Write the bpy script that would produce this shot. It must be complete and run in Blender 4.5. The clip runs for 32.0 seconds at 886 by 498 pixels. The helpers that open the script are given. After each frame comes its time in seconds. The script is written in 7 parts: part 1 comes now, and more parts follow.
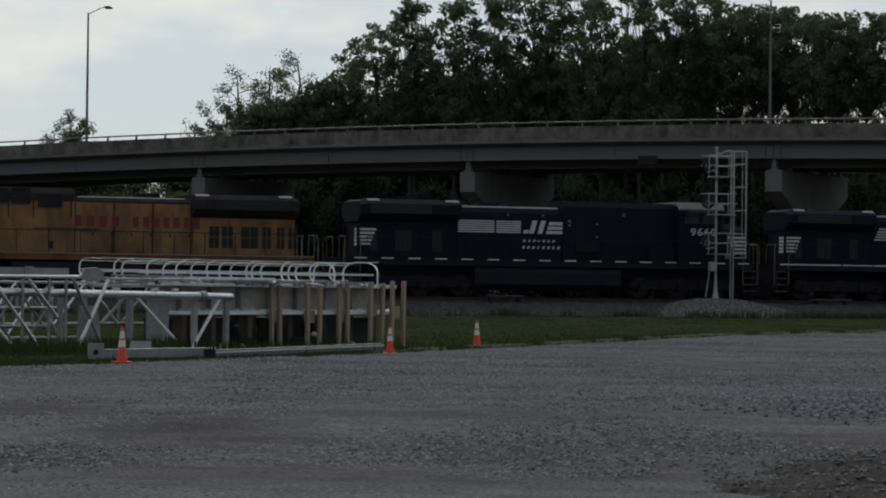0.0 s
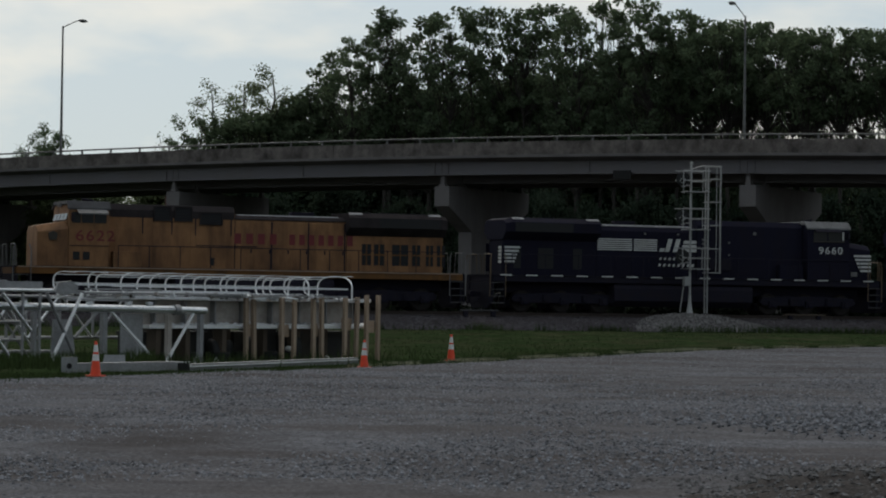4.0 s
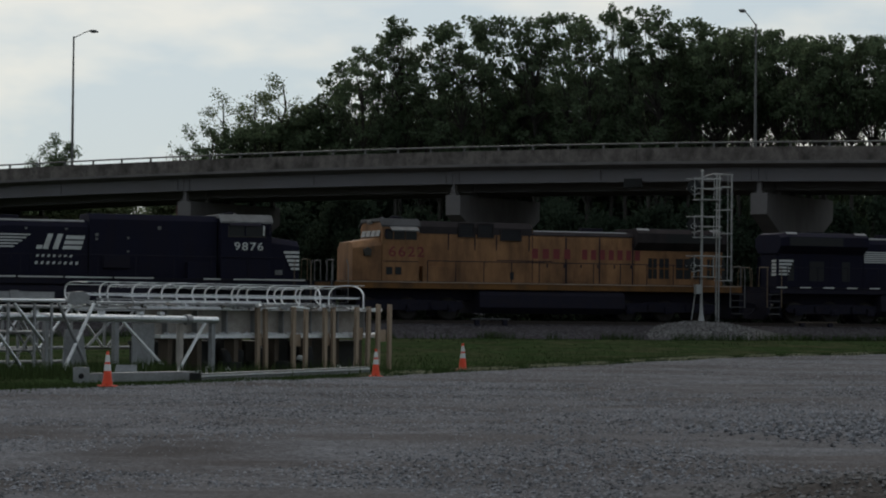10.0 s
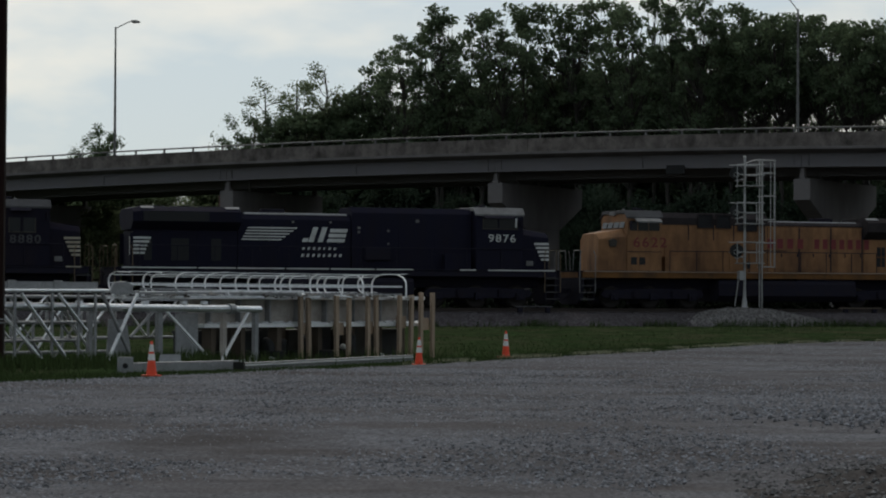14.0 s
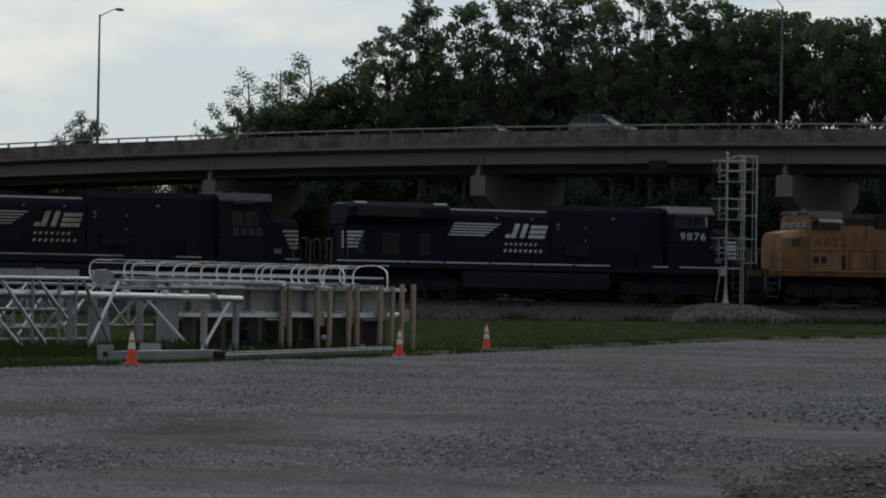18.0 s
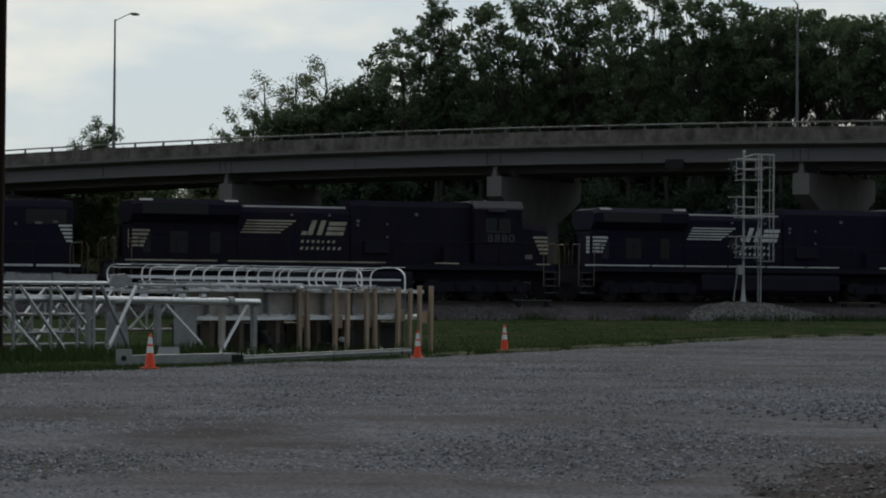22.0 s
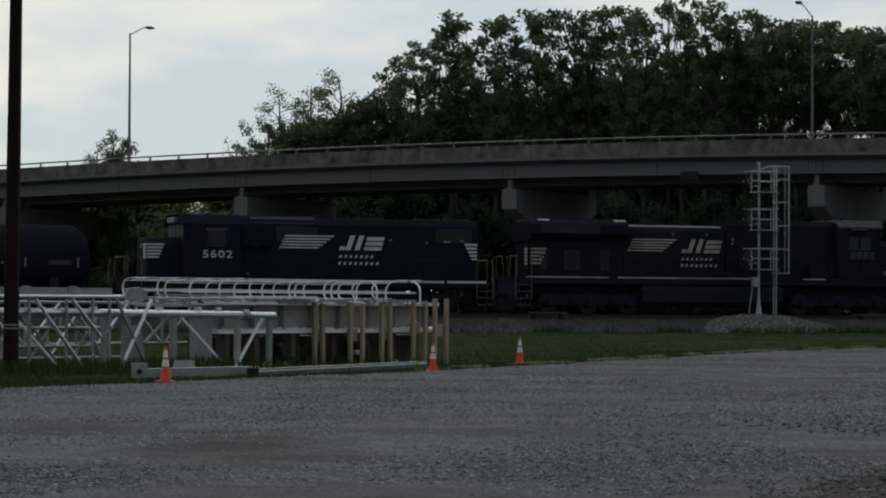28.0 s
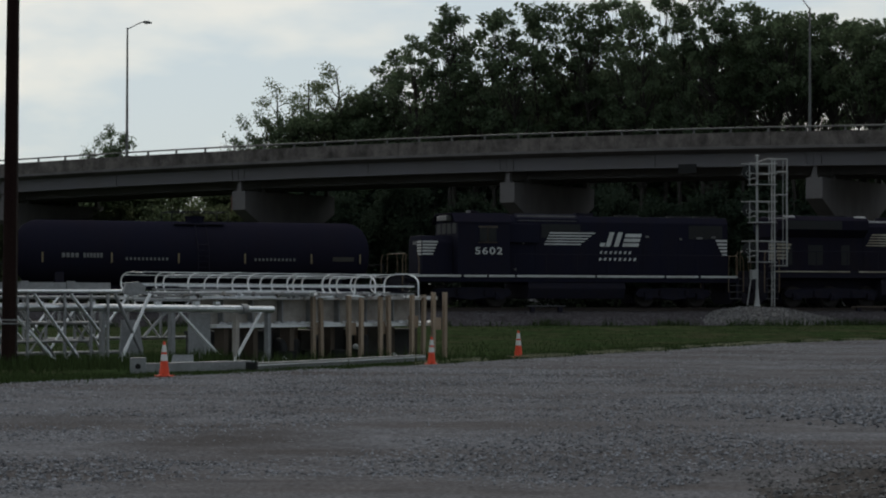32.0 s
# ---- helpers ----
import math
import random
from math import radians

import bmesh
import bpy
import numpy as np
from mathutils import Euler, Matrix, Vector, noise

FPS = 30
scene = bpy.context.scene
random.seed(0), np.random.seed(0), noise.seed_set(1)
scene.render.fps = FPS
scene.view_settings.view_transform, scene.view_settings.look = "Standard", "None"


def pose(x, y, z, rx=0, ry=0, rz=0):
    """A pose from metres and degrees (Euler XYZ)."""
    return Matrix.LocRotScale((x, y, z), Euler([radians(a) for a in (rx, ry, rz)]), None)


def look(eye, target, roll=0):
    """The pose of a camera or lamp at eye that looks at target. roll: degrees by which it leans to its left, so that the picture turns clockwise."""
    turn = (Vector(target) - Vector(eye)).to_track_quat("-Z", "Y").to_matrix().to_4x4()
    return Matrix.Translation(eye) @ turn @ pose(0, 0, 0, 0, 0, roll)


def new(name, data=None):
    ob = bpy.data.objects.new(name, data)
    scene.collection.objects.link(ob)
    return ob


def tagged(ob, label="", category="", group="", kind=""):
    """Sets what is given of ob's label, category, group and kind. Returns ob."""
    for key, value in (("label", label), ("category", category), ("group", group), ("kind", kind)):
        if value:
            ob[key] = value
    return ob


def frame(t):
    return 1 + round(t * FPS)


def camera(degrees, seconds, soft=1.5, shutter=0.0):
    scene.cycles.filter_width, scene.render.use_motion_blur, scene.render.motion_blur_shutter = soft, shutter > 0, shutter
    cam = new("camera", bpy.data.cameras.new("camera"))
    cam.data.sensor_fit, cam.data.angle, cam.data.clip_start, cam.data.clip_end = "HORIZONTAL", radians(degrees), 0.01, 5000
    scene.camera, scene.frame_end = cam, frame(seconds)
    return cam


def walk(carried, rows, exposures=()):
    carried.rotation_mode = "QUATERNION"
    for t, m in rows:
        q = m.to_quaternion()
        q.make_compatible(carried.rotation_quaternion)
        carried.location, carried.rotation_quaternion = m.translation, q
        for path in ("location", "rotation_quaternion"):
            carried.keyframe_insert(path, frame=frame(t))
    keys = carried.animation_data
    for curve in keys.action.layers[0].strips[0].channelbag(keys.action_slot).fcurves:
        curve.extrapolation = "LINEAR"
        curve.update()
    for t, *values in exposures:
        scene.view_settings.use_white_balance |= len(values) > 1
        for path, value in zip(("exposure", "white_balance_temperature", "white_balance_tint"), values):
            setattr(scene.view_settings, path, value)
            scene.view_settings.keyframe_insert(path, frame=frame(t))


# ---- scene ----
EXPO = 0.0
CLOUD, BACK = 7.1, 3.3
# The camera stands by the lot at eye height and is only turned.
cam = camera(20.2, 32.0, soft=2.0)
PATH = [
    (0, 90.856, -0.681, -0.383), (0.5, 90.917, -0.732, -0.485), (1, 90.963, -0.593, -0.630),
    (1.5, 91.092, -0.431, -0.583), (2, 91.066, -0.521, -0.689), (2.5, 91.026, -0.563, -0.831),
    (3, 91.179, -0.657, -0.903), (3.5, 91.220, -0.763, -1.000), (5.5, 91.051, -0.891, -0.860),
    (6, 91.100, -0.770, -0.796), (6.5, 91.242, -0.714, -0.868), (7, 91.267, -0.717, -0.916),
    (7.5, 91.298, -0.709, -0.905), (8, 91.356, -0.564, -0.882), (8.5, 91.393, -0.419, -0.813),
    (9, 91.424, -0.448, -0.694), (9.5, 91.427, -0.518, -0.630), (10, 91.394, -0.587, -0.709),
    (10.5, 91.366, -0.703, -0.773), (11, 91.252, -0.637, -0.783), (11.5, 91.197, -0.482, -0.701),
    (12, 91.157, -0.494, -0.393), (12.5, 91.097, -0.389, -0.155), (13, 91.057, -0.271, -0.013),
    (13.5, 91.073, -0.203, 0.233), (15.5, 91.207, -0.646, -0.042), (16, 91.149, -0.850, -0.284),
    (16.5, 91.176, -0.830, -0.336), (17, 91.152, -0.753, -0.235), (17.5, 91.089, -0.894, -0.157),
    (18, 90.934, -0.972, -0.156), (18.5, 90.846, -0.921, -0.165), (19, 90.915, -0.799, -0.100),
    (19.5, 91.034, -0.804, -0.059), (20, 91.107, -0.900, -0.017), (20.5, 91.075, -0.989, 0.082),
    (21, 91.066, -0.880, 0.120), (21.5, 90.993, -0.660, 0.150), (22, 90.958, -0.429, 0.248),
    (22.5, 91.089, -0.320, 0.234), (23, 91.128, -0.210, 0.290), (23.5, 91.197, 0.014, 0.396),
    (24, 91.323, -0.080, 0.525), (24.5, 91.432, -0.287, 0.425), (25, 91.493, -0.280, 0.285),
    (25.5, 91.554, -0.376, 0.073), (27.5, 91.328, -0.503, 0.452), (28, 91.251, -0.313, 0.599),
    (28.5, 91.270, -0.283, 0.531), (29, 91.280, -0.214, 0.403), (29.5, 91.241, -0.143, 0.466),
    (30, 91.174, -0.039, 0.619), (30.5, 91.116, -0.109, 0.672), (31, 91.157, 0.003, 0.609),
    (31.5, 91.099, 0.000, 0.557), (32, 91.102, -0.105, 0.562),
]
walk(cam, [(t, pose(0, 0, 1.65, rx, ry, rz)) for t, rx, ry, rz in PATH], [(0, EXPO), (32, EXPO)])

# ---- light: a bright hazy sky towards the sun, beyond the trees ----
SUN_UP, SUN_ROUND = 42.0, -12.0  # degrees of elevation, and of azimuth from the view's +y towards +x
world = bpy.data.worlds.new("sky")
scene.world = world
world.use_nodes = True
wn, wl = world.node_tree.nodes, world.node_tree.links
wn.clear()
w_out, w_bg = wn.new("ShaderNodeOutputWorld"), wn.new("ShaderNodeBackground")
w_sky = wn.new("ShaderNodeTexSky")
w_sky.sky_type, w_sky.sun_disc = "NISHITA", False
w_sky.sun_elevation, w_sky.sun_rotation = radians(SUN_UP), radians(SUN_ROUND)
w_sky.dust_density, w_sky.air_density = 0.8, 1.0
w_bg.inputs["Strength"].default_value = 0.1
w_co = wn.new("ShaderNodeTexCoord")
w_map = wn.new("ShaderNodeMapping")
w_map.inputs["Scale"].default_value = (1.0, 1.0, 2.6)
w_n1, w_n2 = wn.new("ShaderNodeTexNoise"), wn.new("ShaderNodeTexNoise")
w_n1.inputs["Scale"].default_value, w_n1.inputs["Detail"].default_value = 5.5, 5.0
w_n1.inputs["Roughness"].default_value = 0.55
w_n2.inputs["Scale"].default_value, w_n2.inputs["Detail"].default_value = 17.0, 4.0
w_add = wn.new("ShaderNodeMath")
w_add.operation = "MULTIPLY_ADD"
w_add.inputs[1].default_value = 0.35
w_ramp = wn.new("ShaderNodeValToRGB")
w_ramp.color_ramp.elements[0].position, w_ramp.color_ramp.elements[1].position = 0.56, 0.73
w_ramp.color_ramp.elements[0].color = (0.77, 0.88, 0.94, 1)
w_ramp.color_ramp.elements[1].color = (1.13, 1.11, 1.02, 1)
# the cloud deck is brighter round the veiled sun
w_dot = wn.new("ShaderNodeVectorMath")
w_dot.operation = "DOT_PRODUCT"
sun_dir = Vector((math.sin(radians(SUN_ROUND)) * math.cos(radians(SUN_UP)), math.cos(radians(SUN_ROUND)) * math.cos(radians(SUN_UP)), math.sin(radians(SUN_UP))))
w_dot.inputs[1].default_value = sun_dir
w_glow = wn.new("ShaderNodeMapRange")
w_glow.interpolation_type = "SMOOTHSTEP"
for k, v in (("From Min", 0.0), ("From Max", 0.92), ("To Min", BACK), ("To Max", CLOUD)):
    w_glow.inputs[k].default_value = v
w_tone = wn.new("ShaderNodeVectorMath")
w_tone.operation = "SCALE"
w_mix = wn.new("ShaderNodeMix")
w_mix.data_type = "RGBA"
wl.new(w_co.outputs["Generated"], w_map.inputs["Vector"])
wl.new(w_map.outputs["Vector"], w_n1.inputs["Vector"])
wl.new(w_map.outputs["Vector"], w_n2.inputs["Vector"])
wl.new(w_n2.outputs["Fac"], w_add.inputs[0])
wl.new(w_n1.outputs["Fac"], w_add.inputs[2])
wl.new(w_add.outputs[0], w_ramp.inputs["Fac"])
wl.new(w_co.outputs["Generated"], w_dot.inputs[0])
wl.new(w_dot.outputs["Value"], w_glow.inputs["Value"])
wl.new(w_glow.outputs["Result"], w_tone.inputs["Scale"])
w_side = wn.new("ShaderNodeMapRange")
for k, v in (("From Min", 0.1), ("From Max", 0.75), ("To Min", 0.0), ("To Max", 1.0)):
    w_side.inputs[k].default_value = v
w_hue, w_tint = wn.new("ShaderNodeMix"), wn.new("ShaderNodeVectorMath")
w_hue.data_type, w_tint.operation = "RGBA", "MULTIPLY"
w_hue.inputs["A"].default_value, w_hue.inputs["B"].default_value = (0.90, 1.0, 1.12, 1), (1, 1, 1, 1)  # away from the sun, and round it
wl.new(w_dot.outputs["Value"], w_side.inputs["Value"])
wl.new(w_side.outputs["Result"], w_hue.inputs["Factor"])
wl.new(w_ramp.outputs["Color"], w_tint.inputs[0])
wl.new(w_hue.outputs["Result"], w_tint.inputs[1])
wl.new(w_tint.outputs["Vector"], w_tone.inputs[0])
w_mix.inputs["Factor"].default_value = 0.86
wl.new(w_sky.outputs["Color"], w_mix.inputs["A"])
wl.new(w_tone.outputs["Vector"], w_mix.inputs["B"])
wl.new(w_mix.outputs["Result"], w_bg.inputs["Color"])
wl.new(w_bg.outputs["Background"], w_out.inputs["Surface"])
sun = new("sun", bpy.data.lights.new("sun", "SUN"))
sun.data.energy, sun.data.angle, sun.data.color = 0.5, radians(14), (1.0, 0.90, 0.80)
sun.matrix_world = look(sun_dir * 300, (0, 0, 0))


# ---- materials ----
def material(name, colour, rough=0.6, metal=0.0, scale=6.0, vary=0.25, dirt=None, dirt_amount=0.35, bump=0.15, fine=60.0, island=0.0, spread=0.0, spec=0.5, streak=1.0, mid=0.0, through_light=0.0, edges=(0.38, 0.68)):
    """A painted or raw surface: broad stains, fine grain and relief. dirt: a second colour in patches; streak > 1 draws the stains out upright."""
    m = bpy.data.materials.new(name)
    m.use_nodes = True
    n, l = m.node_tree.nodes, m.node_tree.links
    b = n["Principled BSDF"]
    b.inputs["Metallic"].default_value = metal
    b.inputs["Specular IOR Level"].default_value = spec
    co = n.new("ShaderNodeTexCoord")
    mp = n.new("ShaderNodeMapping")
    mp.inputs["Scale"].default_value = (1, 1, 1 / streak)
    l.new(co.outputs["Object"], mp.inputs["Vector"])
    big, small = n.new("ShaderNodeTexNoise"), n.new("ShaderNodeTexNoise")
    big.inputs["Scale"].default_value, big.inputs["Detail"].default_value = scale, 6.0
    big.inputs["Roughness"].default_value = 0.62
    small.inputs["Scale"].default_value, small.inputs["Detail"].default_value = fine, 3.0
    l.new(mp.outputs["Vector"], big.inputs["Vector"])
    l.new(co.outputs["Object"], small.inputs["Vector"])
    ramp = n.new("ShaderNodeValToRGB")
    ramp.color_ramp.elements[0].position, ramp.color_ramp.elements[1].position = edges
    low = [c * (1 - vary) for c in colour]
    high = [min(1, c * (1 + vary)) for c in colour]
    ramp.color_ramp.elements[0].color, ramp.color_ramp.elements[1].color = (*low, 1), (*high, 1)
    l.new(small.outputs["Fac"], ramp.inputs["Fac"])
    last = ramp.outputs["Color"]
    if dirt:
        mask = n.new("ShaderNodeMapRange")
        mask.inputs["From Min"].default_value, mask.inputs["From Max"].default_value = 0.42, 0.72
        mask.inputs["To Max"].default_value = dirt_amount
        l.new(big.outputs["Fac"], mask.inputs["Value"])
        mix = n.new("ShaderNodeMix")
        mix.data_type = "RGBA"
        mix.inputs["B"].default_value = (*dirt, 1)
        l.new(mask.outputs["Result"], mix.inputs["Factor"])
        l.new(last, mix.inputs["A"])
        last = mix.outputs["Result"]
    if mid:
        blot = n.new("ShaderNodeTexNoise")
        blot.inputs["Scale"].default_value, blot.inputs["Detail"].default_value, blot.inputs["Roughness"].default_value = 1.3, 8.0, 0.7
        l.new(co.outputs["Object"], blot.inputs["Vector"])
        br = n.new("ShaderNodeMapRange")
        for k, v in (("From Min", 0.3), ("From Max", 0.7), ("To Min", 1 - mid), ("To Max", 1 + mid)):
            br.inputs[k].default_value = v
        l.new(blot.outputs["Fac"], br.inputs["Value"])
        bs_ = n.new("ShaderNodeVectorMath")
        bs_.operation = "SCALE"
        l.new(last, bs_.inputs[0])
        l.new(br.outputs["Result"], bs_.inputs["Scale"])
        last = bs_.outputs["Vector"]
    if island or spread:
        pick = n.new("ShaderNodeNewGeometry") if island else n.new("ShaderNodeObjectInfo")
        out = pick.outputs["Random Per Island"] if island else pick.outputs["Random"]
        span = island or spread
        mr = n.new("ShaderNodeMapRange")
        mr.inputs["To Min"].default_value, mr.inputs["To Max"].default_value = 1 - span, 1 + span
        l.new(out, mr.inputs["Value"])
        sc = n.new("ShaderNodeVectorMath")
        sc.operation = "SCALE"
        l.new(last, sc.inputs[0])
        l.new(mr.outputs["Result"], sc.inputs["Scale"])
        last = sc.outputs["Vector"]
    l.new(last, b.inputs["Base Color"])
    if through_light:
        tl, ms_ = n.new("ShaderNodeBsdfTranslucent"), n.new("ShaderNodeMixShader")
        ms_.inputs["Fac"].default_value = through_light
        l.new(last, tl.inputs["Color"])
        l.new(b.outputs["BSDF"], ms_.inputs[1])
        l.new(tl.outputs["BSDF"], ms_.inputs[2])
        l.new(ms_.outputs["Shader"], n["Material Output"].inputs["Surface"])
    rr = n.new("ShaderNodeMapRange")
    rr.inputs["To Min"].default_value, rr.inputs["To Max"].default_value = max(0.03, rough - 0.12), min(1, rough + 0.12)
    l.new(big.outputs["Fac"], rr.inputs["Value"])
    l.new(rr.outputs["Result"], b.inputs["Roughness"])
    if bump:
        bp = n.new("ShaderNodeBump")
        bp.inputs["Strength"].default_value, bp.inputs["Distance"].default_value = bump, 0.02
        l.new(small.outputs["Fac"], bp.inputs["Height"])
        l.new(bp.outputs["Normal"], b.inputs["Normal"])
    return m


def glass(name, colour, rough=0.05):
    m = material(name, colour, rough, 0.0, 3.0, 0.1, bump=0.0, spec=0.22)
    return m


M_BLACK = material("black_paint", (0.0175, 0.017, 0.030), 0.6, 0, 1.2, 0.2, (0.022, 0.018, 0.021), 0.5, 0.05, streak=3.0, spec=0.02)
M_BLACK_OLD = material("faded_black_paint", (0.019, 0.0175, 0.028), 0.6, 0, 0.9, 0.2, (0.03, 0.023, 0.023), 0.6, 0.05, streak=3.0, spec=0.0)
M_UNDER = material("grimy_running_gear", (0.022, 0.0205, 0.032), 0.85, 0, 3.0, 0.3, (0.03, 0.024, 0.026), 0.6, 0.2, spec=0.08)
M_STEELTREAD = material("worn_wheel_steel", (0.035, 0.03, 0.028), 0.6, 0.2, 6.0, 0.2, (0.02, 0.016, 0.014), 0.5, spec=0.2)
M_YELLOW = material("armour_yellow_paint", (0.305, 0.156, 0.075), 0.6, 0, 1.0, 0.12, (0.075, 0.042, 0.028), 0.9, 0.04, streak=4.0, spec=0.12, mid=0.15)
M_YELLOW_SILL = material("grimy_yellow_sill", (0.20, 0.095, 0.034), 0.7, 0, 1.2, 0.15, (0.06, 0.04, 0.028), 0.85, 0.04, streak=3.0, spec=0.1)
M_GREYROOF = material("harbour_grey_paint", (0.048, 0.041, 0.042), 0.65, 0, 1.0, 0.15, (0.016, 0.014, 0.015), 0.7, 0.04, spec=0.0)
M_SILL_LINE = material("worn_sill_line", (0.36, 0.26, 0.19), 0.6, 0, 2.0, 0.2, (0.14, 0.09, 0.06), 0.6, 0.0)
M_RED = material("red_lettering", (0.17, 0.018, 0.02), 0.6, 0, 2.0, 0.1, (0.08, 0.02, 0.02), 0.3, 0.0)
M_WHITE = material("white_paint", (0.58, 0.58, 0.565), 0.5, 0, 1.2, 0.06, (0.30, 0.27, 0.23), 0.5, 0.0)
M_WHITE_OLD = material("faded_white_paint", (0.42, 0.38, 0.30), 0.6, 0, 1.0, 0.1, (0.14, 0.10, 0.06), 0.8, 0.0)
M_PALE = material("pale_cab_roof", (0.20, 0.195, 0.195), 0.5, 0, 1.5, 0.1, (0.08, 0.072, 0.066), 0.7, 0.03, spec=0.2)
M_DUST = material("dusty_roof_paint", (0.09, 0.088, 0.092), 0.6, 0, 1.5, 0.15, (0.045, 0.04, 0.04), 0.6, 0.03, spec=0.1)
# pale colour for the highlights painted along the engine roofs
M_ROOF_GLINT = material("painted_roof_highlight", (0.25, 0.25, 0.26), 0.5, 0, 1.5, 0.15, (0.16, 0.155, 0.155), 0.6, 0.03, spec=0.2)
M_GLASS = glass("dark_window_glass", (0.012, 0.013, 0.015))
M_GLASS_DUSTY = glass("dusty_window_glass", (0.014, 0.015, 0.018), 0.55)
M_GRILLE = material("dark_grille", (0.008, 0.008, 0.009), 0.7, 0, 8.0, 0.2, bump=0.1)
M_GRATE = material("grey_louvre", (0.06, 0.053, 0.045), 0.6, 0, 4.0, 0.2, (0.03, 0.026, 0.022), 0.5, spec=0.2)
M_AMBER = material("yellow_reflective_tape", (0.22, 0.165, 0.09), 0.4, 0, 4.0, 0.1, bump=0.0)
M_RAILYEL = material("yellow_step_rail", (0.15, 0.10, 0.055), 0.55, 0, 4.0, 0.15, (0.08, 0.06, 0.04), 0.6)
M_TANK = material("black_tank_paint", (0.017, 0.0165, 0.028), 0.75, 0, 0.5, 0.15, (0.022, 0.017, 0.022), 0.45, 0.03, streak=4.0, spec=0.0)
M_CONC = material("weathered_concrete", (0.160, 0.140, 0.128), 0.85, 0, 0.9, 0.1, (0.045, 0.038, 0.036), 1.0, 0.2, 14.0, streak=1.6, spec=0.2, mid=0.42)
M_CONC2 = material("pier_concrete", (0.172, 0.158, 0.155), 0.85, 0, 0.5, 0.07, (0.09, 0.082, 0.078), 0.7, 0.2, 14.0, streak=3.0, spec=0.2)
M_GIRDER = material("grey_girder_paint", (0.176, 0.164, 0.170), 0.65, 0, 0.4, 0.05, (0.16, 0.145, 0.13), 0.5, 0.05, streak=2.0, spec=0.2)
M_RAILSTEEL = material("galvanised_rail", (0.17, 0.17, 0.165), 0.6, 0.3, 2.0, 0.1, (0.09, 0.08, 0.07), 0.4, spec=0.2)
M_ASPHALT = material("asphalt", (0.05, 0.05, 0.05), 0.9, 0, 1.0, 0.2, bump=0.3)
M_GALV = material("galvanised_steel", (0.84, 0.85, 0.87), 0.32, 0.88, 5.0, 0.12, (0.50, 0.51, 0.53), 0.6, 0.1, 30.0)
M_GALVDULL = material("dull_galvanised_plate", (0.31, 0.31, 0.315), 0.45, 0.35, 3.0, 0.15, (0.15, 0.15, 0.148), 0.6, 0.05, 30.0)
M_WEB = material("grey_beam_web", (0.44, 0.40, 0.36), 0.6, 0.1, 2.0, 0.1, (0.22, 0.185, 0.16), 0.8, 0.05, 30.0)
M_ALU = material("bright_aluminium_bar", (0.92, 0.92, 0.92), 0.3, 0.0, 6.0, 0.06, bump=0.02)
M_BRIGHT = material("bright_galvanised_bar", (0.93, 0.94, 0.95), 0.34, 0.6, 6.0, 0.08, (0.6, 0.61, 0.62), 0.4, 0.04, 30.0)
M_SIGNAL = material("aluminium_mast_paint", (0.36, 0.36, 0.355), 0.5, 0.4, 5.0, 0.08, (0.3, 0.29, 0.27), 0.4)
M_WOOD = material("rough_sawn_timber", (0.37, 0.275, 0.20), 0.85, 0, 4.0, 0.18, (0.21, 0.14, 0.085), 0.5, 0.3, 40.0, spread=0.15, streak=6.0)
M_DARKHOLE = material("dark_opening", (0.01, 0.01, 0.01), 0.9, 0, 4.0, 0.2, bump=0)
M_POLE = material("creosoted_pole_wood", (0.022, 0.012, 0.011), 0.9, 0, 2.0, 0.3, (0.04, 0.025, 0.02), 0.5, 0.5, 30.0, streak=14.0, spec=0.05)
M_CONE = material("orange_cone_rubber", (0.78, 0.068, 0.02), 0.55, 0, 5.0, 0.05, (0.45, 0.07, 0.03), 0.3, 0.02)
M_BAND = material("white_reflective_band", (0.72, 0.72, 0.70), 0.5, 0, 6.0, 0.05, (0.4, 0.38, 0.36), 0.3, 0.0)
M_GRASS = material("mown_grass", (0.029, 0.047, 0.019), 0.95, 0, 0.35, 0.5, (0.056, 0.052, 0.032), 0.9, 0.9, 5.0, spec=0.0, mid=0.5)
M_BLADE = material("grass_blades", (0.042, 0.064, 0.025), 0.95, 0, 2.0, 0.3, bump=0, island=0.35, spec=0.0, through_light=0.4)
M_STRAW = material("dried_grass", (0.30, 0.29, 0.20), 0.9, 0, 2.0, 0.3, island=0.5, spec=0.0)
M_LOT = material("crushed_limestone", (0.152, 0.152, 0.164), 0.95, 0, 0.3, 0.42, (0.090, 0.079, 0.075), 1.0, 0.8, 21.0, spec=0.0, mid=0.22, edges=(0.38, 0.64))
M_LOT.node_tree.nodes["Mapping"].inputs["Scale"].default_value = (0.35, 1, 1)  # patches drawn out along the wheel tracks
lot_n, lot_l = M_LOT.node_tree.nodes, M_LOT.node_tree.links
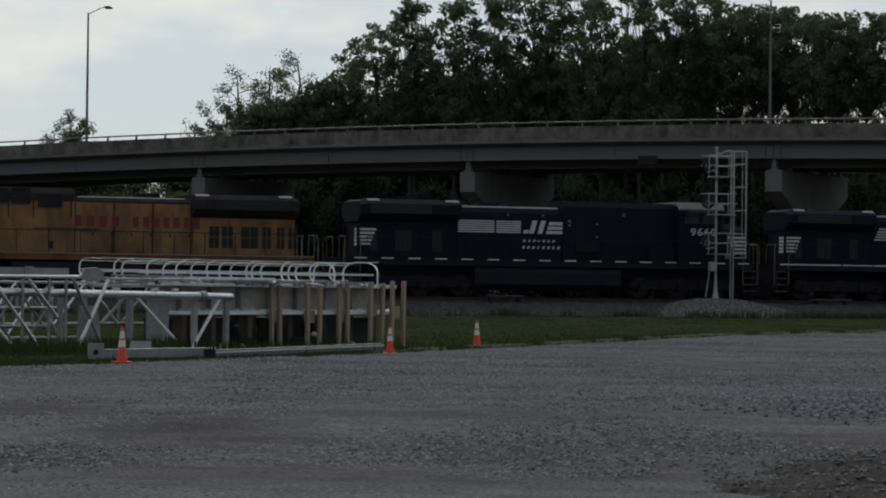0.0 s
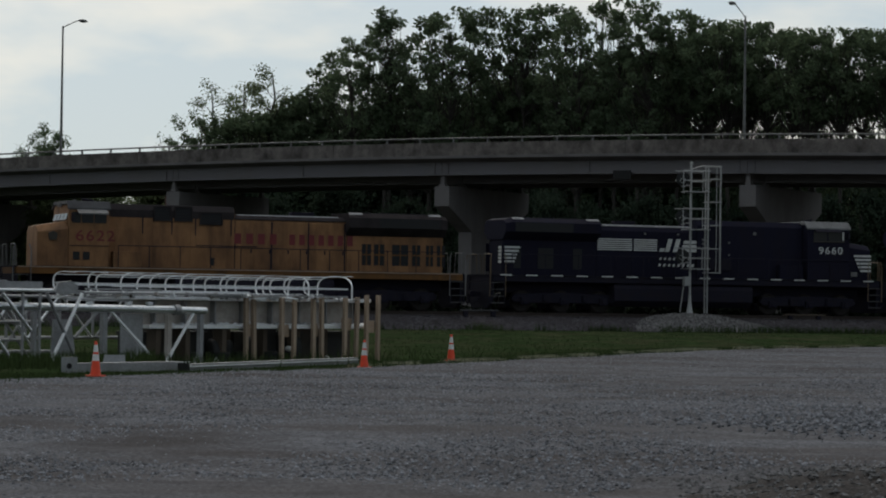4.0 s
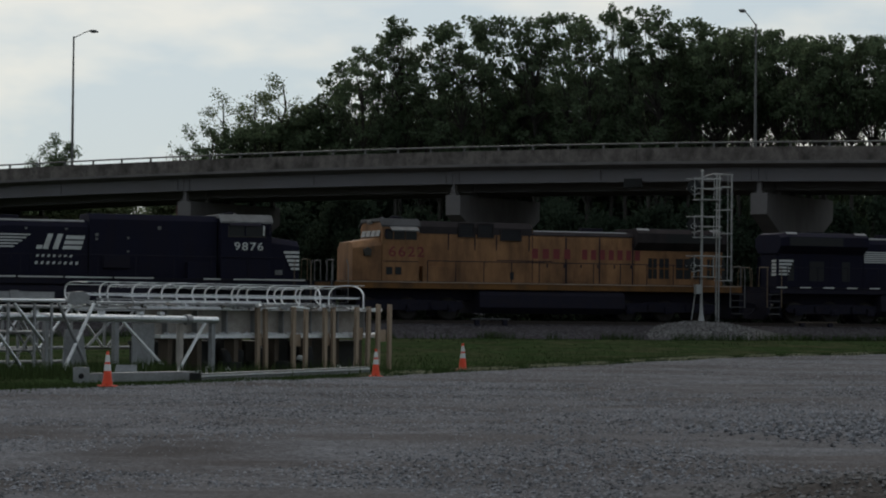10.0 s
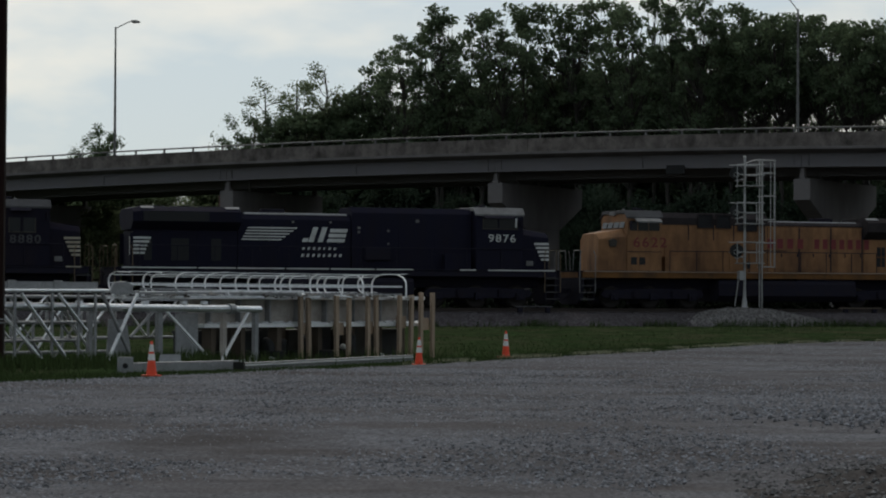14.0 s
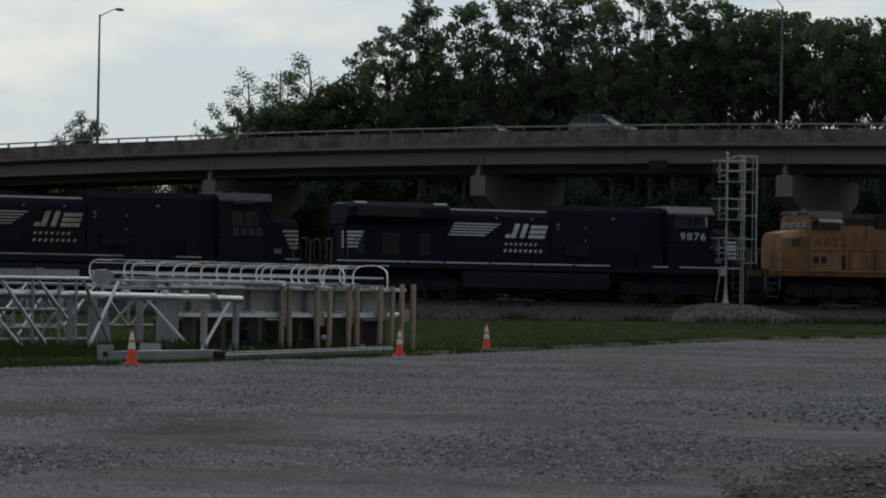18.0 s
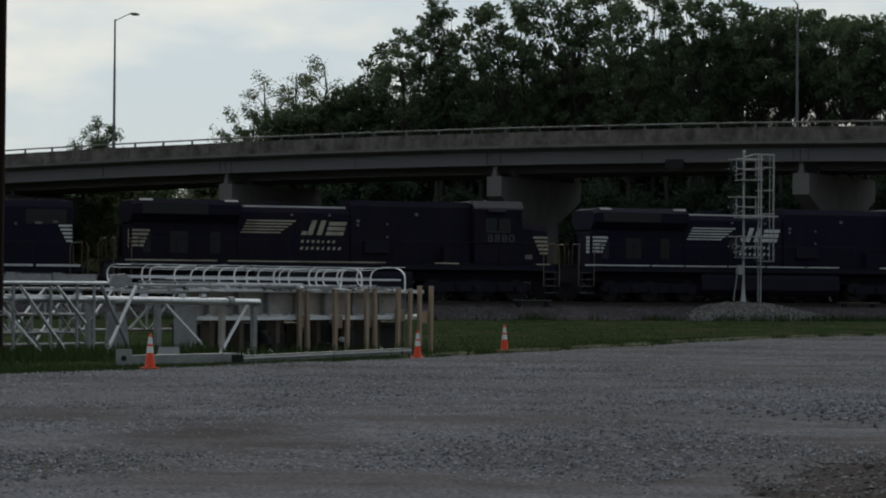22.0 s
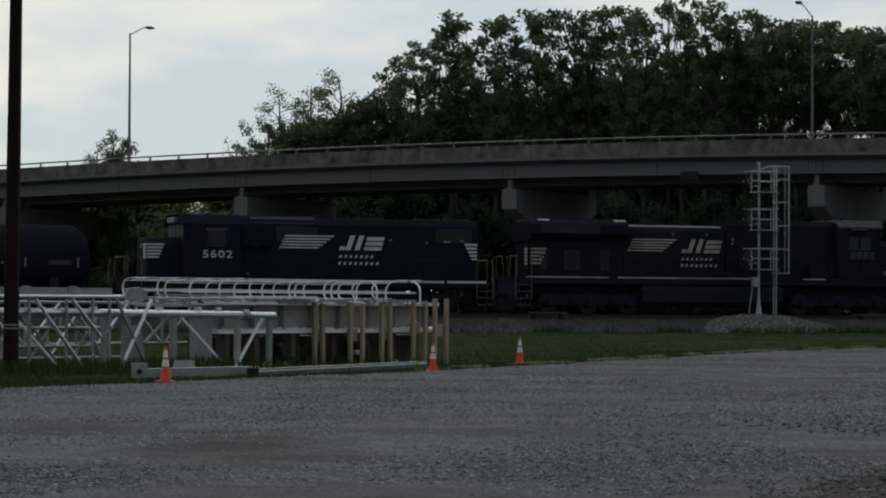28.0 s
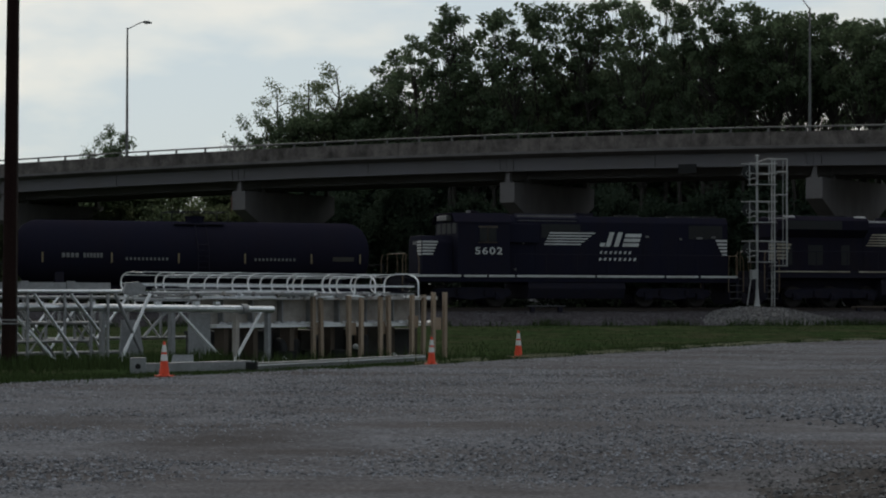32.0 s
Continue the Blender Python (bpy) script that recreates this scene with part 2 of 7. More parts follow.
for px_, py_, half_x, half_y, amount in ((-2.7, 28.2, 1.5, 3.4, 0.75), (-1.2, 47.0, 2.4, 2.0, 0.7), (2.9, 50.8, 0.9, 1.1, 0.75), (-5.0, 33.0, 1.4, 2.6, 0.5), (1.6, 40.0, 1.5, 1.6, 0.5), (4.6, 36.0, 1.2, 1.5, 0.45), (0.6, 24.0, 1.0, 1.4, 0.4), (14.0, 88.0, 3.0, 2.6, 0.75), (8.0, 74.0, 2.2, 3.0, 0.5), (11.0, 64.0, 3.0, 4.0, 0.35)):
    # where wheels have worn the stone through to brown earth
    b_in = lot_n["Principled BSDF"].inputs["Base Color"]
    co_, off_, far_, wob_, sum_ = lot_n.new("ShaderNodeTexCoord"), lot_n.new("ShaderNodeVectorMath"), lot_n.new("ShaderNodeVectorMath"), lot_n.new("ShaderNodeTexNoise"), lot_n.new("ShaderNodeMath")
    div_, mr_, mx_ = lot_n.new("ShaderNodeVectorMath"), lot_n.new("ShaderNodeMapRange"), lot_n.new("ShaderNodeMix")
    off_.operation, div_.operation, far_.operation, sum_.operation = "SUBTRACT", "DIVIDE", "LENGTH", "MULTIPLY_ADD"
    off_.inputs[1].default_value, div_.inputs[1].default_value = (px_, py_, 0.0), (half_x, half_y, 50.0)
    wob_.inputs["Scale"].default_value, wob_.inputs["Detail"].default_value = 1.6, 6.0
    sum_.inputs[1].default_value = 1.1
    for k, v in (("From Min", 1.75), ("From Max", 0.75), ("To Min", 0.0), ("To Max", amount)):
        mr_.inputs[k].default_value = v
    mx_.data_type = "RGBA"
    mx_.inputs["B"].default_value = (0.070, 0.062, 0.059, 1)
    lot_l.new(co_.outputs["Object"], off_.inputs[0])
    lot_l.new(co_.outputs["Object"], wob_.inputs["Vector"])
    lot_l.new(off_.outputs["Vector"], div_.inputs[0])
    lot_l.new(div_.outputs["Vector"], far_.inputs[0])
    lot_l.new(wob_.outputs["Fac"], sum_.inputs[0])
    lot_l.new(far_.outputs["Value"], sum_.inputs[2])
    lot_l.new(sum_.outputs[0], mr_.inputs["Value"])
    lot_l.new(mr_.outputs["Result"], mx_.inputs["Factor"])
    lot_l.new(b_in.links[0].from_socket, mx_.inputs["A"])
    lot_l.new(mx_.outputs["Result"], b_in)
M_STONE = material("loose_gravel_stones", (0.200, 0.202, 0.217), 0.9, 0, 30.0, 0.25, bump=0.2, island=0.6, spec=0.0)
M_SOIL = material("dark_soil", (0.054, 0.048, 0.046), 0.95, 0, 3.0, 0.45, (0.055, 0.048, 0.045), 0.5, 0.9, 30.0, island=0.5, spec=0.1)
M_HEAPSTONE = material("soil_stained_stones", (0.170, 0.165, 0.165), 0.9, 0, 30.0, 0.25, bump=0.2, island=0.6, spec=0.0)
M_BALLAST = material("track_ballast", (0.075, 0.069, 0.074), 0.95, 0, 0.8, 0.5, (0.04, 0.034, 0.034), 0.7, 1.0, 9.0, spec=0.0)
M_TIE = material("tarred_sleeper", (0.05, 0.04, 0.033), 0.9, 0, 3.0, 0.3, bump=0.3, spread=0.3)
M_RAIL = material("rusty_rail", (0.05, 0.036, 0.03), 0.7, 0.2, 4.0, 0.2)
M_BARK = material("bark", (0.046, 0.039, 0.033), 0.95, 0, 2.0, 0.3, bump=0.6, fine=12.0, streak=5.0)
M_LEAF = material("dark_green_leaves", (0.118, 0.160, 0.095), 0.8, 0, 0.25, 0.2, (0.10, 0.125, 0.06), 0.5, 0.0, 1.2, island=0.25, spec=0.04, through_light=0.48)
M_LEAF2 = material("olive_green_leaves", (0.145, 0.180, 0.098), 0.8, 0, 0.25, 0.2, (0.15, 0.16, 0.08), 0.5, 0.0, 1.2, island=0.25, spec=0.04, through_light=0.45)
# leaf green darkened so that the shade round the bridge is in the colour
M_LEAF_SHADE = material("shade_darkened_leaves", (0.050, 0.072, 0.050), 0.85, 0, 0.25, 0.2, (0.045, 0.06, 0.04), 0.5, 0.0, 1.2, island=0.2, spec=0.0, through_light=0.4)
# near-black leaf colour stands in for the shade beneath the train
M_BRUSH = material("undergrowth_painted_shade", (0.016, 0.021, 0.014), 0.9, 0, 0.5, 0.3, bump=0, island=0.4, spec=0.05)
M_CARPAINT = material("silver_car_paint", (0.13, 0.14, 0.16), 0.3, 0.4, 3.0, 0.04, bump=0)
M_CARDARK = material("dark_car_paint", (0.03, 0.032, 0.036), 0.25, 0.2, 3.0, 0.04, bump=0)
M_TYRE = material("tyre_rubber", (0.03, 0.03, 0.031), 0.85, 0, 8.0, 0.2)
M_BRICK = material("red_brick_wall", (0.15, 0.085, 0.065), 0.9, 0, 1.0, 0.2, (0.17, 0.09, 0.07), 0.5, 0.2)
M_LENS = material("signal_lens_glass", (0.02, 0.02, 0.02), 0.15, 0, 4.0, 0.1, bump=0)


# ---- building tools ----
class Shape:
    """Collects vertices and faces of one mesh. sx mirrors what is added along x."""

    def __init__(self, sx=1):
        self.v, self.f, self.smooth, self.sx = [], [], [], sx

    def add(self, verts, faces, smooth=False):
        k = len(self.v)
        self.v += [(p[0] * self.sx, p[1], p[2]) for p in verts]
        self.f += [tuple(i + k for i in f) for f in faces]
        self.smooth += [smooth] * len(faces)
        return self

    def box(self, x0, x1, y0, y1, z0, z1):
        v = [(x, y, z) for x in (x0, x1) for y in (y0, y1) for z in (z0, z1)]
        return self.add(v, [(0, 1, 3, 2), (4, 6, 7, 5), (0, 4, 5, 1), (2, 3, 7, 6), (0, 2, 6, 4), (1, 5, 7, 3)])

    def along_x(self, prof, x0, x1, prof1=None):
        """A prism: the outline prof in (y, z) from x0 to x1, where it may have become prof1."""
        n, q = len(prof), prof1 or prof
        v = [(x0, y, z) for y, z in prof] + [(x1, y, z) for y, z in q]
        return self.add(v, [(i, (i + 1) % n, n + (i + 1) % n, n + i) for i in range(n)] + [tuple(range(n))[::-1], tuple(range(n, 2 * n))])

    def along_y(self, prof, y0, y1):
        n = len(prof)
        v = [(x, y0, z) for x, z in prof] + [(x, y1, z) for x, z in prof]
        return self.add(v, [(i, (i + 1) % n, n + (i + 1) % n, n + i) for i in range(n)] + [tuple(range(n))[::-1], tuple(range(n, 2 * n))])

    def rod(self, a, b, r, r1=None, n=8, caps=True):
        a, b = Vector(a), Vector(b)
        d = (b - a).normalized()
        s = d.orthogonal().normalized()
        u = d.cross(s)
        r1 = r if r1 is None else r1
        v = []
        for c, rr in ((a, r), (b, r1)):
            for i in range(n):
                w = 2 * math.pi * (i + 0.5) / n
                v.append(c + (s * math.cos(w) + u * math.sin(w)) * rr)
        self.add(v, [(i, (i + 1) % n, n + (i + 1) % n, n + i) for i in range(n)], n > 5)
        if caps:
            self.add(v[:n], [tuple(range(n))[::-1]])
            self.add(v[n:], [tuple(range(n))])
        return self

    def path(self, pts, r, n=6):
        for a, b in zip(pts, pts[1:]):
            self.rod(a, b, r, n=n)
        return self

    def beam(self, a, b, w, h):
        """A square bar of width w and height h from a to b."""
        a, b = Vector(a), Vector(b)
        d = (b - a).normalized()
        s = d.cross(Vector((0, 0, 1)))
        s = (s if s.length > 1e-4 else Vector((1, 0, 0))).normalized()
        u = s.cross(d)
        v = [c + s * i * w / 2 + u * j * h / 2 for c in (a, b) for i, j in ((-1, -1), (1, -1), (1, 1), (-1, 1))]
        return self.add(v, [(0, 1, 5, 4), (1, 2, 6, 5), (2, 3, 7, 6), (3, 0, 4, 7), (3, 2, 1, 0), (4, 5, 6, 7)])

    def turned(self, prof, n=16, centre=(0, 0, 0)):
        """A body of revolution about z: prof of (radius, z)."""
        v = [(centre[0] + r * math.cos(2 * math.pi * i / n), centre[1] + r * math.sin(2 * math.pi * i / n), centre[2] + z) for r, z in prof for i in range(n)]
        f = [(k * n + i, k * n + (i + 1) % n, (k + 1) * n + (i + 1) % n, (k + 1) * n + i) for k in range(len(prof) - 1) for i in range(n)]
        self.add(v, f, True)
        return self.add(v[:n], [tuple(range(n))[::-1]]).add(v[-n:], [tuple(range(n))])

    def mesh(self, name, mat, bevel=0.0, tidy=True):
        me = bpy.data.meshes.new(name)
        me.from_pydata([tuple(p) for p in self.v], [], self.f)
        me.polygons.foreach_set("use_smooth", self.smooth)
        if tidy or bevel:
            bm = bmesh.new()
            bm.from_mesh(me)
            if bevel:
                bmesh.ops.remove_doubles(bm, verts=bm.verts, dist=1e-4)
                bmesh.ops.bevel(bm, geom=[e for e in bm.edges if len(e.link_faces) == 2 and e.calc_face_angle(0) > 0.5], offset=bevel, segments=2, affect="EDGES", profile=0.6)
            bmesh.ops.recalc_face_normals(bm, faces=bm.faces)
            bm.to_mesh(me)
            bm.free()
        me.materials.append(mat)
        return me


def part(name, shape, mat, parent=None, label="", bevel=0.0, at=None):
    """Links a shape, or a mesh that was made already, as one object under a thing or part."""
    me = shape if isinstance(shape, bpy.types.Mesh) else shape.mesh(name, mat, bevel)
    ob = new(name, me)
    if parent is not None:
        ob.parent = parent
    if at is not None:
        ob.matrix_basis = at
    if label:
        ob["label"] = label
    return ob


def thing(name, label, category, m=None, group="", kind=""):
    ob = new(name)
    ob.empty_display_size = 0.3
    if m is not None:
        ob.matrix_basis = m
    return tagged(ob, label, category, group, kind)


def stuff_mesh(name, verts, faces, mat, smooth=False):
    me = bpy.data.meshes.new(name)
    me.vertices.add(len(verts))
    me.vertices.foreach_set("co", np.asarray(verts, dtype=np.float32).ravel())
    k = faces.shape[1]
    me.loops.add(faces.size)
    me.loops.foreach_set("vertex_index", faces.astype(np.int32).ravel())
    me.polygons.add(len(faces))
    me.polygons.foreach_set("loop_start", np.arange(0, faces.size, k, dtype=np.int32))
    me.polygons.foreach_set("use_smooth", np.full(len(faces), smooth))
    me.update(calc_edges=True)
    me.materials.append(mat)
    return me


# ---- the lie of the land ----
TRACK_TURN, TRACK_Y = 21.0, 117.0  # the track's heading from the x axis, and where its middle line crosses x = 0
BRIDGE_TURN, BRIDGE_Y = -30.0, 163.0  # the same for the bridge's near face
RAIL_TOP = 1.15
E_T = Vector((math.cos(radians(TRACK_TURN)), math.sin(radians(TRACK_TURN)), 0))
E_B = Vector((math.cos(radians(BRIDGE_TURN)), math.sin(radians(BRIDGE_TURN)), 0))
EDGE = ((-60, -60), (-22, 20), (-8.4, 47), (-6.6, 49.7), (-4.6, 52.7), (-1.1, 59.6), (3.5, 70.4), (10.3, 87.5), (16.5, 97), (30, 112.5), (60, 124))


def track_at(u, side=0.0, z=0.0):
    """A point u metres along the track, side metres in front of its middle line."""
    return Vector((E_T.x * u + E_T.y * side, TRACK_Y + E_T.y * u - E_T.x * side, z))


def before_track(x, y):
    return (TRACK_Y + x * math.tan(radians(TRACK_TURN)) - y) * math.cos(radians(TRACK_TURN))


def ease(a, b, v):
    v = min(1, max(0, (v - a) / (b - a)))
    return v * v * (3 - 2 * v)


def ground_z(x, y):
    v = before_track(x, y)
    h = 0.34 * ease(22, 5, v)
    h += 1.1 * ease(-25, -70, v)
    if abs(x) < 70 and 15 < y < 140:
        along, off = (x + 0.7) * 0.661 + (y - 71.0) * 0.750, (y - 71.0) * 0.661 - (x + 0.7) * 0.750
        h -= 0.17 * ease(3.2, 1.4, abs(off - 0.4)) * ease(2.5, 0.8, along) * ease(-24, -21, along)  # the hollow in which the steel is stacked
        h += 0.05 * noise.noise(Vector((x * 0.4, y * 0.4, 0))) * ease(0, 6, edge_x(y) - x + 3)
    return h


def edge_x(y):
    for (x0, y0), (x1, y1) in zip(EDGE, EDGE[1:]):
        if y <= y1:
            return x0 + (x1 - x0) * (y - y0) / (y1 - y0)
    return EDGE[-1][0]


def steps(*spans):
    out = []
    for a, b, n in spans:
        out += [a + (b - a) * i / n for i in range(n)]
    return out + [spans[-1][1]]


xs = steps((-2500, -300, 8), (-300, -60, 10), (-60, 60, 80), (60, 300, 10), (300, 2500, 8))
ys = steps((-1500, -60, 6), (-60, 15, 8), (15, 150, 90), (150, 300, 20), (300, 3500, 12))
gv = np.array([(x, y, ground_z(x, y)) for y in ys for x in xs])
nx = len(xs)
gf = np.array([(j * nx + i, j * nx + i + 1, (j + 1) * nx + i + 1, (j + 1) * nx + i) for j in range(len(ys) - 1) for i in range(nx - 1)])
ground = new("ground", stuff_mesh("ground", gv, gf, M_GRASS, True))
tagged(ground, "rough green grass strip and flat land", "ground", kind="structure")

# the gravel lot, with a ragged edge against the grass
lot_rows = steps((-50, 18, 6), (18, 46, 40), (46, 102, 190), (102, 124, 20))
lv, cols = [], [0, 0.25, 0.6, 1.1, 1.8, 2.8, 4, 6, 9, 13, 18, 26, 40, 70, 120]
for y in lot_rows:
    e = edge_x(y) + (0.35 + 0.9 * ease(64, 80, y)) * noise.noise(Vector((0, y * 0.55, 3))) + 0.25 * noise.noise(Vector((5, y * 1.9, 3)))
    for c in cols:
        x = e + c
        rut = 0.035 * noise.noise(Vector((x * 0.25, y * 0.12, 9))) + 0.012 * noise.noise(Vector((x * 1.3, y * 0.9, 2)))
        lv.append((x, y, max(0.0, ground_z(x, y)) + 0.03 + (rut if c else -0.02)))
nc = len(cols)
lf = np.array([(j * nc + i, j * nc + i + 1, (j + 1) * nc + i + 1, (j + 1) * nc + i) for j in range(len(lot_rows) - 1) for i in range(nc - 1)])
lot = new("gravel_lot", stuff_mesh("gravel_lot", np.array(lv), lf, M_LOT, True))
tagged(lot, "grey crushed limestone parking lot with faint ruts", "gravel lot", kind="structure")


def pebbles(name, spots, sizes, mat, label, flat=0.6):
    """Many angular stones in one mesh."""
    base = np.array([(1, 0, 0), (0, 1, 0), (-1, 0, 0), (0, -1, 0), (0, 0, 1), (0, 0, -0.6)], float)
    tri = np.array([(0, 1, 4), (1, 2, 4), (2, 3, 4), (3, 0, 4), (1, 0, 5), (2, 1, 5), (3, 2, 5), (0, 3, 5)])
    n = len(spots)
    jit = 1 + 0.45 * (np.random.rand(n, 6, 1) - 0.5)
    v = base[None] * jit * sizes[:, None, None]
    v[:, :, 2] *= flat
    a = np.random.rand(n) * 6.283
    c, s = np.cos(a)[:, None], np.sin(a)[:, None]
    x, y = v[:, :, 0] * c - v[:, :, 1] * s, v[:, :, 0] * s + v[:, :, 1] * c
    v = np.stack((x, y, v[:, :, 2]), 2) + spots[:, None, :]
    f = (tri[None] + 6 * np.arange(n)[:, None, None]).reshape(-1, 3)
    ob = new(name, stuff_mesh(name, v.reshape(-1, 3), f, mat))
    return tagged(ob, label, "gravel", kind="stuff")


HEAP = (8.0, 20.0, 6.1, 0.36)


def heap_d(x, y):
    """0 at the middle of the soil heap, 1 at its ragged foot."""
    return math.hypot(x - HEAP[0], y - HEAP[1]) / HEAP[2] + 0.05 * noise.noise(Vector((x * 0.9, y * 0.9, 7)))


def lot_spots(n, y0, y1, power=1.0):
    y = y0 + (y1 - y0) * np.random.rand(n) ** power
    x = (np.random.rand(n) * 2 - 1) * 0.22 * y
    keep = np.array([edge_x(b) - 0.5 + 0.8 * np.random.rand() < a and heap_d(a, b) > 1.03 for a, b in zip(x, y)])
    x, y = x[keep], y[keep]
    z = np.array([max(0.0, ground_z(a, b)) + 0.03 + 0.035 * noise.noise(Vector((a * 0.25, b * 0.12, 9))) + 0.012 * noise.noise(Vector((a * 1.3, b * 0.9, 2))) for a, b in zip(x, y)])
    return np.stack((x, y, z), 1)


sp = lot_spots(74000, 17, 56, 1.35)
pebbles("gravel", sp, 0.006 + 0.027 * np.random.rand(len(sp)) ** 2.3, M_STONE, "loose grey crushed stones strewn on the lot")

sp = lot_spots(38000, 38, 110, 0.95)
pebbles("gravel", sp, 0.010 + 0.026 * np.random.rand(len(sp)) ** 2.2, M_STONE, "larger grey stones scattered across the lot", 0.5)

# a drift of coarser stones left by wheels
a_, r_ = np.random.rand(2600) * 6.283, np.sqrt(np.random.rand(2600)) * (0.6 + 0.4 * np.random.rand(2600))
sp = np.stack((6.6 + 3.6 * r_ * np.cos(a_), 35.5 + 6.5 * r_ * np.sin(a_), np.full(2600, 0.045)), 1)
pebbles("coarse_gravel", sp, 0.012 + 0.036 * np.random.rand(2600) ** 2.0, M_STONE, "drift of coarse grey stones on the lot", 0.8)


# the heap of dark soil and stones at the lot's near corner
def heap_z(x, y):
    d = heap_d(x, y)
    return HEAP[3] * ease(1, 0.4, d) + (0.09 * noise.noise(Vector((x * 2.2, y * 2.2, 1))) + 0.03 * noise.noise(Vector((x * 6, y * 6, 4)))) * ease(1.05, 0.8, d)


hx, hy = steps((1.6, 9.0, 90)), steps((15.0, 26.6, 100))
hv = np.array([(x, y, heap_z(x, y) + 0.005 - 0.06 * ease(0.93, 1.0, heap_d(x, y))) for y in hy for x in hx])
nh = len(hx)
hf = np.array([(j * nh + i, j * nh + i + 1, (j + 1) * nh + i + 1, (j + 1) * nh + i) for j in range(len(hy) - 1) for i in range(nh - 1)])
heap = new("soil_heap", stuff_mesh("soil_heap", hv, hf, M_SOIL, True))
tagged(heap, "low heap of dark soil and stones on gravel", "soil heap", kind="stuff")
hp = []
while len(hp) < 9000:
    x, y = random.uniform(1.8, 8), random.uniform(16.5, 26)
    if heap_d(x, y) < 1.04:
        hp.append((x, y, heap_z(x, y) + 0.02))
pebbles("heap_stones", np.array(hp), 0.005 + 0.030 * np.random.rand(len(hp)) ** 2.6, M_HEAPSTONE, "grey stones scattered over dark soil", 0.7)


def blades(name, spots, height, mat, label, lean=0.35):
    n = len(spots)
    a = np.random.rand(n) * 6.283
    w = 0.010 + 0.012 * np.random.rand(n)
    h = height * (0.45 + 0.8 * np.random.rand(n))
    dx, dy = np.cos(a), np.sin(a)
    lx, ly = (np.random.rand(n) - 0.5) * 2 * lean * h, (np.random.rand(n) - 0.5) * 2 * lean * h
    p0 = spots + np.stack((dx * w, dy * w, np.full(n, -0.02)), 1)
    p1 = spots + np.stack((-dx * w, -dy * w, np.full(n, -0.02)), 1)
    p2 = spots + np.stack((lx, ly, h), 1)
    v = np.stack((p0, p1, p2), 1).reshape(-1, 3)
    ob = new(name, stuff_mesh(name, v, np.arange(3 * n).reshape(-1, 3), mat))
    return tagged(ob, label, "grass", kind="stuff")


# grass along the lot's edge and over the strip
gs = []
while len(gs) < 46000:
    y = random.uniform(42, 118)
    e = edge_x(y)
    k = random.random()
    if k < 0.5:
        x = e - abs(random.gauss(0, 1.5)) + 0.3
    elif k < 0.56:  # stray tufts that creep out on the stones
        x = e + abs(random.gauss(0, 0.7))
        if noise.noise(Vector((x * 0.9, y * 0.5, 8))) < 0.12:
            continue
    else:
        x = random.uniform(max(-0.2 * y, e - 34), e)
        if noise.noise(Vector((x * 0.28, y * 0.16, 4))) + 0.5 * noise.noise(Vector((x * 1.1, y * 0.6, 6))) < -0.1:
            continue
    if before_track(x, y) > 4.6:
        gs.append((x, y, ground_z(x, y)))
blades("grass", np.array(gs), 0.085, M_BLADE, "short green grass beside the gravel")
dry = []
while len(dry) < 9000:
    y = random.uniform(60, 114)
    x = edge_x(y) + random.gauss(-0.12, 0.16)
    if noise.noise(Vector((x * 0.35, y * 0.35, 3))) > -0.18:
        dry.append((x, y, ground_z(x, y)))
blades("dry_grass", np.array(dry), 0.12, M_STRAW, "pale dried grass along the gravel's edge", 0.6)
tall = []
while len(tall) < 15000:
    k = random.random()
    x, y = -12.5 + 12 * k + random.gauss(0, 1.3), 56.5 + 13 * k + random.gauss(0, 2.2)
    if x < edge_x(y) - 0.35 and (x < -6.0 or random.random() < 0.1):
        tall.append((x, y, ground_z(x, y)))
for i in range(14000):
    u, s = random.uniform(-40, 50), 4.35 + abs(random.gauss(0, 1.0))
    p = track_at(u, s)
    if noise.noise(Vector((u * 0.45, 3, s * 0.3))) > (-0.12 if u < 8 else -0.3):
        tall.append((p.x, p.y, ground_z(p.x, p.y)))
blades("tall_grass", np.array(tall), 0.34, M_BLADE, "uncut tall grass round the stacked steel", 0.25)


# a dark soil sheet added behind the track, standing in for shade on the grass
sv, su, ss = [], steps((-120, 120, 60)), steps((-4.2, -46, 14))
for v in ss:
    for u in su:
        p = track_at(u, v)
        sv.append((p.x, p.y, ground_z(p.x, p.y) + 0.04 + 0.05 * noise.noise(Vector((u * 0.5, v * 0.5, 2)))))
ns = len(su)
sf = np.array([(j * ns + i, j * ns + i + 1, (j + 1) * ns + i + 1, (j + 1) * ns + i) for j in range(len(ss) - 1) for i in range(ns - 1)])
M_SHADE_SOIL = material("shade_toned_soil", (0.045, 0.038, 0.03), 0.95, 0, 0.8, 0.35, (0.035, 0.045, 0.02), 0.6, 0.6, 9.0, spec=0.1)
bare = tagged(new("bare_soil", stuff_mesh("bare_soil", np.array(sv), sf, M_SHADE_SOIL, True)), "dark soil sheet standing for shade under the bridge", "soil", kind="structure")


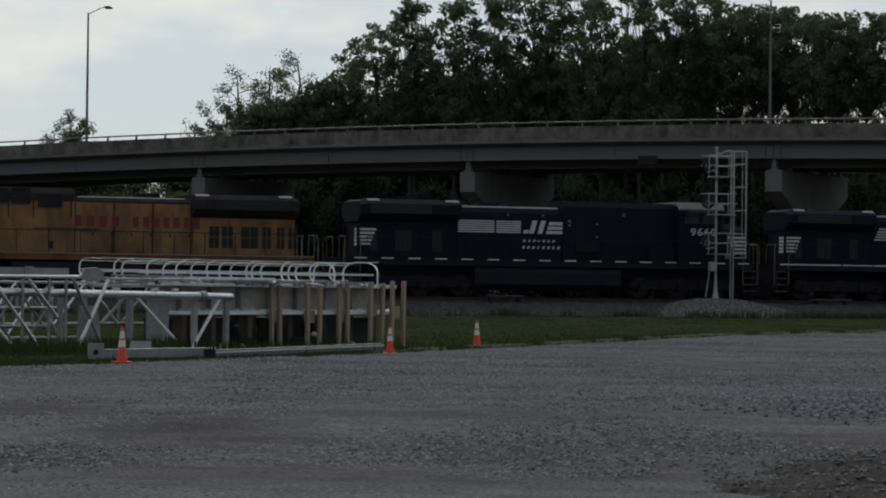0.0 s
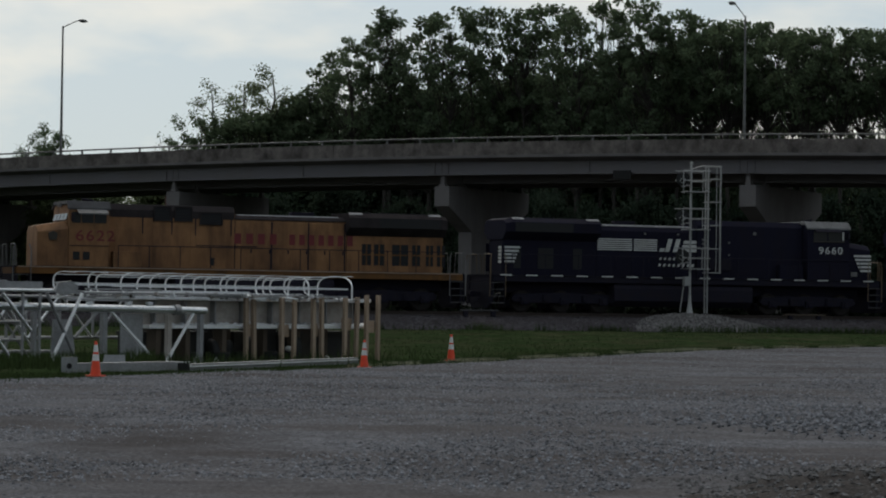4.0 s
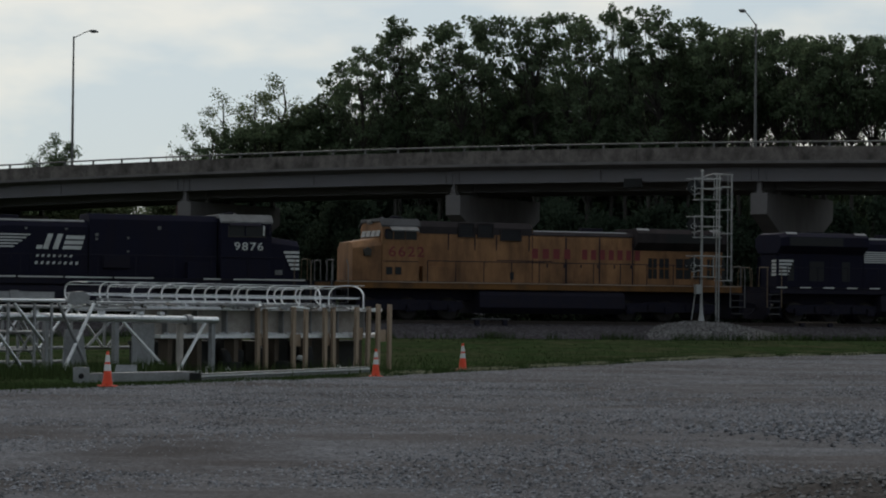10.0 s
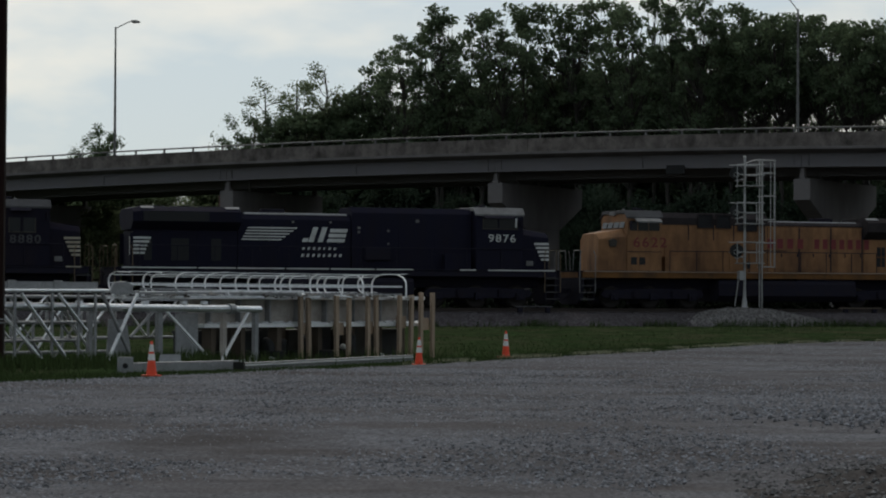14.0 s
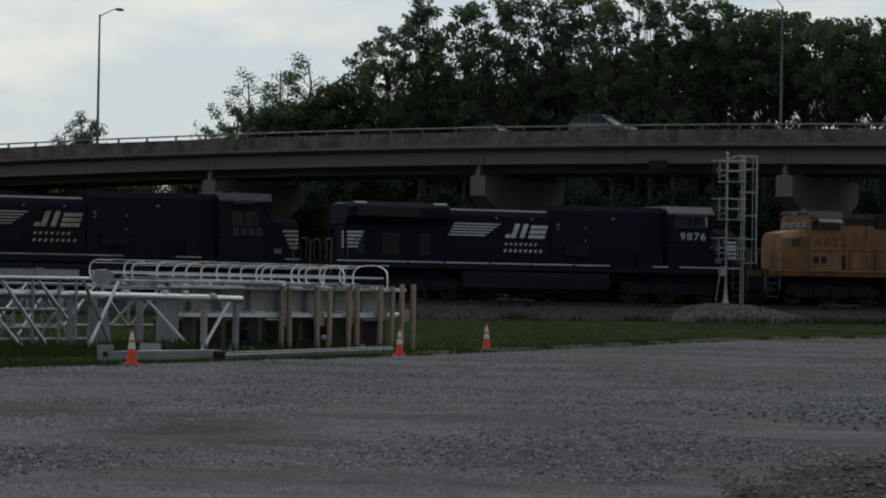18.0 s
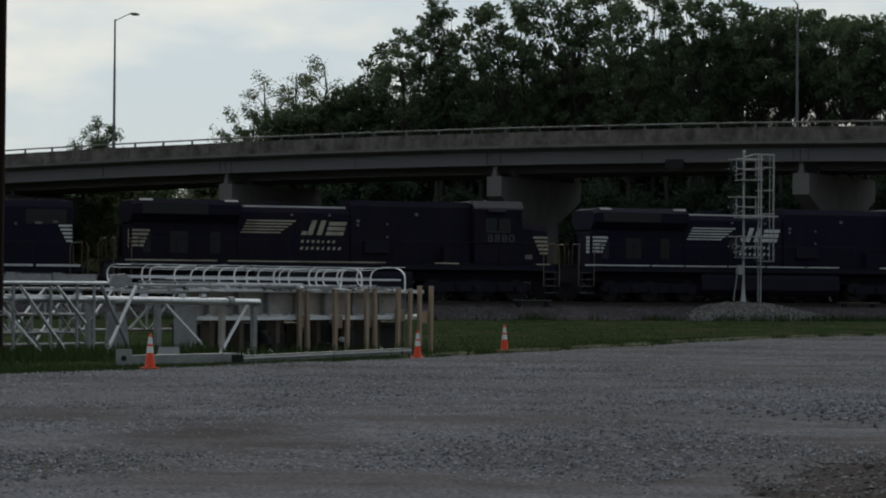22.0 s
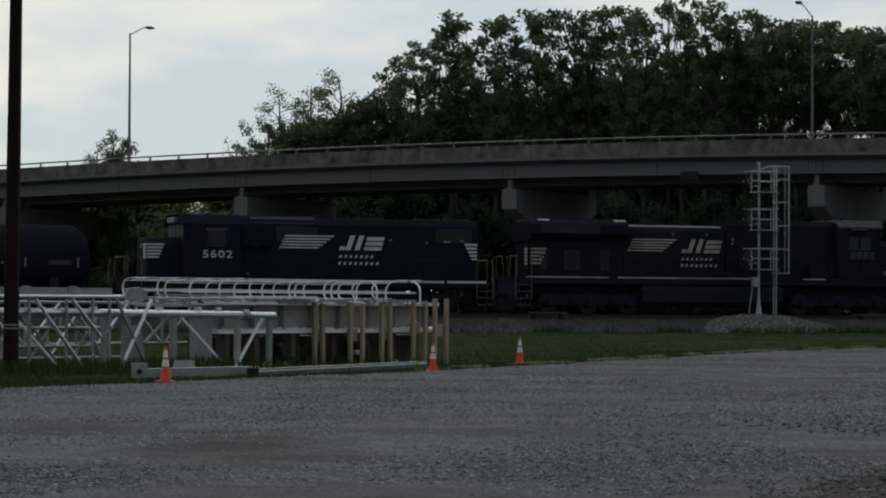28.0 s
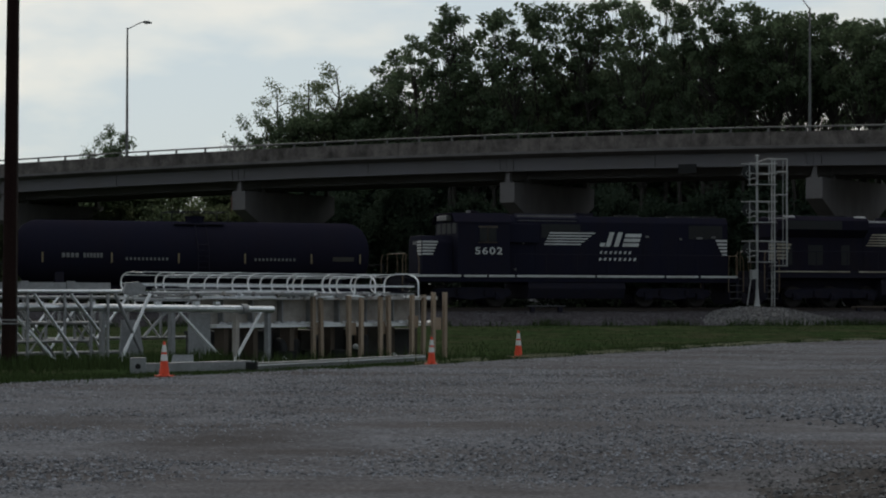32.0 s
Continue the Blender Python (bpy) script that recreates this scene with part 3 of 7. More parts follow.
# ---- the railway ----
def bed_profile(x0, x1, n, name):
    prof = ((4.9, 0.16), (4.3, 0.36), (3.4, 0.72), (2.4, 0.93), (1.5, 0.97), (-1.5, 0.97), (-2.4, 0.93), (-3.6, 0.6), (-4.9, 0.2))
    v = []
    for i in range(n + 1):
        u = x0 + (x1 - x0) * i / n
        for s, z in prof:
            wob = 0.07 * noise.noise(Vector((u * 0.7, s * 1.4, 0))) + 0.05 * noise.noise(Vector((u * 2.9, s * 3, 5)))
            v.append(track_at(u, s + wob, z + wob * (0.9 if abs(s) > 1.6 else 0.2)))
    k = len(prof)
    f = np.array([(i * k + j, i * k + j + 1, (i + 1) * k + j + 1, (i + 1) * k + j) for i in range(n) for j in range(k - 1)])
    ob = new(name, stuff_mesh(name, np.array([tuple(p) for p in v]), f[:, ::-1], M_BALLAST))
    return tagged(ob, "dark grey stone ballast bed under the track", "ballast bed", kind="structure")


bed_profile(-45, 60, 420, "ballast_bed")
bed_profile(-400, -45.02, 60, "ballast_bed")
bed_profile(60.02, 400, 60, "ballast_bed")
bs = []
for i in range(9000):
    u, s = random.uniform(-36, 50), random.uniform(1.6, 4.9)
    z = 0.97 - 0.81 * ease(1.7, 4.9, s) + (0.1 if 2.2 < s < 3.6 else 0.02)
    bs.append(tuple(track_at(u, s, z - 0.03)))
pebbles("ballast_stones", np.array(bs), 0.03 + 0.035 * np.random.rand(len(bs)), M_BALLAST, "broken ballast stones on the shoulder", 0.8)

RAIL_PROF = ((-0.07, 0), (0.07, 0), (0.07, 0.015), (0.012, 0.035), (0.012, 0.125), (0.036, 0.14), (0.036, 0.172), (-0.036, 0.172), (-0.036, 0.14), (-0.012, 0.125), (-0.012, 0.035), (-0.07, 0.015))
for s in (-0.755, 0.755):
    rail = part("rail", Shape().along_x(RAIL_PROF, -400, 400), M_RAIL, None, at=Matrix.Translation(track_at(0, s, RAIL_TOP - 0.172)) @ pose(0, 0, 0, 0, 0, TRACK_TURN))
    tagged(rail, "rusty steel rail with a worn top", "rail", "rails of the track", "structure")
track_ties = thing("sleepers", "tarred timber sleepers under the rails", "sleepers", track_at(0, 0, 0.98) and Matrix.Translation(track_at(0, 0, 0)) @ pose(0, 0, 0, 0, 0, TRACK_TURN), kind="structure")
tie_mesh = Shape().box(-0.115, 0.115, -1.3, 1.3, 0.80, 0.99).mesh("sleeper", M_TIE, 0.012)
for i in range(170):
    part("sleeper", tie_mesh, None, track_ties, at=pose(-40 + 0.55 * i, random.uniform(-0.03, 0.03), 0, 0, 0, random.uniform(-1, 1)))
M_PLANK = material("weathered_brown_plank", (0.10, 0.075, 0.055), 0.85, 0, 3.0, 0.25, bump=0.2, streak=1.0)
plank = thing("timber_plank", "pale weathered plank on two blocks beside the track", "plank", Matrix.Translation(track_at(3.05, 2.3, 0.86)) @ pose(0, 0, 0, 0, 0, TRACK_TURN))
part("board", Shape().box(-0.95, 0.95, -0.1, 0.1, 0.34, 0.40), M_DUST, plank, bevel=0.008)
for x in (-0.7, 0.7):
    part("block", Shape().box(x - 0.1, x + 0.1, -0.09, 0.09, 0, 0.338), M_UNDER, plank)
plank = thing("timber_plank", "dull brown weathered plank beside the track", "plank", Matrix.Translation(track_at(20.4, 2.3, 0.9)) @ pose(0, 0, 0, 0, 0, TRACK_TURN))
part("board", Shape().box(-1.15, 1.15, -0.1, 0.1, 0.27, 0.33), M_PLANK, plank, bevel=0.008)
for x in (-0.8, 0.8):
    part("block", Shape().box(x - 0.1, x + 0.1, -0.09, 0.09, -0.05, 0.268), M_UNDER, plank)


# ---- the road bridge ----
BRIDGE = Matrix.Translation((0, BRIDGE_Y, 0)) @ pose(0, 0, 0, 0, 0, BRIDGE_TURN)  # x along it, y away from the lot
WIDE = 12.9


def top_z(p):
    """The height of the bridge's railing: a low hump that comes down to the ground far off."""
    return max(1.6, 12.26 - 3.2e-4 * (p - 2) ** 2)


def span(shape, prof, p0, p1, step=5.0):
    n = max(1, round((p1 - p0) / step))
    for i in range(n):
        a, b = p0 + (p1 - p0) * i / n, p0 + (p1 - p0) * (i + 1) / n
        shape.along_x([(y, z + top_z(a)) for y, z in prof], a, b, [(y, z + top_z(b)) for y, z in prof])
    return shape


bridge = thing("road_bridge", "long grey concrete road bridge on hammerhead piers", "bridge", BRIDGE, kind="structure")
part("road_deck", span(Shape(), ((0.36, -1.5), (WIDE - 0.36, -1.5), (WIDE - 0.36, -0.64), (0.36, -0.64)), -200, 200, 10), M_ASPHALT, bridge)
for q, s in ((0.0, 1), (WIDE, -1)):
    part("slab_edge", span(Shape(), ((q - 0.12 * s, -1.36), (q + 0.5 * s, -1.56), (q + 0.5 * s, -1.12), (q - 0.12 * s, -1.20)), -200, 200, 5), M_CONC2, bridge)
PANEL = 5.35
for i in range(-37, 37):
    p0 = i * PANEL
    for q, s in ((0.0, 1), (WIDE, -1)):
        part("parapet_panel", span(Shape(), ((q, -1.198), (q + 0.34 * s, -1.198), (q + 0.28 * s, -0.34), (q + 0.03 * s, -0.34)), p0 + 0.012, p0 + PANEL - 0.012, 6), M_CONC, bridge)
# the railing on the parapet
post_mesh = Shape().box(-0.05, 0.05, -0.06, 0.06, -0.345, -0.06).box(-0.1, 0.1, -0.09, 0.09, -0.345, -0.325).mesh("railing_post", M_RAILSTEEL)
for q in (0.16, WIDE - 0.16):
    part("railing_bar", span(Shape(), [(q + 0.065 * math.cos(a), -0.055 + 0.055 * math.sin(a)) for a in [math.pi * j / 4 for j in range(8)]], -200, 200, 5), M_RAILSTEEL, bridge, "round galvanised top rail")
    for i in range(-60, 60):
        p = 1.2 + 2.5 * i
        part("railing_post", post_mesh, None, bridge, at=pose(p, q, top_z(p)))
# girders, pier by pier
PIERS = [2.55 + 21.4 * i for i in range(-6, 7)]
for j, q in enumerate((0.75, 3.6, 6.45, 9.3, 12.15)):
    deep = -2.36 if j in (0, 4) else -2.80
    for a, b in zip(PIERS, PIERS[1:]):
        g = Shape()
        span(g, ((q - 0.04, deep), (q + 0.04, deep), (q + 0.04, -1.5), (q - 0.04, -1.5)), a + 0.02, b - 0.02, 5.4)
        span(g, ((q - 0.2, deep - 0.06), (q + 0.2, deep - 0.06), (q + 0.2, deep), (q - 0.2, deep)), a + 0.02, b - 0.02, 5.4)
        part("girder", g, M_GIRDER, bridge)
        if j == 0:
            for p in (a + 0.5, (a + b) / 2, b - 0.5):
                part("girder_stiffener", Shape().box(-0.012, 0.012, q - 0.12, q - 0.042, deep + 0.005, -1.58), M_GIRDER, bridge, at=pose(p, 0, top_z(p)))
for p in PIERS:
    z = top_z(p)
    pier = thing("bridge_pier", "pale concrete hammerhead pier under the bridge", "bridge pier", BRIDGE @ pose(p, 0, 0), "piers of the bridge", "structure")
    top = z - 3.13
    low = ground_z(*(BRIDGE @ Vector((p, 6.4, 0))).xy) - 0.4
    if top < 3.5:
        low = min(low, top - 2.5)
    cap = Shape()
    prof = ((0.75, top), (12.15, top), (12.15, top - 1.3), (8.9, top - 2.9), (4.0, top - 2.9), (0.75, top - 1.3))
    cap.along_x(prof, -0.55, 0.55)
    part("pier_cap", cap, M_CONC2, pier, bevel=0.03)
    part("pier_column", Shape().along_x(((4.0, low), (8.9, low), (8.9, top - 2.905), (4.0, top - 2.905)), -0.5, 0.5), M_CONC2, pier, bevel=0.03)
    for q in (0.95, 3.6, 6.45, 9.3, 11.95):
        high = 0.44 if q < 1 or q > 11 else 0.0
        part("bearing", Shape().box(-0.22, 0.22, q - 0.2, q + 0.2, top + 0.004, top + 0.13).box(-0.14, 0.14, q - 0.13, q + 0.13, top + 0.13, top + 0.265 + high), M_CONC2, pier)


def street_lamp(p, q, away):
    """A tall tapered lamp post on the parapet whose arm reaches over the road."""
    z = top_z(p) - 1.2
    lamp = thing("street_lamp", "tall tapered metal street lamp on the bridge parapet", "street lamp", BRIDGE @ pose(p, q, z), "lamps along the bridge")
    e = 20.85 - z
    part("base_plate", Shape().box(-0.2, 0.2, -0.17, 0.17, 0.86, 0.92), M_RAILSTEEL, lamp)
    part("mast", Shape().rod((0, 0, 0.92), (0, 0, e), 0.105, 0.06, 12), M_RAILSTEEL, lamp)
    pts = [(0, away * x, e - 0.12 + h) for x, h in ((0, 0), (0.6, 0.26), (1.3, 0.54), (1.75, 0.69), (1.95, 0.72))]
    part("arm", Shape().path(pts, 0.035, 8), M_RAILSTEEL, lamp)
    tip = e + 0.6
    head = Shape()
    for a, b, w, h in ((1.9, 2.15, 0.09, 0.07), (2.15, 2.5, 0.16, 0.1), (2.5, 2.75, 0.11, 0.06)):
        head.along_x([(-w, tip - h), (w, tip - h), (w * 0.8, tip + h), (-w * 0.8, tip + h)], a, b)
    me = head.mesh("lamp_head", M_RAILSTEEL, 0.02)
    part("lamp_head", me, None, lamp, "cobra-head luminaire", at=pose(0, 0, 0, 0, 0, 90 * away))
    return lamp


street_lamp(-28.2, 0.17, 1)
street_lamp(18.8, WIDE - 0.17, -1)
street_lamp(-75, 0.17, 1)
street_lamp(66, WIDE - 0.17, -1)
sign = thing("sign_panel", "small dark sign panel fixed to the girder", "sign", BRIDGE @ pose(15.9, -0.16, top_z(15.9) - 2.5), kind="")
part("panel", Shape().box(-0.62, 0.62, -0.02, 0.02, -0.3, 0.25), M_DARKHOLE, sign, bevel=0.005)
part("bracket", Shape().box(-0.4, -0.3, 0.02, 0.9, 0.1, 0.16).box(0.3, 0.4, 0.02, 0.9, 0.1, 0.16), M_GIRDER, sign)


# ---- vehicles on the bridge ----
def saloon(name, label, paint, length, roof, boxy):
    """A car with its nose towards +x."""
    h = length / 2
    car = thing(name, label, "car")
    lower = [(-h, 0.42), (-h + 0.05, 0.3), (h - 0.12, 0.26), (h, 0.42), (h - 0.02, 0.62), (h - 0.35, 0.78), (h * 0.48, 0.94), (-h + 0.25, 1.02), (-h, 0.92)]
    body = Shape().along_y(lower, -0.88, 0.88)
    part("body", body, paint, car, bevel=0.06)
    cab = [(-h * boxy, 1.0), (-h * boxy + 0.42, roof - 0.09), (-h * 0.35, roof), (h * 0.12, roof - 0.02), (h * 0.52, 0.92)]
    n = len(cab)
    v = [(x, s * (0.84 if z < 1.1 else 0.62), z) for s in (-1, 1) for x, z in cab]
    green = Shape().add(v, [tuple(range(n)), tuple(range(n, 2 * n))[::-1]] + [(i, (i + 1) % n, n + (i + 1) % n, n + i) for i in range(n)])
    part("cabin_glass", green, M_GLASS, car, bevel=0.03)
    part("roof", Shape().along_y([(-h * boxy + 0.40, roof - 0.085), (-h * 0.35, roof + 0.015), (h * 0.13, roof - 0.005), (h * 0.2, roof - 0.05), (-h * 0.35, roof - 0.03)], -0.64, 0.64), paint, car, bevel=0.012)
    for s in (-1, 1):
        for a, b in (((h * 0.12, roof - 0.02), (h * 0.52, 0.93)), ((-h * 0.3, roof - 0.01), (-h * 0.28, 0.98)), ((-h * boxy + 0.42, roof - 0.09), (-h * boxy, 1.0))):
            part("pillar", Shape().beam((a[0], s * 0.64, a[1]), (b[0], s * 0.86, b[1]), 0.05, 0.07), paint, car)
        part("headlight", Shape().box(h - 0.28, h - 0.03, s * 0.72 - 0.14, s * 0.72 + 0.14, 0.63, 0.75), M_WHITE, car, bevel=0.02)
        part("tail_light", Shape().box(-h - 0.01, -h + 0.1, s * 0.72 - 0.1, s * 0.72 + 0.1, 0.75, 0.92), M_RED, car, bevel=0.02)
        part("mirror", Shape().box(h * 0.38, h * 0.38 + 0.14, s * 0.98 - 0.09, s * 0.98 + 0.09, 0.95, 1.08), paint, car, bevel=0.02)
        for x in (-h * 0.6, h * 0.63):
            w = part("wheel", Shape().rod((0, -0.1, 0), (0, 0.1, 0), 0.33, n=20), M_TYRE, car, at=pose(x, s * 0.80, 0.33))
            part("rim", Shape().rod((0, -0.012, 0), (0, 0.012, 0), 0.2, n=12), M_RAILSTEEL, w, at=pose(0, s * 0.1, 0))
    return car


silver_car = saloon("silver_car", "silver hatchback car driving over the bridge", M_CARPAINT, 4.15, 1.52, 0.93)
dark_car = saloon("dark_car", "dark saloon car driving over the bridge", M_CARDARK, 4.7, 1.46, 0.72)


# ---- the train ----
TRAIN_WHEELS = []  # wheelset, its thing's wheel radius


def lettering(name, text, size, mat, parent, x, y, z, label="", shear=0.0, width=None):
    """Raised letters on a side that faces the lot, middled on (x, z)."""
    cu = bpy.data.curves.new(name, "FONT")
    cu.body, cu.size, cu.extrude, cu.align_x, cu.align_y, cu.shear, cu.offset = text, size, 0.004, "CENTER", "CENTER", shear, 0.006
    cu.space_character = 1.2
    ob = bpy.data.objects.new(name, cu)
    scene.collection.objects.link(ob)
    bpy.context.view_layer.update()
    me = bpy.data.meshes.new_from_object(ob.evaluated_get(bpy.context.evaluated_depsgraph_get()))
    bpy.data.objects.remove(ob)
    me.materials.clear()
    me.materials.append(mat)
    k = 1.0
    if width:
        co = [v.co.x for v in me.vertices]
        k = width / (max(co) - min(co))
    for v in me.vertices:
        v.co.x *= k
    return part(name, me, mat, parent, label, at=pose(x, y, z, 90, 0, 0))


def bar(shape, x0, x1, z0, z1, y, lean=0.0):
    """A thin slanted bar on a side, with its top pushed lean metres along x."""
    v = [(x0, z0), (x1, z0), (x1 + lean, z1), (x0 + lean, z1)]
    return shape.along_y(v, y - 0.008, y)


def word_bars(name, n, x0, x1, z0, z1, y, mat, parent, lean=0.0, gap=0.28, label=""):
    w = (x1 - x0) / n
    me = bar(Shape(), 0, w * (1 - gap), z0, z1, y, lean).mesh(name, mat)
    for i in range(n):
        part(name, me, None, parent, label, at=pose(x0 + w * i, 0, 0))


def emblem(parent, x0, y, mat, old=False):
    """The white band emblem on a black hood: bars, two blocks and two rows of small bars."""
    if old:
        for a, b in ((0.0, 1.85), (1.95, 3.2)):
            for i in range(6):
                z = 3.06 + 0.1 * i
                part("emblem_bar", bar(Shape(), x0 + a, x0 + b, z, z + 0.06, y), mat, parent)
        bx, lean, z0, z1 = x0 + 3.32, 0.16, 3.04, 3.66
    else:
        for i in range(5):
            z = 3.05 + 0.132 * i
            part("emblem_bar", bar(Shape(), x0 - 0.02 + 0.07 * i, x0 + 1.86 + 0.18 * i, z, z + 0.066, y, 0.04), mat, parent)
        bx, lean, z0, z1 = x0 + 2.85, 0.2, 2.99, 3.67
    # plain slanted bars stand for the initials
    part("emblem_block", bar(Shape(), bx, bx + 0.26, z0, z0 + 0.17, y, 0.06), mat, parent, "small white slanted block")
    for a in (0.30, 0.74):
        part("emblem_block", bar(Shape(), bx + a, bx + a + 0.24, z0, z1, y, lean * 1.2), mat, parent, "white slanted bar")
    h = (z1 - z0) / 3
    for i in range(3):
        part("emblem_block", bar(Shape(), bx + 1.18 + 0.07 * i, bx + 2.02 + 0.07 * i, z0 + h * i, z0 + h * i + h * 0.72, y, lean * 0.25), mat, parent, "white slanted bar")
    word_bars("name_bar", 7, bx + 0.0, bx + 1.75, 2.64, 2.77, y, mat, parent, 0.05, 0.55)
    word_bars("name_bar", 8, bx - 0.05, bx + 2.02, 2.32, 2.45, y, mat, parent, 0.05, 0.55)


def nose_stripes(parent, x0, x1, z0, z1, y, mat, lean, n=5, side=1):
    """A stack of white bars whose inner ends step along a slant."""
    h = (z1 - z0) / n
    for i in range(n):
        z = z1 - h * (i + 1)
        cut = lean * i / n
        a, b = (x0 + cut, x1) if side > 0 else (x0, x1 - cut)
        part("warning_stripe", bar(Shape(), a, b, z + h * 0.42, z + h, y), mat, parent)


def wheelset_mesh(radius):
    """An axle and its two flanged wheels turned as one body."""
    if radius not in WHEELSETS:
        prof = [(0.08, -0.80), (radius * 0.8, -0.79), (radius, -0.80), (radius, -0.69), (radius + 0.028, -0.68), (radius + 0.028, -0.65), (radius * 0.85, -0.65), (0.1, -0.62), (0.08, 0.0)]
        prof += [(r, -z) for r, z in prof[-2::-1]]
        me = Shape().turned(prof, 28).mesh("wheelset", M_STEELTREAD)
        me.transform(Matrix.Rotation(math.pi / 2, 4, "X"))
        WHEELSETS[radius] = me
    return WHEELSETS[radius]


WHEELSETS = {}


def bogie(parent, x, axles, radius, wheelbase, name="truck"):
    t = part(name, Shape().box(-0.5, 0.5, -0.9, 0.9, 0.62, 0.88), M_UNDER, parent, at=pose(x, 0, 0))
    half = wheelbase / 2
    offs = [-half + wheelbase * i / (axles - 1) for i in range(axles)]
    for s in (-1, 1):
        f = Shape()
        y = s * 1.02
        prof = [(-half - 0.65, 0.66), (-half - 0.5, 0.5), (-half + 0.5, 0.46), (0, 0.36 if axles == 2 else 0.46), (half - 0.5, 0.46), (half + 0.5, 0.5), (half + 0.65, 0.66), (half + 0.5, 0.88), (0.4, 0.96), (-0.4, 0.96), (-half - 0.5, 0.88)]
        f.along_y(prof, y - 0.09, y + 0.09)
        part("side_frame", f, M_UNDER, t, bevel=0.02)
        for o in offs:
            part("axle_box", Shape().box(o - 0.2, o + 0.2, y + s * 0.06, y + s * 0.26, 0.38, 0.72).rod((o, y + s * 0.2, 0.55), (o, y + s * 0.32, 0.55), 0.13, n=10), M_UNDER, t, bevel=0.015)
        if radius > 0.49:
            for o in (-half * 0.5, half * 0.5):
                coils = [(0.07, 0.54)] + [(0.11 if i % 2 else 0.085, 0.55 + 0.025 * i) for i in range(12)] + [(0.07, 0.84)]
                sp = Shape().turned(coils, 10, (o, y + s * 0.12, 0))
                part("spring", sp, M_UNDER, t)
    for o in offs:
        if radius > 0.49:
            part("traction_motor", Shape().box(o - 0.62, o + 0.28, -0.56, 0.56, 0.2, 0.6), M_UNDER, t, bevel=0.05)
        ws = part("wheelset", wheelset_mesh(radius), None, t, at=pose(o, 0, radius))
        TRAIN_WHEELS.append((ws, o, radius))
    return t


def coupler(parent, x, s):
    c = Shape(s)
    c.box(x * s - 0.7, x * s - 0.28, -0.1, 0.1, 0.74, 0.96)
    c.along_y([(x * s - 0.3, 0.7), (x * s - 0.02, 0.72), (x * s + 0.03, 0.85), (x * s - 0.02, 1.0), (x * s - 0.3, 1.0)], -0.17, 0.15)
    part("coupler", c, M_UNDER, parent, bevel=0.02)
    h = Shape(s)
    pts = [(x * s - 0.45, -0.35, 0.8), (x * s - 0.2, -0.38, 0.5), (x * s - 0.03, -0.34, 0.42)]
    part("air_hose", h.path(pts, 0.028, 6), M_UNDER, parent)


def step_well(parent, x, s, y, mat, rail_mat, z_top):
    """The corner steps with their two grab rails."""
    st = Shape(s)
    st.box(x - 0.36, x - 0.33, y - 0.3 if y > 0 else y, y if y > 0 else y + 0.3, 0.38, z_top)
    st.box(x + 0.33, x + 0.36, y - 0.3 if y > 0 else y, y if y > 0 else y + 0.3, 0.38, z_top)
    part("step_frame", st, M_UNDER, parent)
    for i in range(4):
        part("step", Shape(s).box(x - 0.33, x + 0.33, y - 0.28 if y > 0 else y + 0.005, y - 0.005 if y > 0 else y + 0.28, 0.42 + 0.32 * i, 0.46 + 0.32 * i), mat, parent)
    for dx in (-0.4, 0.4):
        r = Shape(s)
        r.path([(x + dx, y, 0.75), (x + dx, y, z_top + 0.75), (x + dx * 0.8, y * 0.98, z_top + 1.02)], 0.022, 6)
        part("grab_rail", r, rail_mat, parent)


def railings(parent, x0, x1, n, z, y, mat, s):
    me = Shape().rod((0, 0, 0), (0, 0, 0.98), 0.02, n=6).mesh("stanchion", mat)
    for side in (-1, 1):
        for i in range(n):
            x = (x0 + (x1 - x0) * i / (n - 1)) * s
            part("stanchion", me, None, parent, at=pose(x, side * y, z))
        part("railing", Shape(s).rod((x0, side * y, z + 0.97), (x1, side * y, z + 0.97), 0.019, n=6), mat, parent)


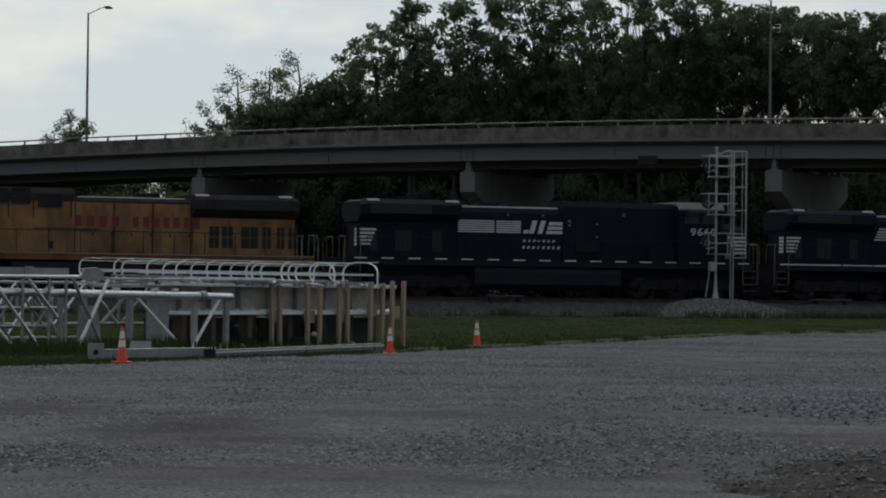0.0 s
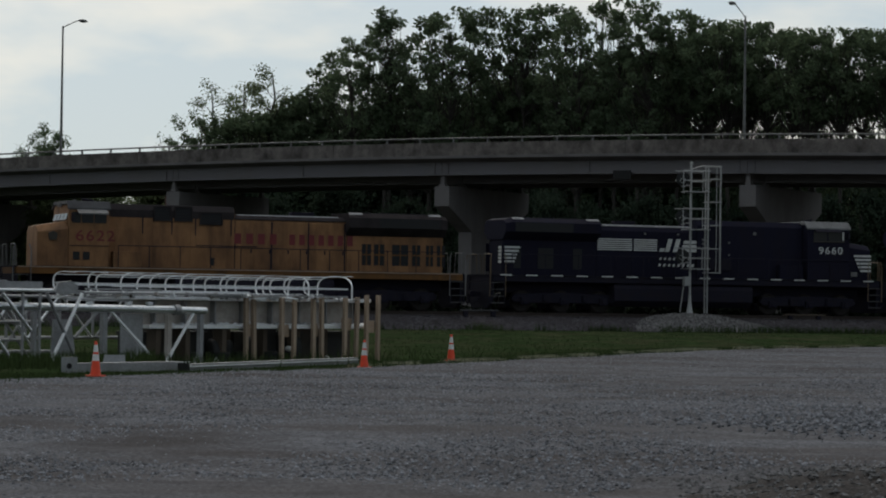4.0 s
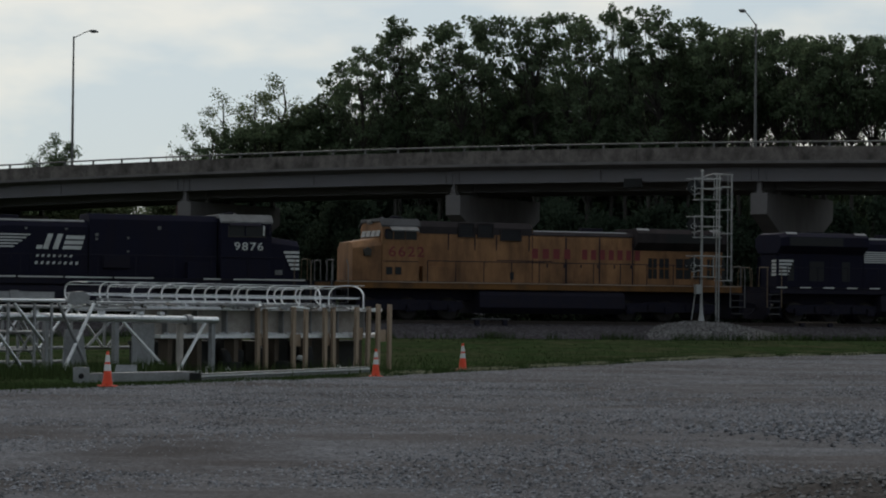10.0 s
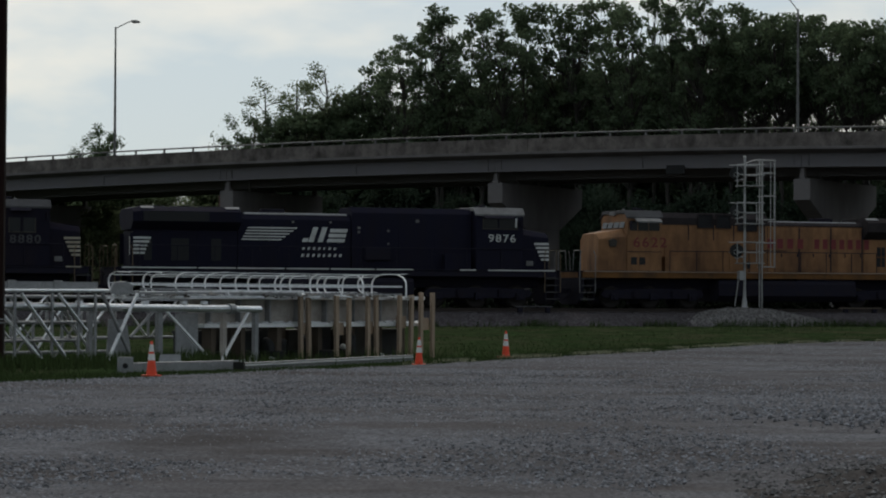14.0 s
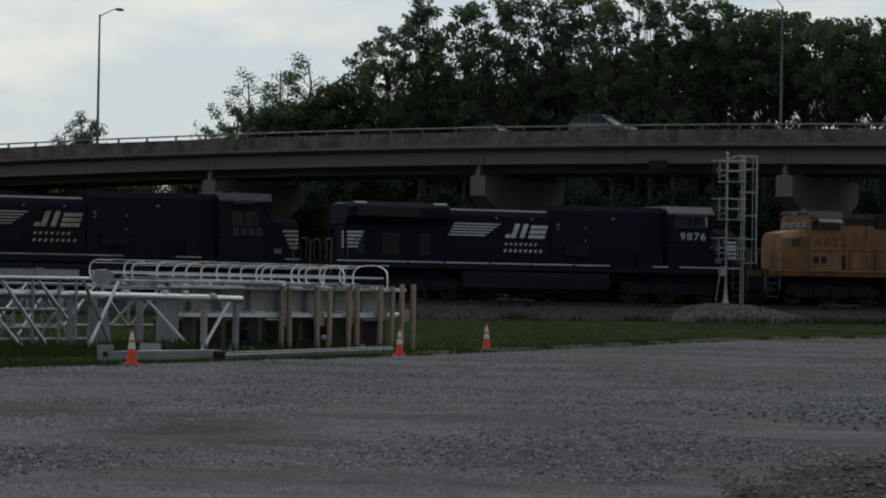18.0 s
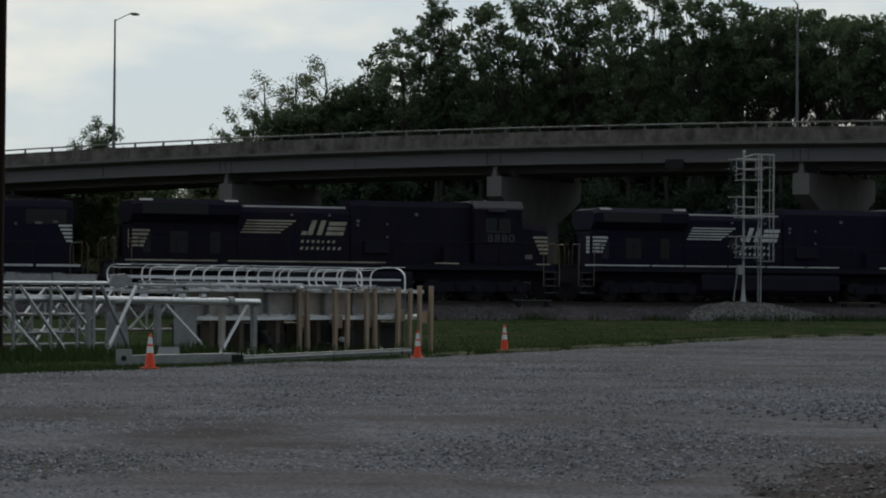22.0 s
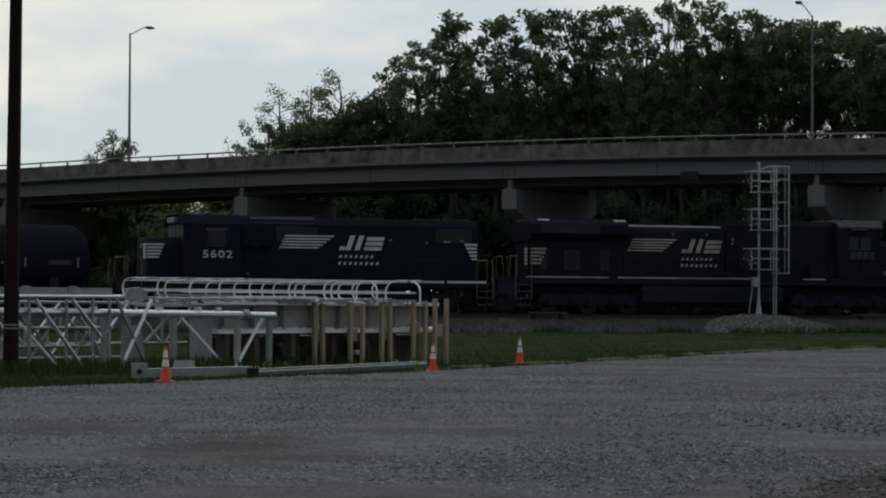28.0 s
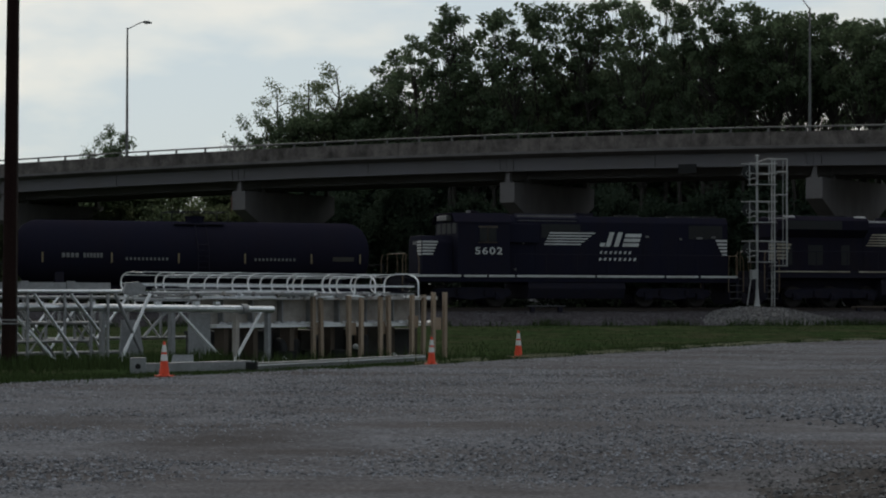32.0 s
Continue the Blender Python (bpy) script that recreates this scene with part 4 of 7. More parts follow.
def ge_diesel(label, s, centre, paint, roof_paint, mark, white, scheme, digits=""):
    """A six-axle hood diesel with a wide nose, nose towards +x when s is 1; scheme is 'black', 'old' or 'yellow'."""
    loco = thing("diesel_locomotive", label, "locomotive", group="locomotives of the train")
    LOCOS.append((loco, centre))
    yel = scheme == "yellow"
    # frame and running gear
    part("frame_sill", Shape(s).box(-10.55, 10.55, -1.5, 1.5, 1.46, 1.74), M_UNDER if not yel else M_YELLOW_SILL, loco, bevel=0.02)
    part("walkway", Shape(s).box(-10.6, 10.6, -1.55, 1.55, 1.744, 1.79), M_UNDER, loco)
    part("underframe", Shape(s).box(-9.9, 9.9, -0.5, 0.5, 0.95, 1.456), M_UNDER, loco)
    for c in (-6.7, 6.7):
        bogie(loco, c * s, 3, 0.53, 4.15)
    tank = [(-1.42, 1.38), (-1.5, 1.2), (-1.5, 0.62), (-1.1, 0.34), (1.1, 0.34), (1.5, 0.62), (1.5, 1.2), (1.42, 1.38)]
    part("fuel_tank", Shape(s).along_x(tank, -4.2, 3.35), M_UNDER, loco, bevel=0.04)
    for y in (-1.25, 1.25):
        part("air_reservoir", Shape(s).rod((-4.1, y, 1.25 if y > 0 else 1.3), (-1.0, y, 1.25 if y > 0 else 1.3), 0.17, n=12), M_UNDER, loco)
    for x in (-11.15, 11.15):
        coupler(loco, x * s, 1 if x * s > 0 else -1)
        d = 1 if x > 0 else -1
        part("pilot", Shape(s).along_x([(-1.45, 1.45), (1.45, 1.45), (1.35, 0.45), (0.9, 0.18), (-0.9, 0.18), (-1.35, 0.45)], d * 10.45, d * 10.6), M_UNDER, loco, bevel=0.02)
        for y in (-1.5, 1.5):
            step_well(loco, d * 10.3, s, y, M_DUST, M_RAILYEL if not yel else M_PALE, 1.74)
    # the hood, stepwise from the radiators to the cab
    lower = [(-0.95, 1.795), (0.95, 1.795), (0.95, 3.45), (-0.95, 3.45)]
    part("rear_hood", Shape(s).along_x(lower, -9.75, -4.95), paint, loco, bevel=0.03)
    wing = [(-0.95, 3.455), (0.95, 3.455), (1.46, 3.82), (1.46, 4.28), (1.12, 4.49), (-1.12, 4.49), (-1.46, 4.28), (-1.46, 3.82)]
    back = [(-0.95, 3.455), (0.95, 3.455), (1.3, 3.82), (1.3, 4.22), (1.0, 4.40), (-1.0, 4.40), (-1.3, 4.22), (-1.3, 3.82)]
    part("radiator_housing", Shape(s).along_x(back, -9.85, -9.5, wing).along_x(wing, -9.498, -4.9), paint if not yel else M_GREYROOF, loco, bevel=0.02)
    for side in (-1, 1):
        part("radiator_grille", Shape(s).box(-9.4, -6.4, side * 1.462 - 0.012, side * 1.462 + 0.012, 3.84, 4.26), M_GRILLE, loco)
        # sky highlights on the housing's sloping shoulders, put in as pale strips
        for a, b in ((-9.5, -8.9), (-5.6, -4.95)):
            part("roof_strip", Shape(s).along_x([(side * 1.28, 4.405), (side * 1.13, 4.50), (side * 1.13, 4.515), (side * 1.29, 4.42)], a, b), M_ROOF_GLINT, loco)
    mid = [(-0.95, 1.795), (0.95, 1.795), (0.95, 4.0), (0.72, 4.28), (-0.72, 4.28), (-0.95, 4.0)]
    part("engine_hood", Shape(s).along_x(mid, -4.93, 0.46), paint, loco, bevel=0.02)
    if yel:
        part("hood_roof", Shape(s).along_x([(-0.965, 4.06), (-0.965, 4.10), (-0.73, 4.30), (0.73, 4.30), (0.965, 4.10), (0.965, 4.06)], -4.9, 0.45), M_GREYROOF, loco)
    for side in (-1, 1):
        # the bright line of sky on the hood's roof edge, built as a pale strip
        part("roof_edge", Shape(s).along_x([(side * 0.80, 4.215), (side * 0.72, 4.285), (side * 0.72, 4.31), (side * 0.80, 4.24)], -4.6, 0.3), M_ROOF_GLINT, loco, "pale painted highlight along the roof edge")
    fore = [(-1.02, 1.795), (1.02, 1.795), (1.02, 4.36), (0.8, 4.62), (-0.8, 4.62), (-1.02, 4.36)]
    part("equipment_hood", Shape(s).along_x(fore, 0.48, 6.38), paint, loco, bevel=0.02)
    if yel:
        part("hood_roof", Shape(s).along_x([(-1.035, 4.04), (-1.035, 4.37), (-0.81, 4.635), (0.81, 4.635), (1.035, 4.37), (1.035, 4.04)], 0.5, 6.36), M_GREYROOF, loco)
    for x in (-8.6, -7.3, -6.0):
        part("radiator_fan", Shape(s).rod((x, 0, 4.495), (x, 0, 4.56), 0.55, n=20), M_GRILLE, loco)
    part("exhaust_vent", Shape(s).box(-3.6, -2.5, -0.22, 0.22, 4.285, 4.50), M_UNDER, loco, bevel=0.02)
    # doors, intakes and louvres on both sides
    for side in (-1, 1):
        y = side * 0.952
        for i in range(6):
            x = -4.85 + 0.885 * i
            part("hood_door", Shape(s).box(x + 0.03, x + 0.84, y - 0.012, y + 0.012, 1.9, 3.98), paint, loco, bevel=0.008)
            part("door_latch", Shape(s).box(x + 0.05, x + 0.12, y + side * 0.012 - 0.006, y + side * 0.012 + 0.014, 2.55, 2.72), M_UNDER, loco)
        for i, (a, b) in enumerate(((-9.9, -9.45), (-9.3, -8.9), (-8.65, -8.2), (-8.05, -7.2), (-6.85, -6.3), (-6.2, -5.7))):
            if yel or i % 2:
                part("hood_grille", Shape(s).box(a + 0.04, b, y - 0.014, y + 0.014, 2.1, 3.08), M_GRILLE, loco)
                if yel:
                    part("grille_bar", Shape(s).box(a + 0.04, b, y - 0.022, y + 0.022, 2.56, 2.62).box((a + b) / 2 - 0.01, (a + b) / 2 + 0.05, y - 0.022, y + 0.022, 2.1, 3.08), M_YELLOW_SILL, loco)
            else:
                part("hood_door", Shape(s).box(a, b, y - 0.012, y + 0.012, 1.95, 3.3), paint, loco, bevel=0.008)
        y = side * 1.022
        for i in range(3):
            x = 1.0 + 1.75 * i
            part("equipment_door", Shape(s).box(x, x + 1.55, y - 0.012, y + 0.012, 1.9, 3.55), paint, loco, bevel=0.008)
        if yel:
            for a, b, z0, z1 in ((1.12, 2.07, 3.84, 4.30), (2.54, 3.25, 3.97, 4.52), (3.54, 4.23, 3.97, 4.52)):
                f = Shape(s)
                for p0, p1, q0, q1 in ((a - 0.07, b + 0.07, z0 - 0.07, z0), (a - 0.07, b + 0.07, z1, z1 + 0.06), (a - 0.07, a, z0, z1), (b, b + 0.07, z0, z1)):
                    f.box(p0, p1, side * 1.05 - 0.04, side * 1.05 + 0.04, q0, q1)
                hatch = part("air_intake", Shape(s).box(a, b, side * 1.037 - 0.012, side * 1.037 + 0.012, z0, z1), M_GRILLE, loco)
                part("intake_frame", f, M_GREYROOF, hatch)
                for k in range(4):
                    part("intake_louvre", Shape(s).box(a, b, side * 1.05 - 0.012, side * 1.05 + 0.012, z0 + (z1 - z0) * (k + 0.45) / 4, z0 + (z1 - z0) * (k + 0.6) / 4), M_UNDER, hatch)
            for x in (4.75, 3.4, 2.3, 0.62):
                part("hood_seam", Shape(s).box(x, x + 0.05, y - 0.016, y + 0.016, 3.3, 4.04), M_UNDER, loco)
            part("hood_seam", Shape(s).box(-0.6, 2.3, y - 0.015, y + 0.015, 2.82, 2.86), M_UNDER, loco)
            part("battery_vent", Shape(s).box(1.42, 1.62, y - 0.02, y + 0.02, 1.95, 2.3), M_GRILLE, loco)
            for x in (-4.85, -3.08, -1.31, 0.46):
                part("hood_seam", Shape(s).box(x - 0.03, x + 0.03, side * 0.962 - 0.01, side * 0.962 + 0.01, 1.82, 4.0), M_UNDER, loco)
        if not yel:
            part("intake_box", Shape(s).box(1.1, 2.3, side * 1.02, side * 1.2, 2.2, 2.75), M_UNDER, loco, bevel=0.02)
        part("equipment_locker", Shape(s).box(4.9, 6.2, side * 1.03, side * 1.42, 1.795, 2.5), paint, loco, bevel=0.02)
    # cab and nose
    low_cab = scheme == "old"
    cab = [(-1.5, 1.795), (1.5, 1.795), (1.5, 4.28), (1.25, 4.52), (-1.25, 4.52), (-1.5, 4.28)]
    fx = -0.55 if yel else 0.0  # the yellow engine's cab front stands further back
    part("cab", Shape(s).along_x(cab, 6.42, 8.8 + fx), paint, loco, bevel=0.03)
    roof = [(-1.54, 4.30), (-1.28, 4.545), (1.28, 4.545), (1.54, 4.30), (1.54, 4.38), (1.26, 4.70), (-1.26, 4.70), (-1.54, 4.38)]
    part("cab_roof", Shape(s).along_x(roof, 6.36, 8.86 + fx), M_DUST if yel else roof_paint, loco, bevel=0.01)
    if scheme == "yellow":
        part("nose", Shape(s).along_x([(-1.46, 1.795), (1.46, 1.795), (1.46, 3.45), (1.05, 3.80), (-1.05, 3.80), (-1.46, 3.45)], 8.255, 9.55, [(-1.08, 1.795), (1.08, 1.795), (1.08, 3.3), (0.75, 3.58), (-0.75, 3.58), (-1.08, 3.3)]), paint, loco, bevel=0.04)
    else:
        part("nose", Shape(s).along_x([(-1.25, 1.795), (1.25, 1.795), (1.25, 3.45), (0.9, 3.75), (-0.9, 3.75), (-1.25, 3.45)], 8.805, 10.25, [(-1.1, 1.795), (1.1, 1.795), (1.1, 3.3), (0.8, 3.55), (-0.8, 3.55), (-1.1, 3.3)]), paint, loco, bevel=0.04)
    shield = [(8.82, 3.86), (8.86, 3.86), (8.70, 4.44), (8.66, 4.44)]
    for y0, y1 in ((-1.25, -0.72), (-0.62, -0.06), (0.06, 0.62), (0.72, 1.25)):
        part("windshield", Shape(s).along_y([(x + 0.02 + fx, z) for x, z in shield], y0, y1), M_GLASS, loco)
    wz0, wz1 = (3.28, 3.88) if low_cab else (3.72, 4.2)
    wins = ((7.02, 7.5), (7.62, 8.13)) if low_cab else (((6.55, 7.1), (7.14, 7.68), (7.72, 8.1)) if yel else ((6.78, 7.5), (7.58, 8.45)))
    for side in (-1, 1):
        y = side * 1.503
        fr = Shape(s)
        for a, b in wins:
            part("cab_window", Shape(s).box(a, b, y - 0.012, y + 0.012, wz0, wz1), M_GLASS, loco)
        a, b = wins[0][0] - 0.05, wins[-1][1] + 0.05
        if not yel:
            part("window_frame", fr.box(a, b, y - 0.02, y + side * 0.025, wz0 - 0.05, wz0).box(a, a + 0.05, y - 0.02, y + side * 0.025, wz0, wz1).box(b - 0.05, b, y - 0.02, y + side * 0.025, wz0, wz1), M_GRATE, loco)
            if not low_cab:
                part("window_post", Shape(s).box(8.38, 8.46, y - 0.01, y + side * 0.03, wz0 + 0.05, wz1), M_WHITE, loco, "pale window post")
        part("sun_visor", Shape(s).along_x([(side * 1.5, 4.30), (side * (1.86 if yel else 1.72), 4.10 if yel else 4.17), (side * (1.86 if yel else 1.72), 4.16 if yel else 4.20), (side * 1.5, 4.345)], wins[0][0], wins[-1][1] - 0.2), M_PALE if yel else M_UNDER, loco)
        part("cab_mirror", Shape(s).box(8.62 + fx, 8.7 + fx, side * 1.55, side * 1.72, 3.8, 4.15), M_UNDER, loco)
    part("headlight", Shape(s).box(8.84 + fx, 8.92 + fx, -0.28, 0.28, 4.46, 4.64).rod((8.9 + fx, -0.13, 4.55), (8.95 + fx, -0.13, 4.55), 0.075, n=12).rod((8.9 + fx, 0.13, 4.55), (8.95 + fx, 0.13, 4.55), 0.075, n=12), M_PALE, loco)
    part("horn", Shape(s).rod((6.9, -0.3, 4.78), (7.3, -0.3, 4.8), 0.03, 0.07, 8).rod((6.9, -0.14, 4.78), (7.35, -0.14, 4.8), 0.03, 0.07, 8).box(6.85, 6.95, -0.35, -0.08, 4.70, 4.8), M_UNDER, loco)
    part("antenna", Shape(s).rod((7.6, 0.3, 4.70), (7.6, 0.3, 4.82), 0.09, 0.05, 10), M_PALE, loco)
    railings(loco, -9.6, 9.4 if not yel else 6.0, 12, 1.79, 1.53, M_UNDER, s)
    # end rails at both platforms
    for d in (-1, 1):
        for k in (-1, 1):
            part("end_railing", Shape(s).path([(d * 10.58, k * 1.3, 1.79), (d * 10.58, k * 1.3, 2.75), (d * 10.58, k * 0.5, 2.75), (d * 10.58, k * 0.4, 1.79)], 0.02), M_PALE if yel else M_RAILYEL, loco)
    # markings on the side towards the lot
    if yel:
        y = -0.966
        word_bars("name_bar", 5, -1.04, 1.78, 2.96, 3.44, y, mark, loco, gap=0.42)
        word_bars("name_bar", 7, 2.16, 5.44, 2.96, 3.44, y, mark, loco, gap=0.42)
        lettering("road_number", digits, 0.66, mark, loco, -7.05, -1.512, 3.14, "dull red numerals", width=1.75)
        part("sill_band", Shape(s).box(-10.5, 10.5, -1.556, -1.552, 1.735, 1.78), M_SILL_LINE, loco)
        part("nose_emblem", Shape(s).along_y([(8.75, 2.95), (9.05, 2.95), (9.1, 3.25), (8.9, 3.35), (8.7, 3.25)], -1.36, -1.20), M_GRATE, loco)
        part("number_ledge", Shape(s).box(6.45, 8.2, -1.52, -1.50, 2.70, 2.73), M_UNDER, loco)
        for a in (7.3, 7.75):
            part("sill_box", Shape(s).box(a, a + 0.3, -1.53, -1.5, 2.1, 2.45), M_GRILLE, loco)
    else:
        emblem(loco, -4.75 if scheme != "black_early" else -4.88, -0.966, mark, scheme == "black_early")
        nose_stripes(loco, -9.75, -8.95, 2.30, 3.14, -0.966, white, 0.35, 5, -1)
        for i in range(5):
            part("end_stripe", Shape(s).box(-9.762, -9.752, -0.94, -0.25, 2.347 + 0.168 * i, 2.468 + 0.168 * i), white, loco)
        nose_stripes(loco, 9.2 if scheme == "black_early" else 9.46, 10.2, 2.16, 3.08, -1.262, white, 0.42, 5, 1)
        dash = ((-10.4, -7.0), (-6.9, -5.2), (-5.1, -2.9), (-2.8, -0.8), (-0.7, 1.4), (1.5, 3.3), (5.6, 6.4), (7.0, 10.4))
        if scheme == "black_early":
            dash = [(-10.2 + 1.32 * i, -9.6 + 1.32 * i) for i in range(16)]
        if scheme == "old":
            dash = ((-10.2, -6), (-5.5, 2.0), (4.4, 5.6), (9.5, 10.2))
        for a, b in dash:
            part("sill_stripe", Shape(s).box(a, b, -1.557, -1.552, 1.735, 1.795), white, loco)
        if digits:
            lettering("road_number", digits, 0.5, white if scheme != "old" else M_DUST, loco, 7.72, -1.512, 3.245 if not low_cab else 2.94, "white numerals", width=1.36)
        part("cab_plate", Shape(s).box(9.05, 9.4, -1.27, -1.255, 2.0, 2.22), M_PALE, loco)
        for x, z, w in ((3.6, 3.95, 0.16), (0.75, 3.6, 0.14), (0.75, 3.42, 0.12), (2.2, 3.5, 0.1), (2.2, 2.9, 0.1), (-0.6, 3.85, 0.1), (-2.4, 3.85, 0.1)):
            part("sticker", Shape(s).box(x, x + w, -1.036, -0.962, z, z + w * 0.9), M_PALE, loco)
    return loco


def gp_diesel(label, s, centre, digits):
    """A four-axle hood diesel with a low short nose."""
    loco = thing("diesel_locomotive", label, "locomotive", group="locomotives of the train")
    LOCOS.append((loco, centre))
    part("frame_sill", Shape(s).box(-8.5, 8.5, -1.5, 1.5, 1.2, 1.49), M_BLACK, loco, bevel=0.02)
    part("walkway", Shape(s).box(-8.55, 8.55, -1.55, 1.55, 1.494, 1.53), M_UNDER, loco)
    for c in (-5.2, 5.2):
        bogie(loco, c * s, 2, 0.51, 2.74)
    part("fuel_tank", Shape(s).along_x([(-1.45, 1.19), (-1.5, 0.9), (-1.3, 0.42), (1.3, 0.42), (1.5, 0.9), (1.45, 1.19)], -2.5, 2.5), M_UNDER, loco, bevel=0.04)
    for y in (-1.35, 1.35):
        part("air_reservoir", Shape(s).rod((-2.4, y, 1.28), (2.2, y, 1.28), 0.14, n=12), M_UNDER, loco)
    for x in (-9.05, 9.05):
        coupler(loco, x * s, 1 if x * s > 0 else -1)
        d = 1 if x > 0 else -1
        part("pilot", Shape(s).along_x([(-1.45, 1.3), (1.45, 1.3), (1.35, 0.4), (0.8, 0.16), (-0.8, 0.16), (-1.35, 0.4)], d * 8.4, d * 8.52), M_UNDER, loco, bevel=0.02)
        for y in (-1.5, 1.5):
            step_well(loco, d * 8.35, s, y, M_DUST, M_RAILYEL, 1.49)
        e = Shape(s).path([(d * 8.52, -1.3, 1.53), (d * 8.52, -1.3, 2.5), (d * 8.52, 1.3, 2.5), (d * 8.52, 1.3, 1.53)], 0.02)
        part("end_railing", e, M_RAILYEL, loco)
    hood = [(-0.92, 1.535), (0.92, 1.535), (0.92, 4.05), (0.75, 4.34), (-0.75, 4.34), (-0.92, 4.05)]
    part("long_hood", Shape(s).along_x(hood, -8.2, 3.4), M_BLACK, loco, bevel=0.03)
    part("short_hood", Shape(s).along_x([(-0.92, 1.535), (0.92, 1.535), (0.92, 3.05), (0.7, 3.35), (-0.7, 3.35), (-0.92, 3.05)], 6.05, 7.6), M_BLACK, loco, bevel=0.05)
    cab = [(-1.5, 1.535), (1.5, 1.535), (1.5, 3.95), (1.1, 4.30), (-1.1, 4.30), (-1.5, 3.95)]
    part("cab", Shape(s).along_x(cab, 3.42, 6.03), M_BLACK, loco, bevel=0.03)
    part("cab_roof", Shape(s).along_x([(-1.53, 3.93), (-1.12, 4.32), (1.12, 4.32), (1.53, 3.93), (1.53, 4.0), (1.12, 4.42), (-1.12, 4.42), (-1.53, 4.0)], 3.36, 6.2), M_BLACK_OLD, loco)
    part("number_board", Shape(s).box(6.0, 6.3, -0.62, 0.62, 4.06, 4.30), M_PALE, loco, "pale number board housing", bevel=0.03)
    for y0, y1 in ((-1.3, -0.75), (-0.62, -0.08), (0.08, 0.62), (0.75, 1.3)):
        part("windshield", Shape(s).box(6.02, 6.045, y0, y1, 3.45, 3.95), M_GLASS_DUSTY, loco)
    for side in (-1, 1):
        y = side * 1.503
        for a, b in ((4.12, 4.5), (4.58, 4.95)):
            part("cab_window", Shape(s).box(a, b, y - 0.012, y + 0.012, 3.08, 3.7), M_GLASS, loco)
        part("window_frame", Shape(s).box(4.05, 5.02, y - 0.02, y + side * 0.03, 3.72, 3.80).box(4.51, 4.57, y - 0.02, y + side * 0.02, 3.08, 3.7).box(4.05, 5.02, y - 0.02, y + side * 0.02, 3.0, 3.06), M_PLANK, loco, "tan window frame")
        yy = side * 0.922
        for i in range(11):
            x = -7.3 + 0.93 * i
            part("hood_door", Shape(s).box(x, x + 0.86, yy - 0.012, yy + 0.012, 1.62, 3.1 if i % 3 else 3.85), M_BLACK, loco, bevel=0.008)
        for a, b in ((-7.9, -6.1), (-0.4, 1.6)):
            part("hood_grille", Shape(s).box(a, b, side * 0.925 - 0.013, side * 0.925 + 0.013, 3.3, 3.95), M_GRILLE, loco)
        part("air_duct", Shape(s).box(1.8, 3.3, side * 0.92, side * 1.15, 3.05, 3.95), M_BLACK, loco, bevel=0.04)
    for x in (-7.4, -6.0, -3.2):
        part("radiator_fan", Shape(s).rod((x, 0, 4.345), (x, 0, 4.44), 0.6, n=20), M_GRILLE, loco)
    part("exhaust_vent", Shape(s).box(-1.4, -0.5, -0.16, 0.16, 4.345, 4.52), M_UNDER, loco)
    part("dynamic_brake_hatch", Shape(s).along_x([(-0.9, 4.0), (-0.9, 4.2), (-0.6, 4.44), (0.6, 4.44), (0.9, 4.2), (0.9, 4.0)], -0.3, 2.9), M_BLACK, loco)
    # a dim highlight on the hood's shoulder, built as a grey strip
    part("roof_strip", Shape(s).along_x([(-0.9, 4.08), (-0.74, 4.36), (-0.74, 4.375), (-0.92, 4.09)], -0.2, 2.8), M_DUST, loco)
    part("horn", Shape(s).rod((4.6, -0.3, 4.5), (5.0, -0.3, 4.52), 0.03, 0.07, 8).box(4.55, 4.65, -0.35, 0, 4.42, 4.52), M_UNDER, loco)
    part("beacon", Shape(s).rod((5.1, -0.4, 4.42), (5.1, -0.4, 4.55), 0.1, n=10), M_PALE, loco)
    part("headlight", Shape(s).rod((7.58, -0.14, 3.0), (7.64, -0.14, 3.0), 0.09, n=12).rod((7.58, 0.14, 3.0), (7.64, 0.14, 3.0), 0.09, n=12), M_PALE, loco)
    railings(loco, -7.9, 3.2, 8, 1.53, 1.53, M_UNDER, s)
    # markings (the emblem always reads from the lot, so it is set by true x)
    em = [o for o in loco.children]
    emblem(loco, -1.46, -0.936, M_WHITE)
    for o in loco.children:
        if o not in em:
            o.location.z = -0.08
    nose_stripes(loco, -7.58, -6.8, 2.40, 3.10, -0.926, M_WHITE, 0.3, 5, -1)
    for i in range(5):
        part("end_stripe", Shape().box(-7.612, -7.602, -0.86, -0.3, 2.44 + 0.14 * i, 2.54 + 0.14 * i), M_WHITE, loco)
    nose_stripes(loco, 7.55, 8.16, 2.44, 3.28, -0.926, M_WHITE, 0.42, 5, 1)
    for a, b in ((-8.4, -5.9), (-5.75, -4.6), (-4.5, -3.2), (-3.1, 0.9), (1.0, 4.5), (4.62, 6.3), (6.45, 8.4)):
        part("sill_stripe", Shape().box(a, b, -1.557, -1.552, 1.43, 1.53), M_WHITE, loco)
    lettering("road_number", digits, 0.46, M_WHITE, loco, -4.5, -1.512, 2.63, "white numerals", width=1.36)
    for x, z, w in ((3.8, 3.35, 0.14), (5.6, 3.25, 0.1), (6.5, 3.3, 0.3), (7.3, 3.35, 0.2), (-2.6, 3.0, 0.12), (-3.0, 1.75, 0.1)):
        part("sticker", Shape().box(x, x + w, -1.012 if x > -2 else -0.99, -0.93, z, z + 0.1), M_PALE, loco)
    return loco


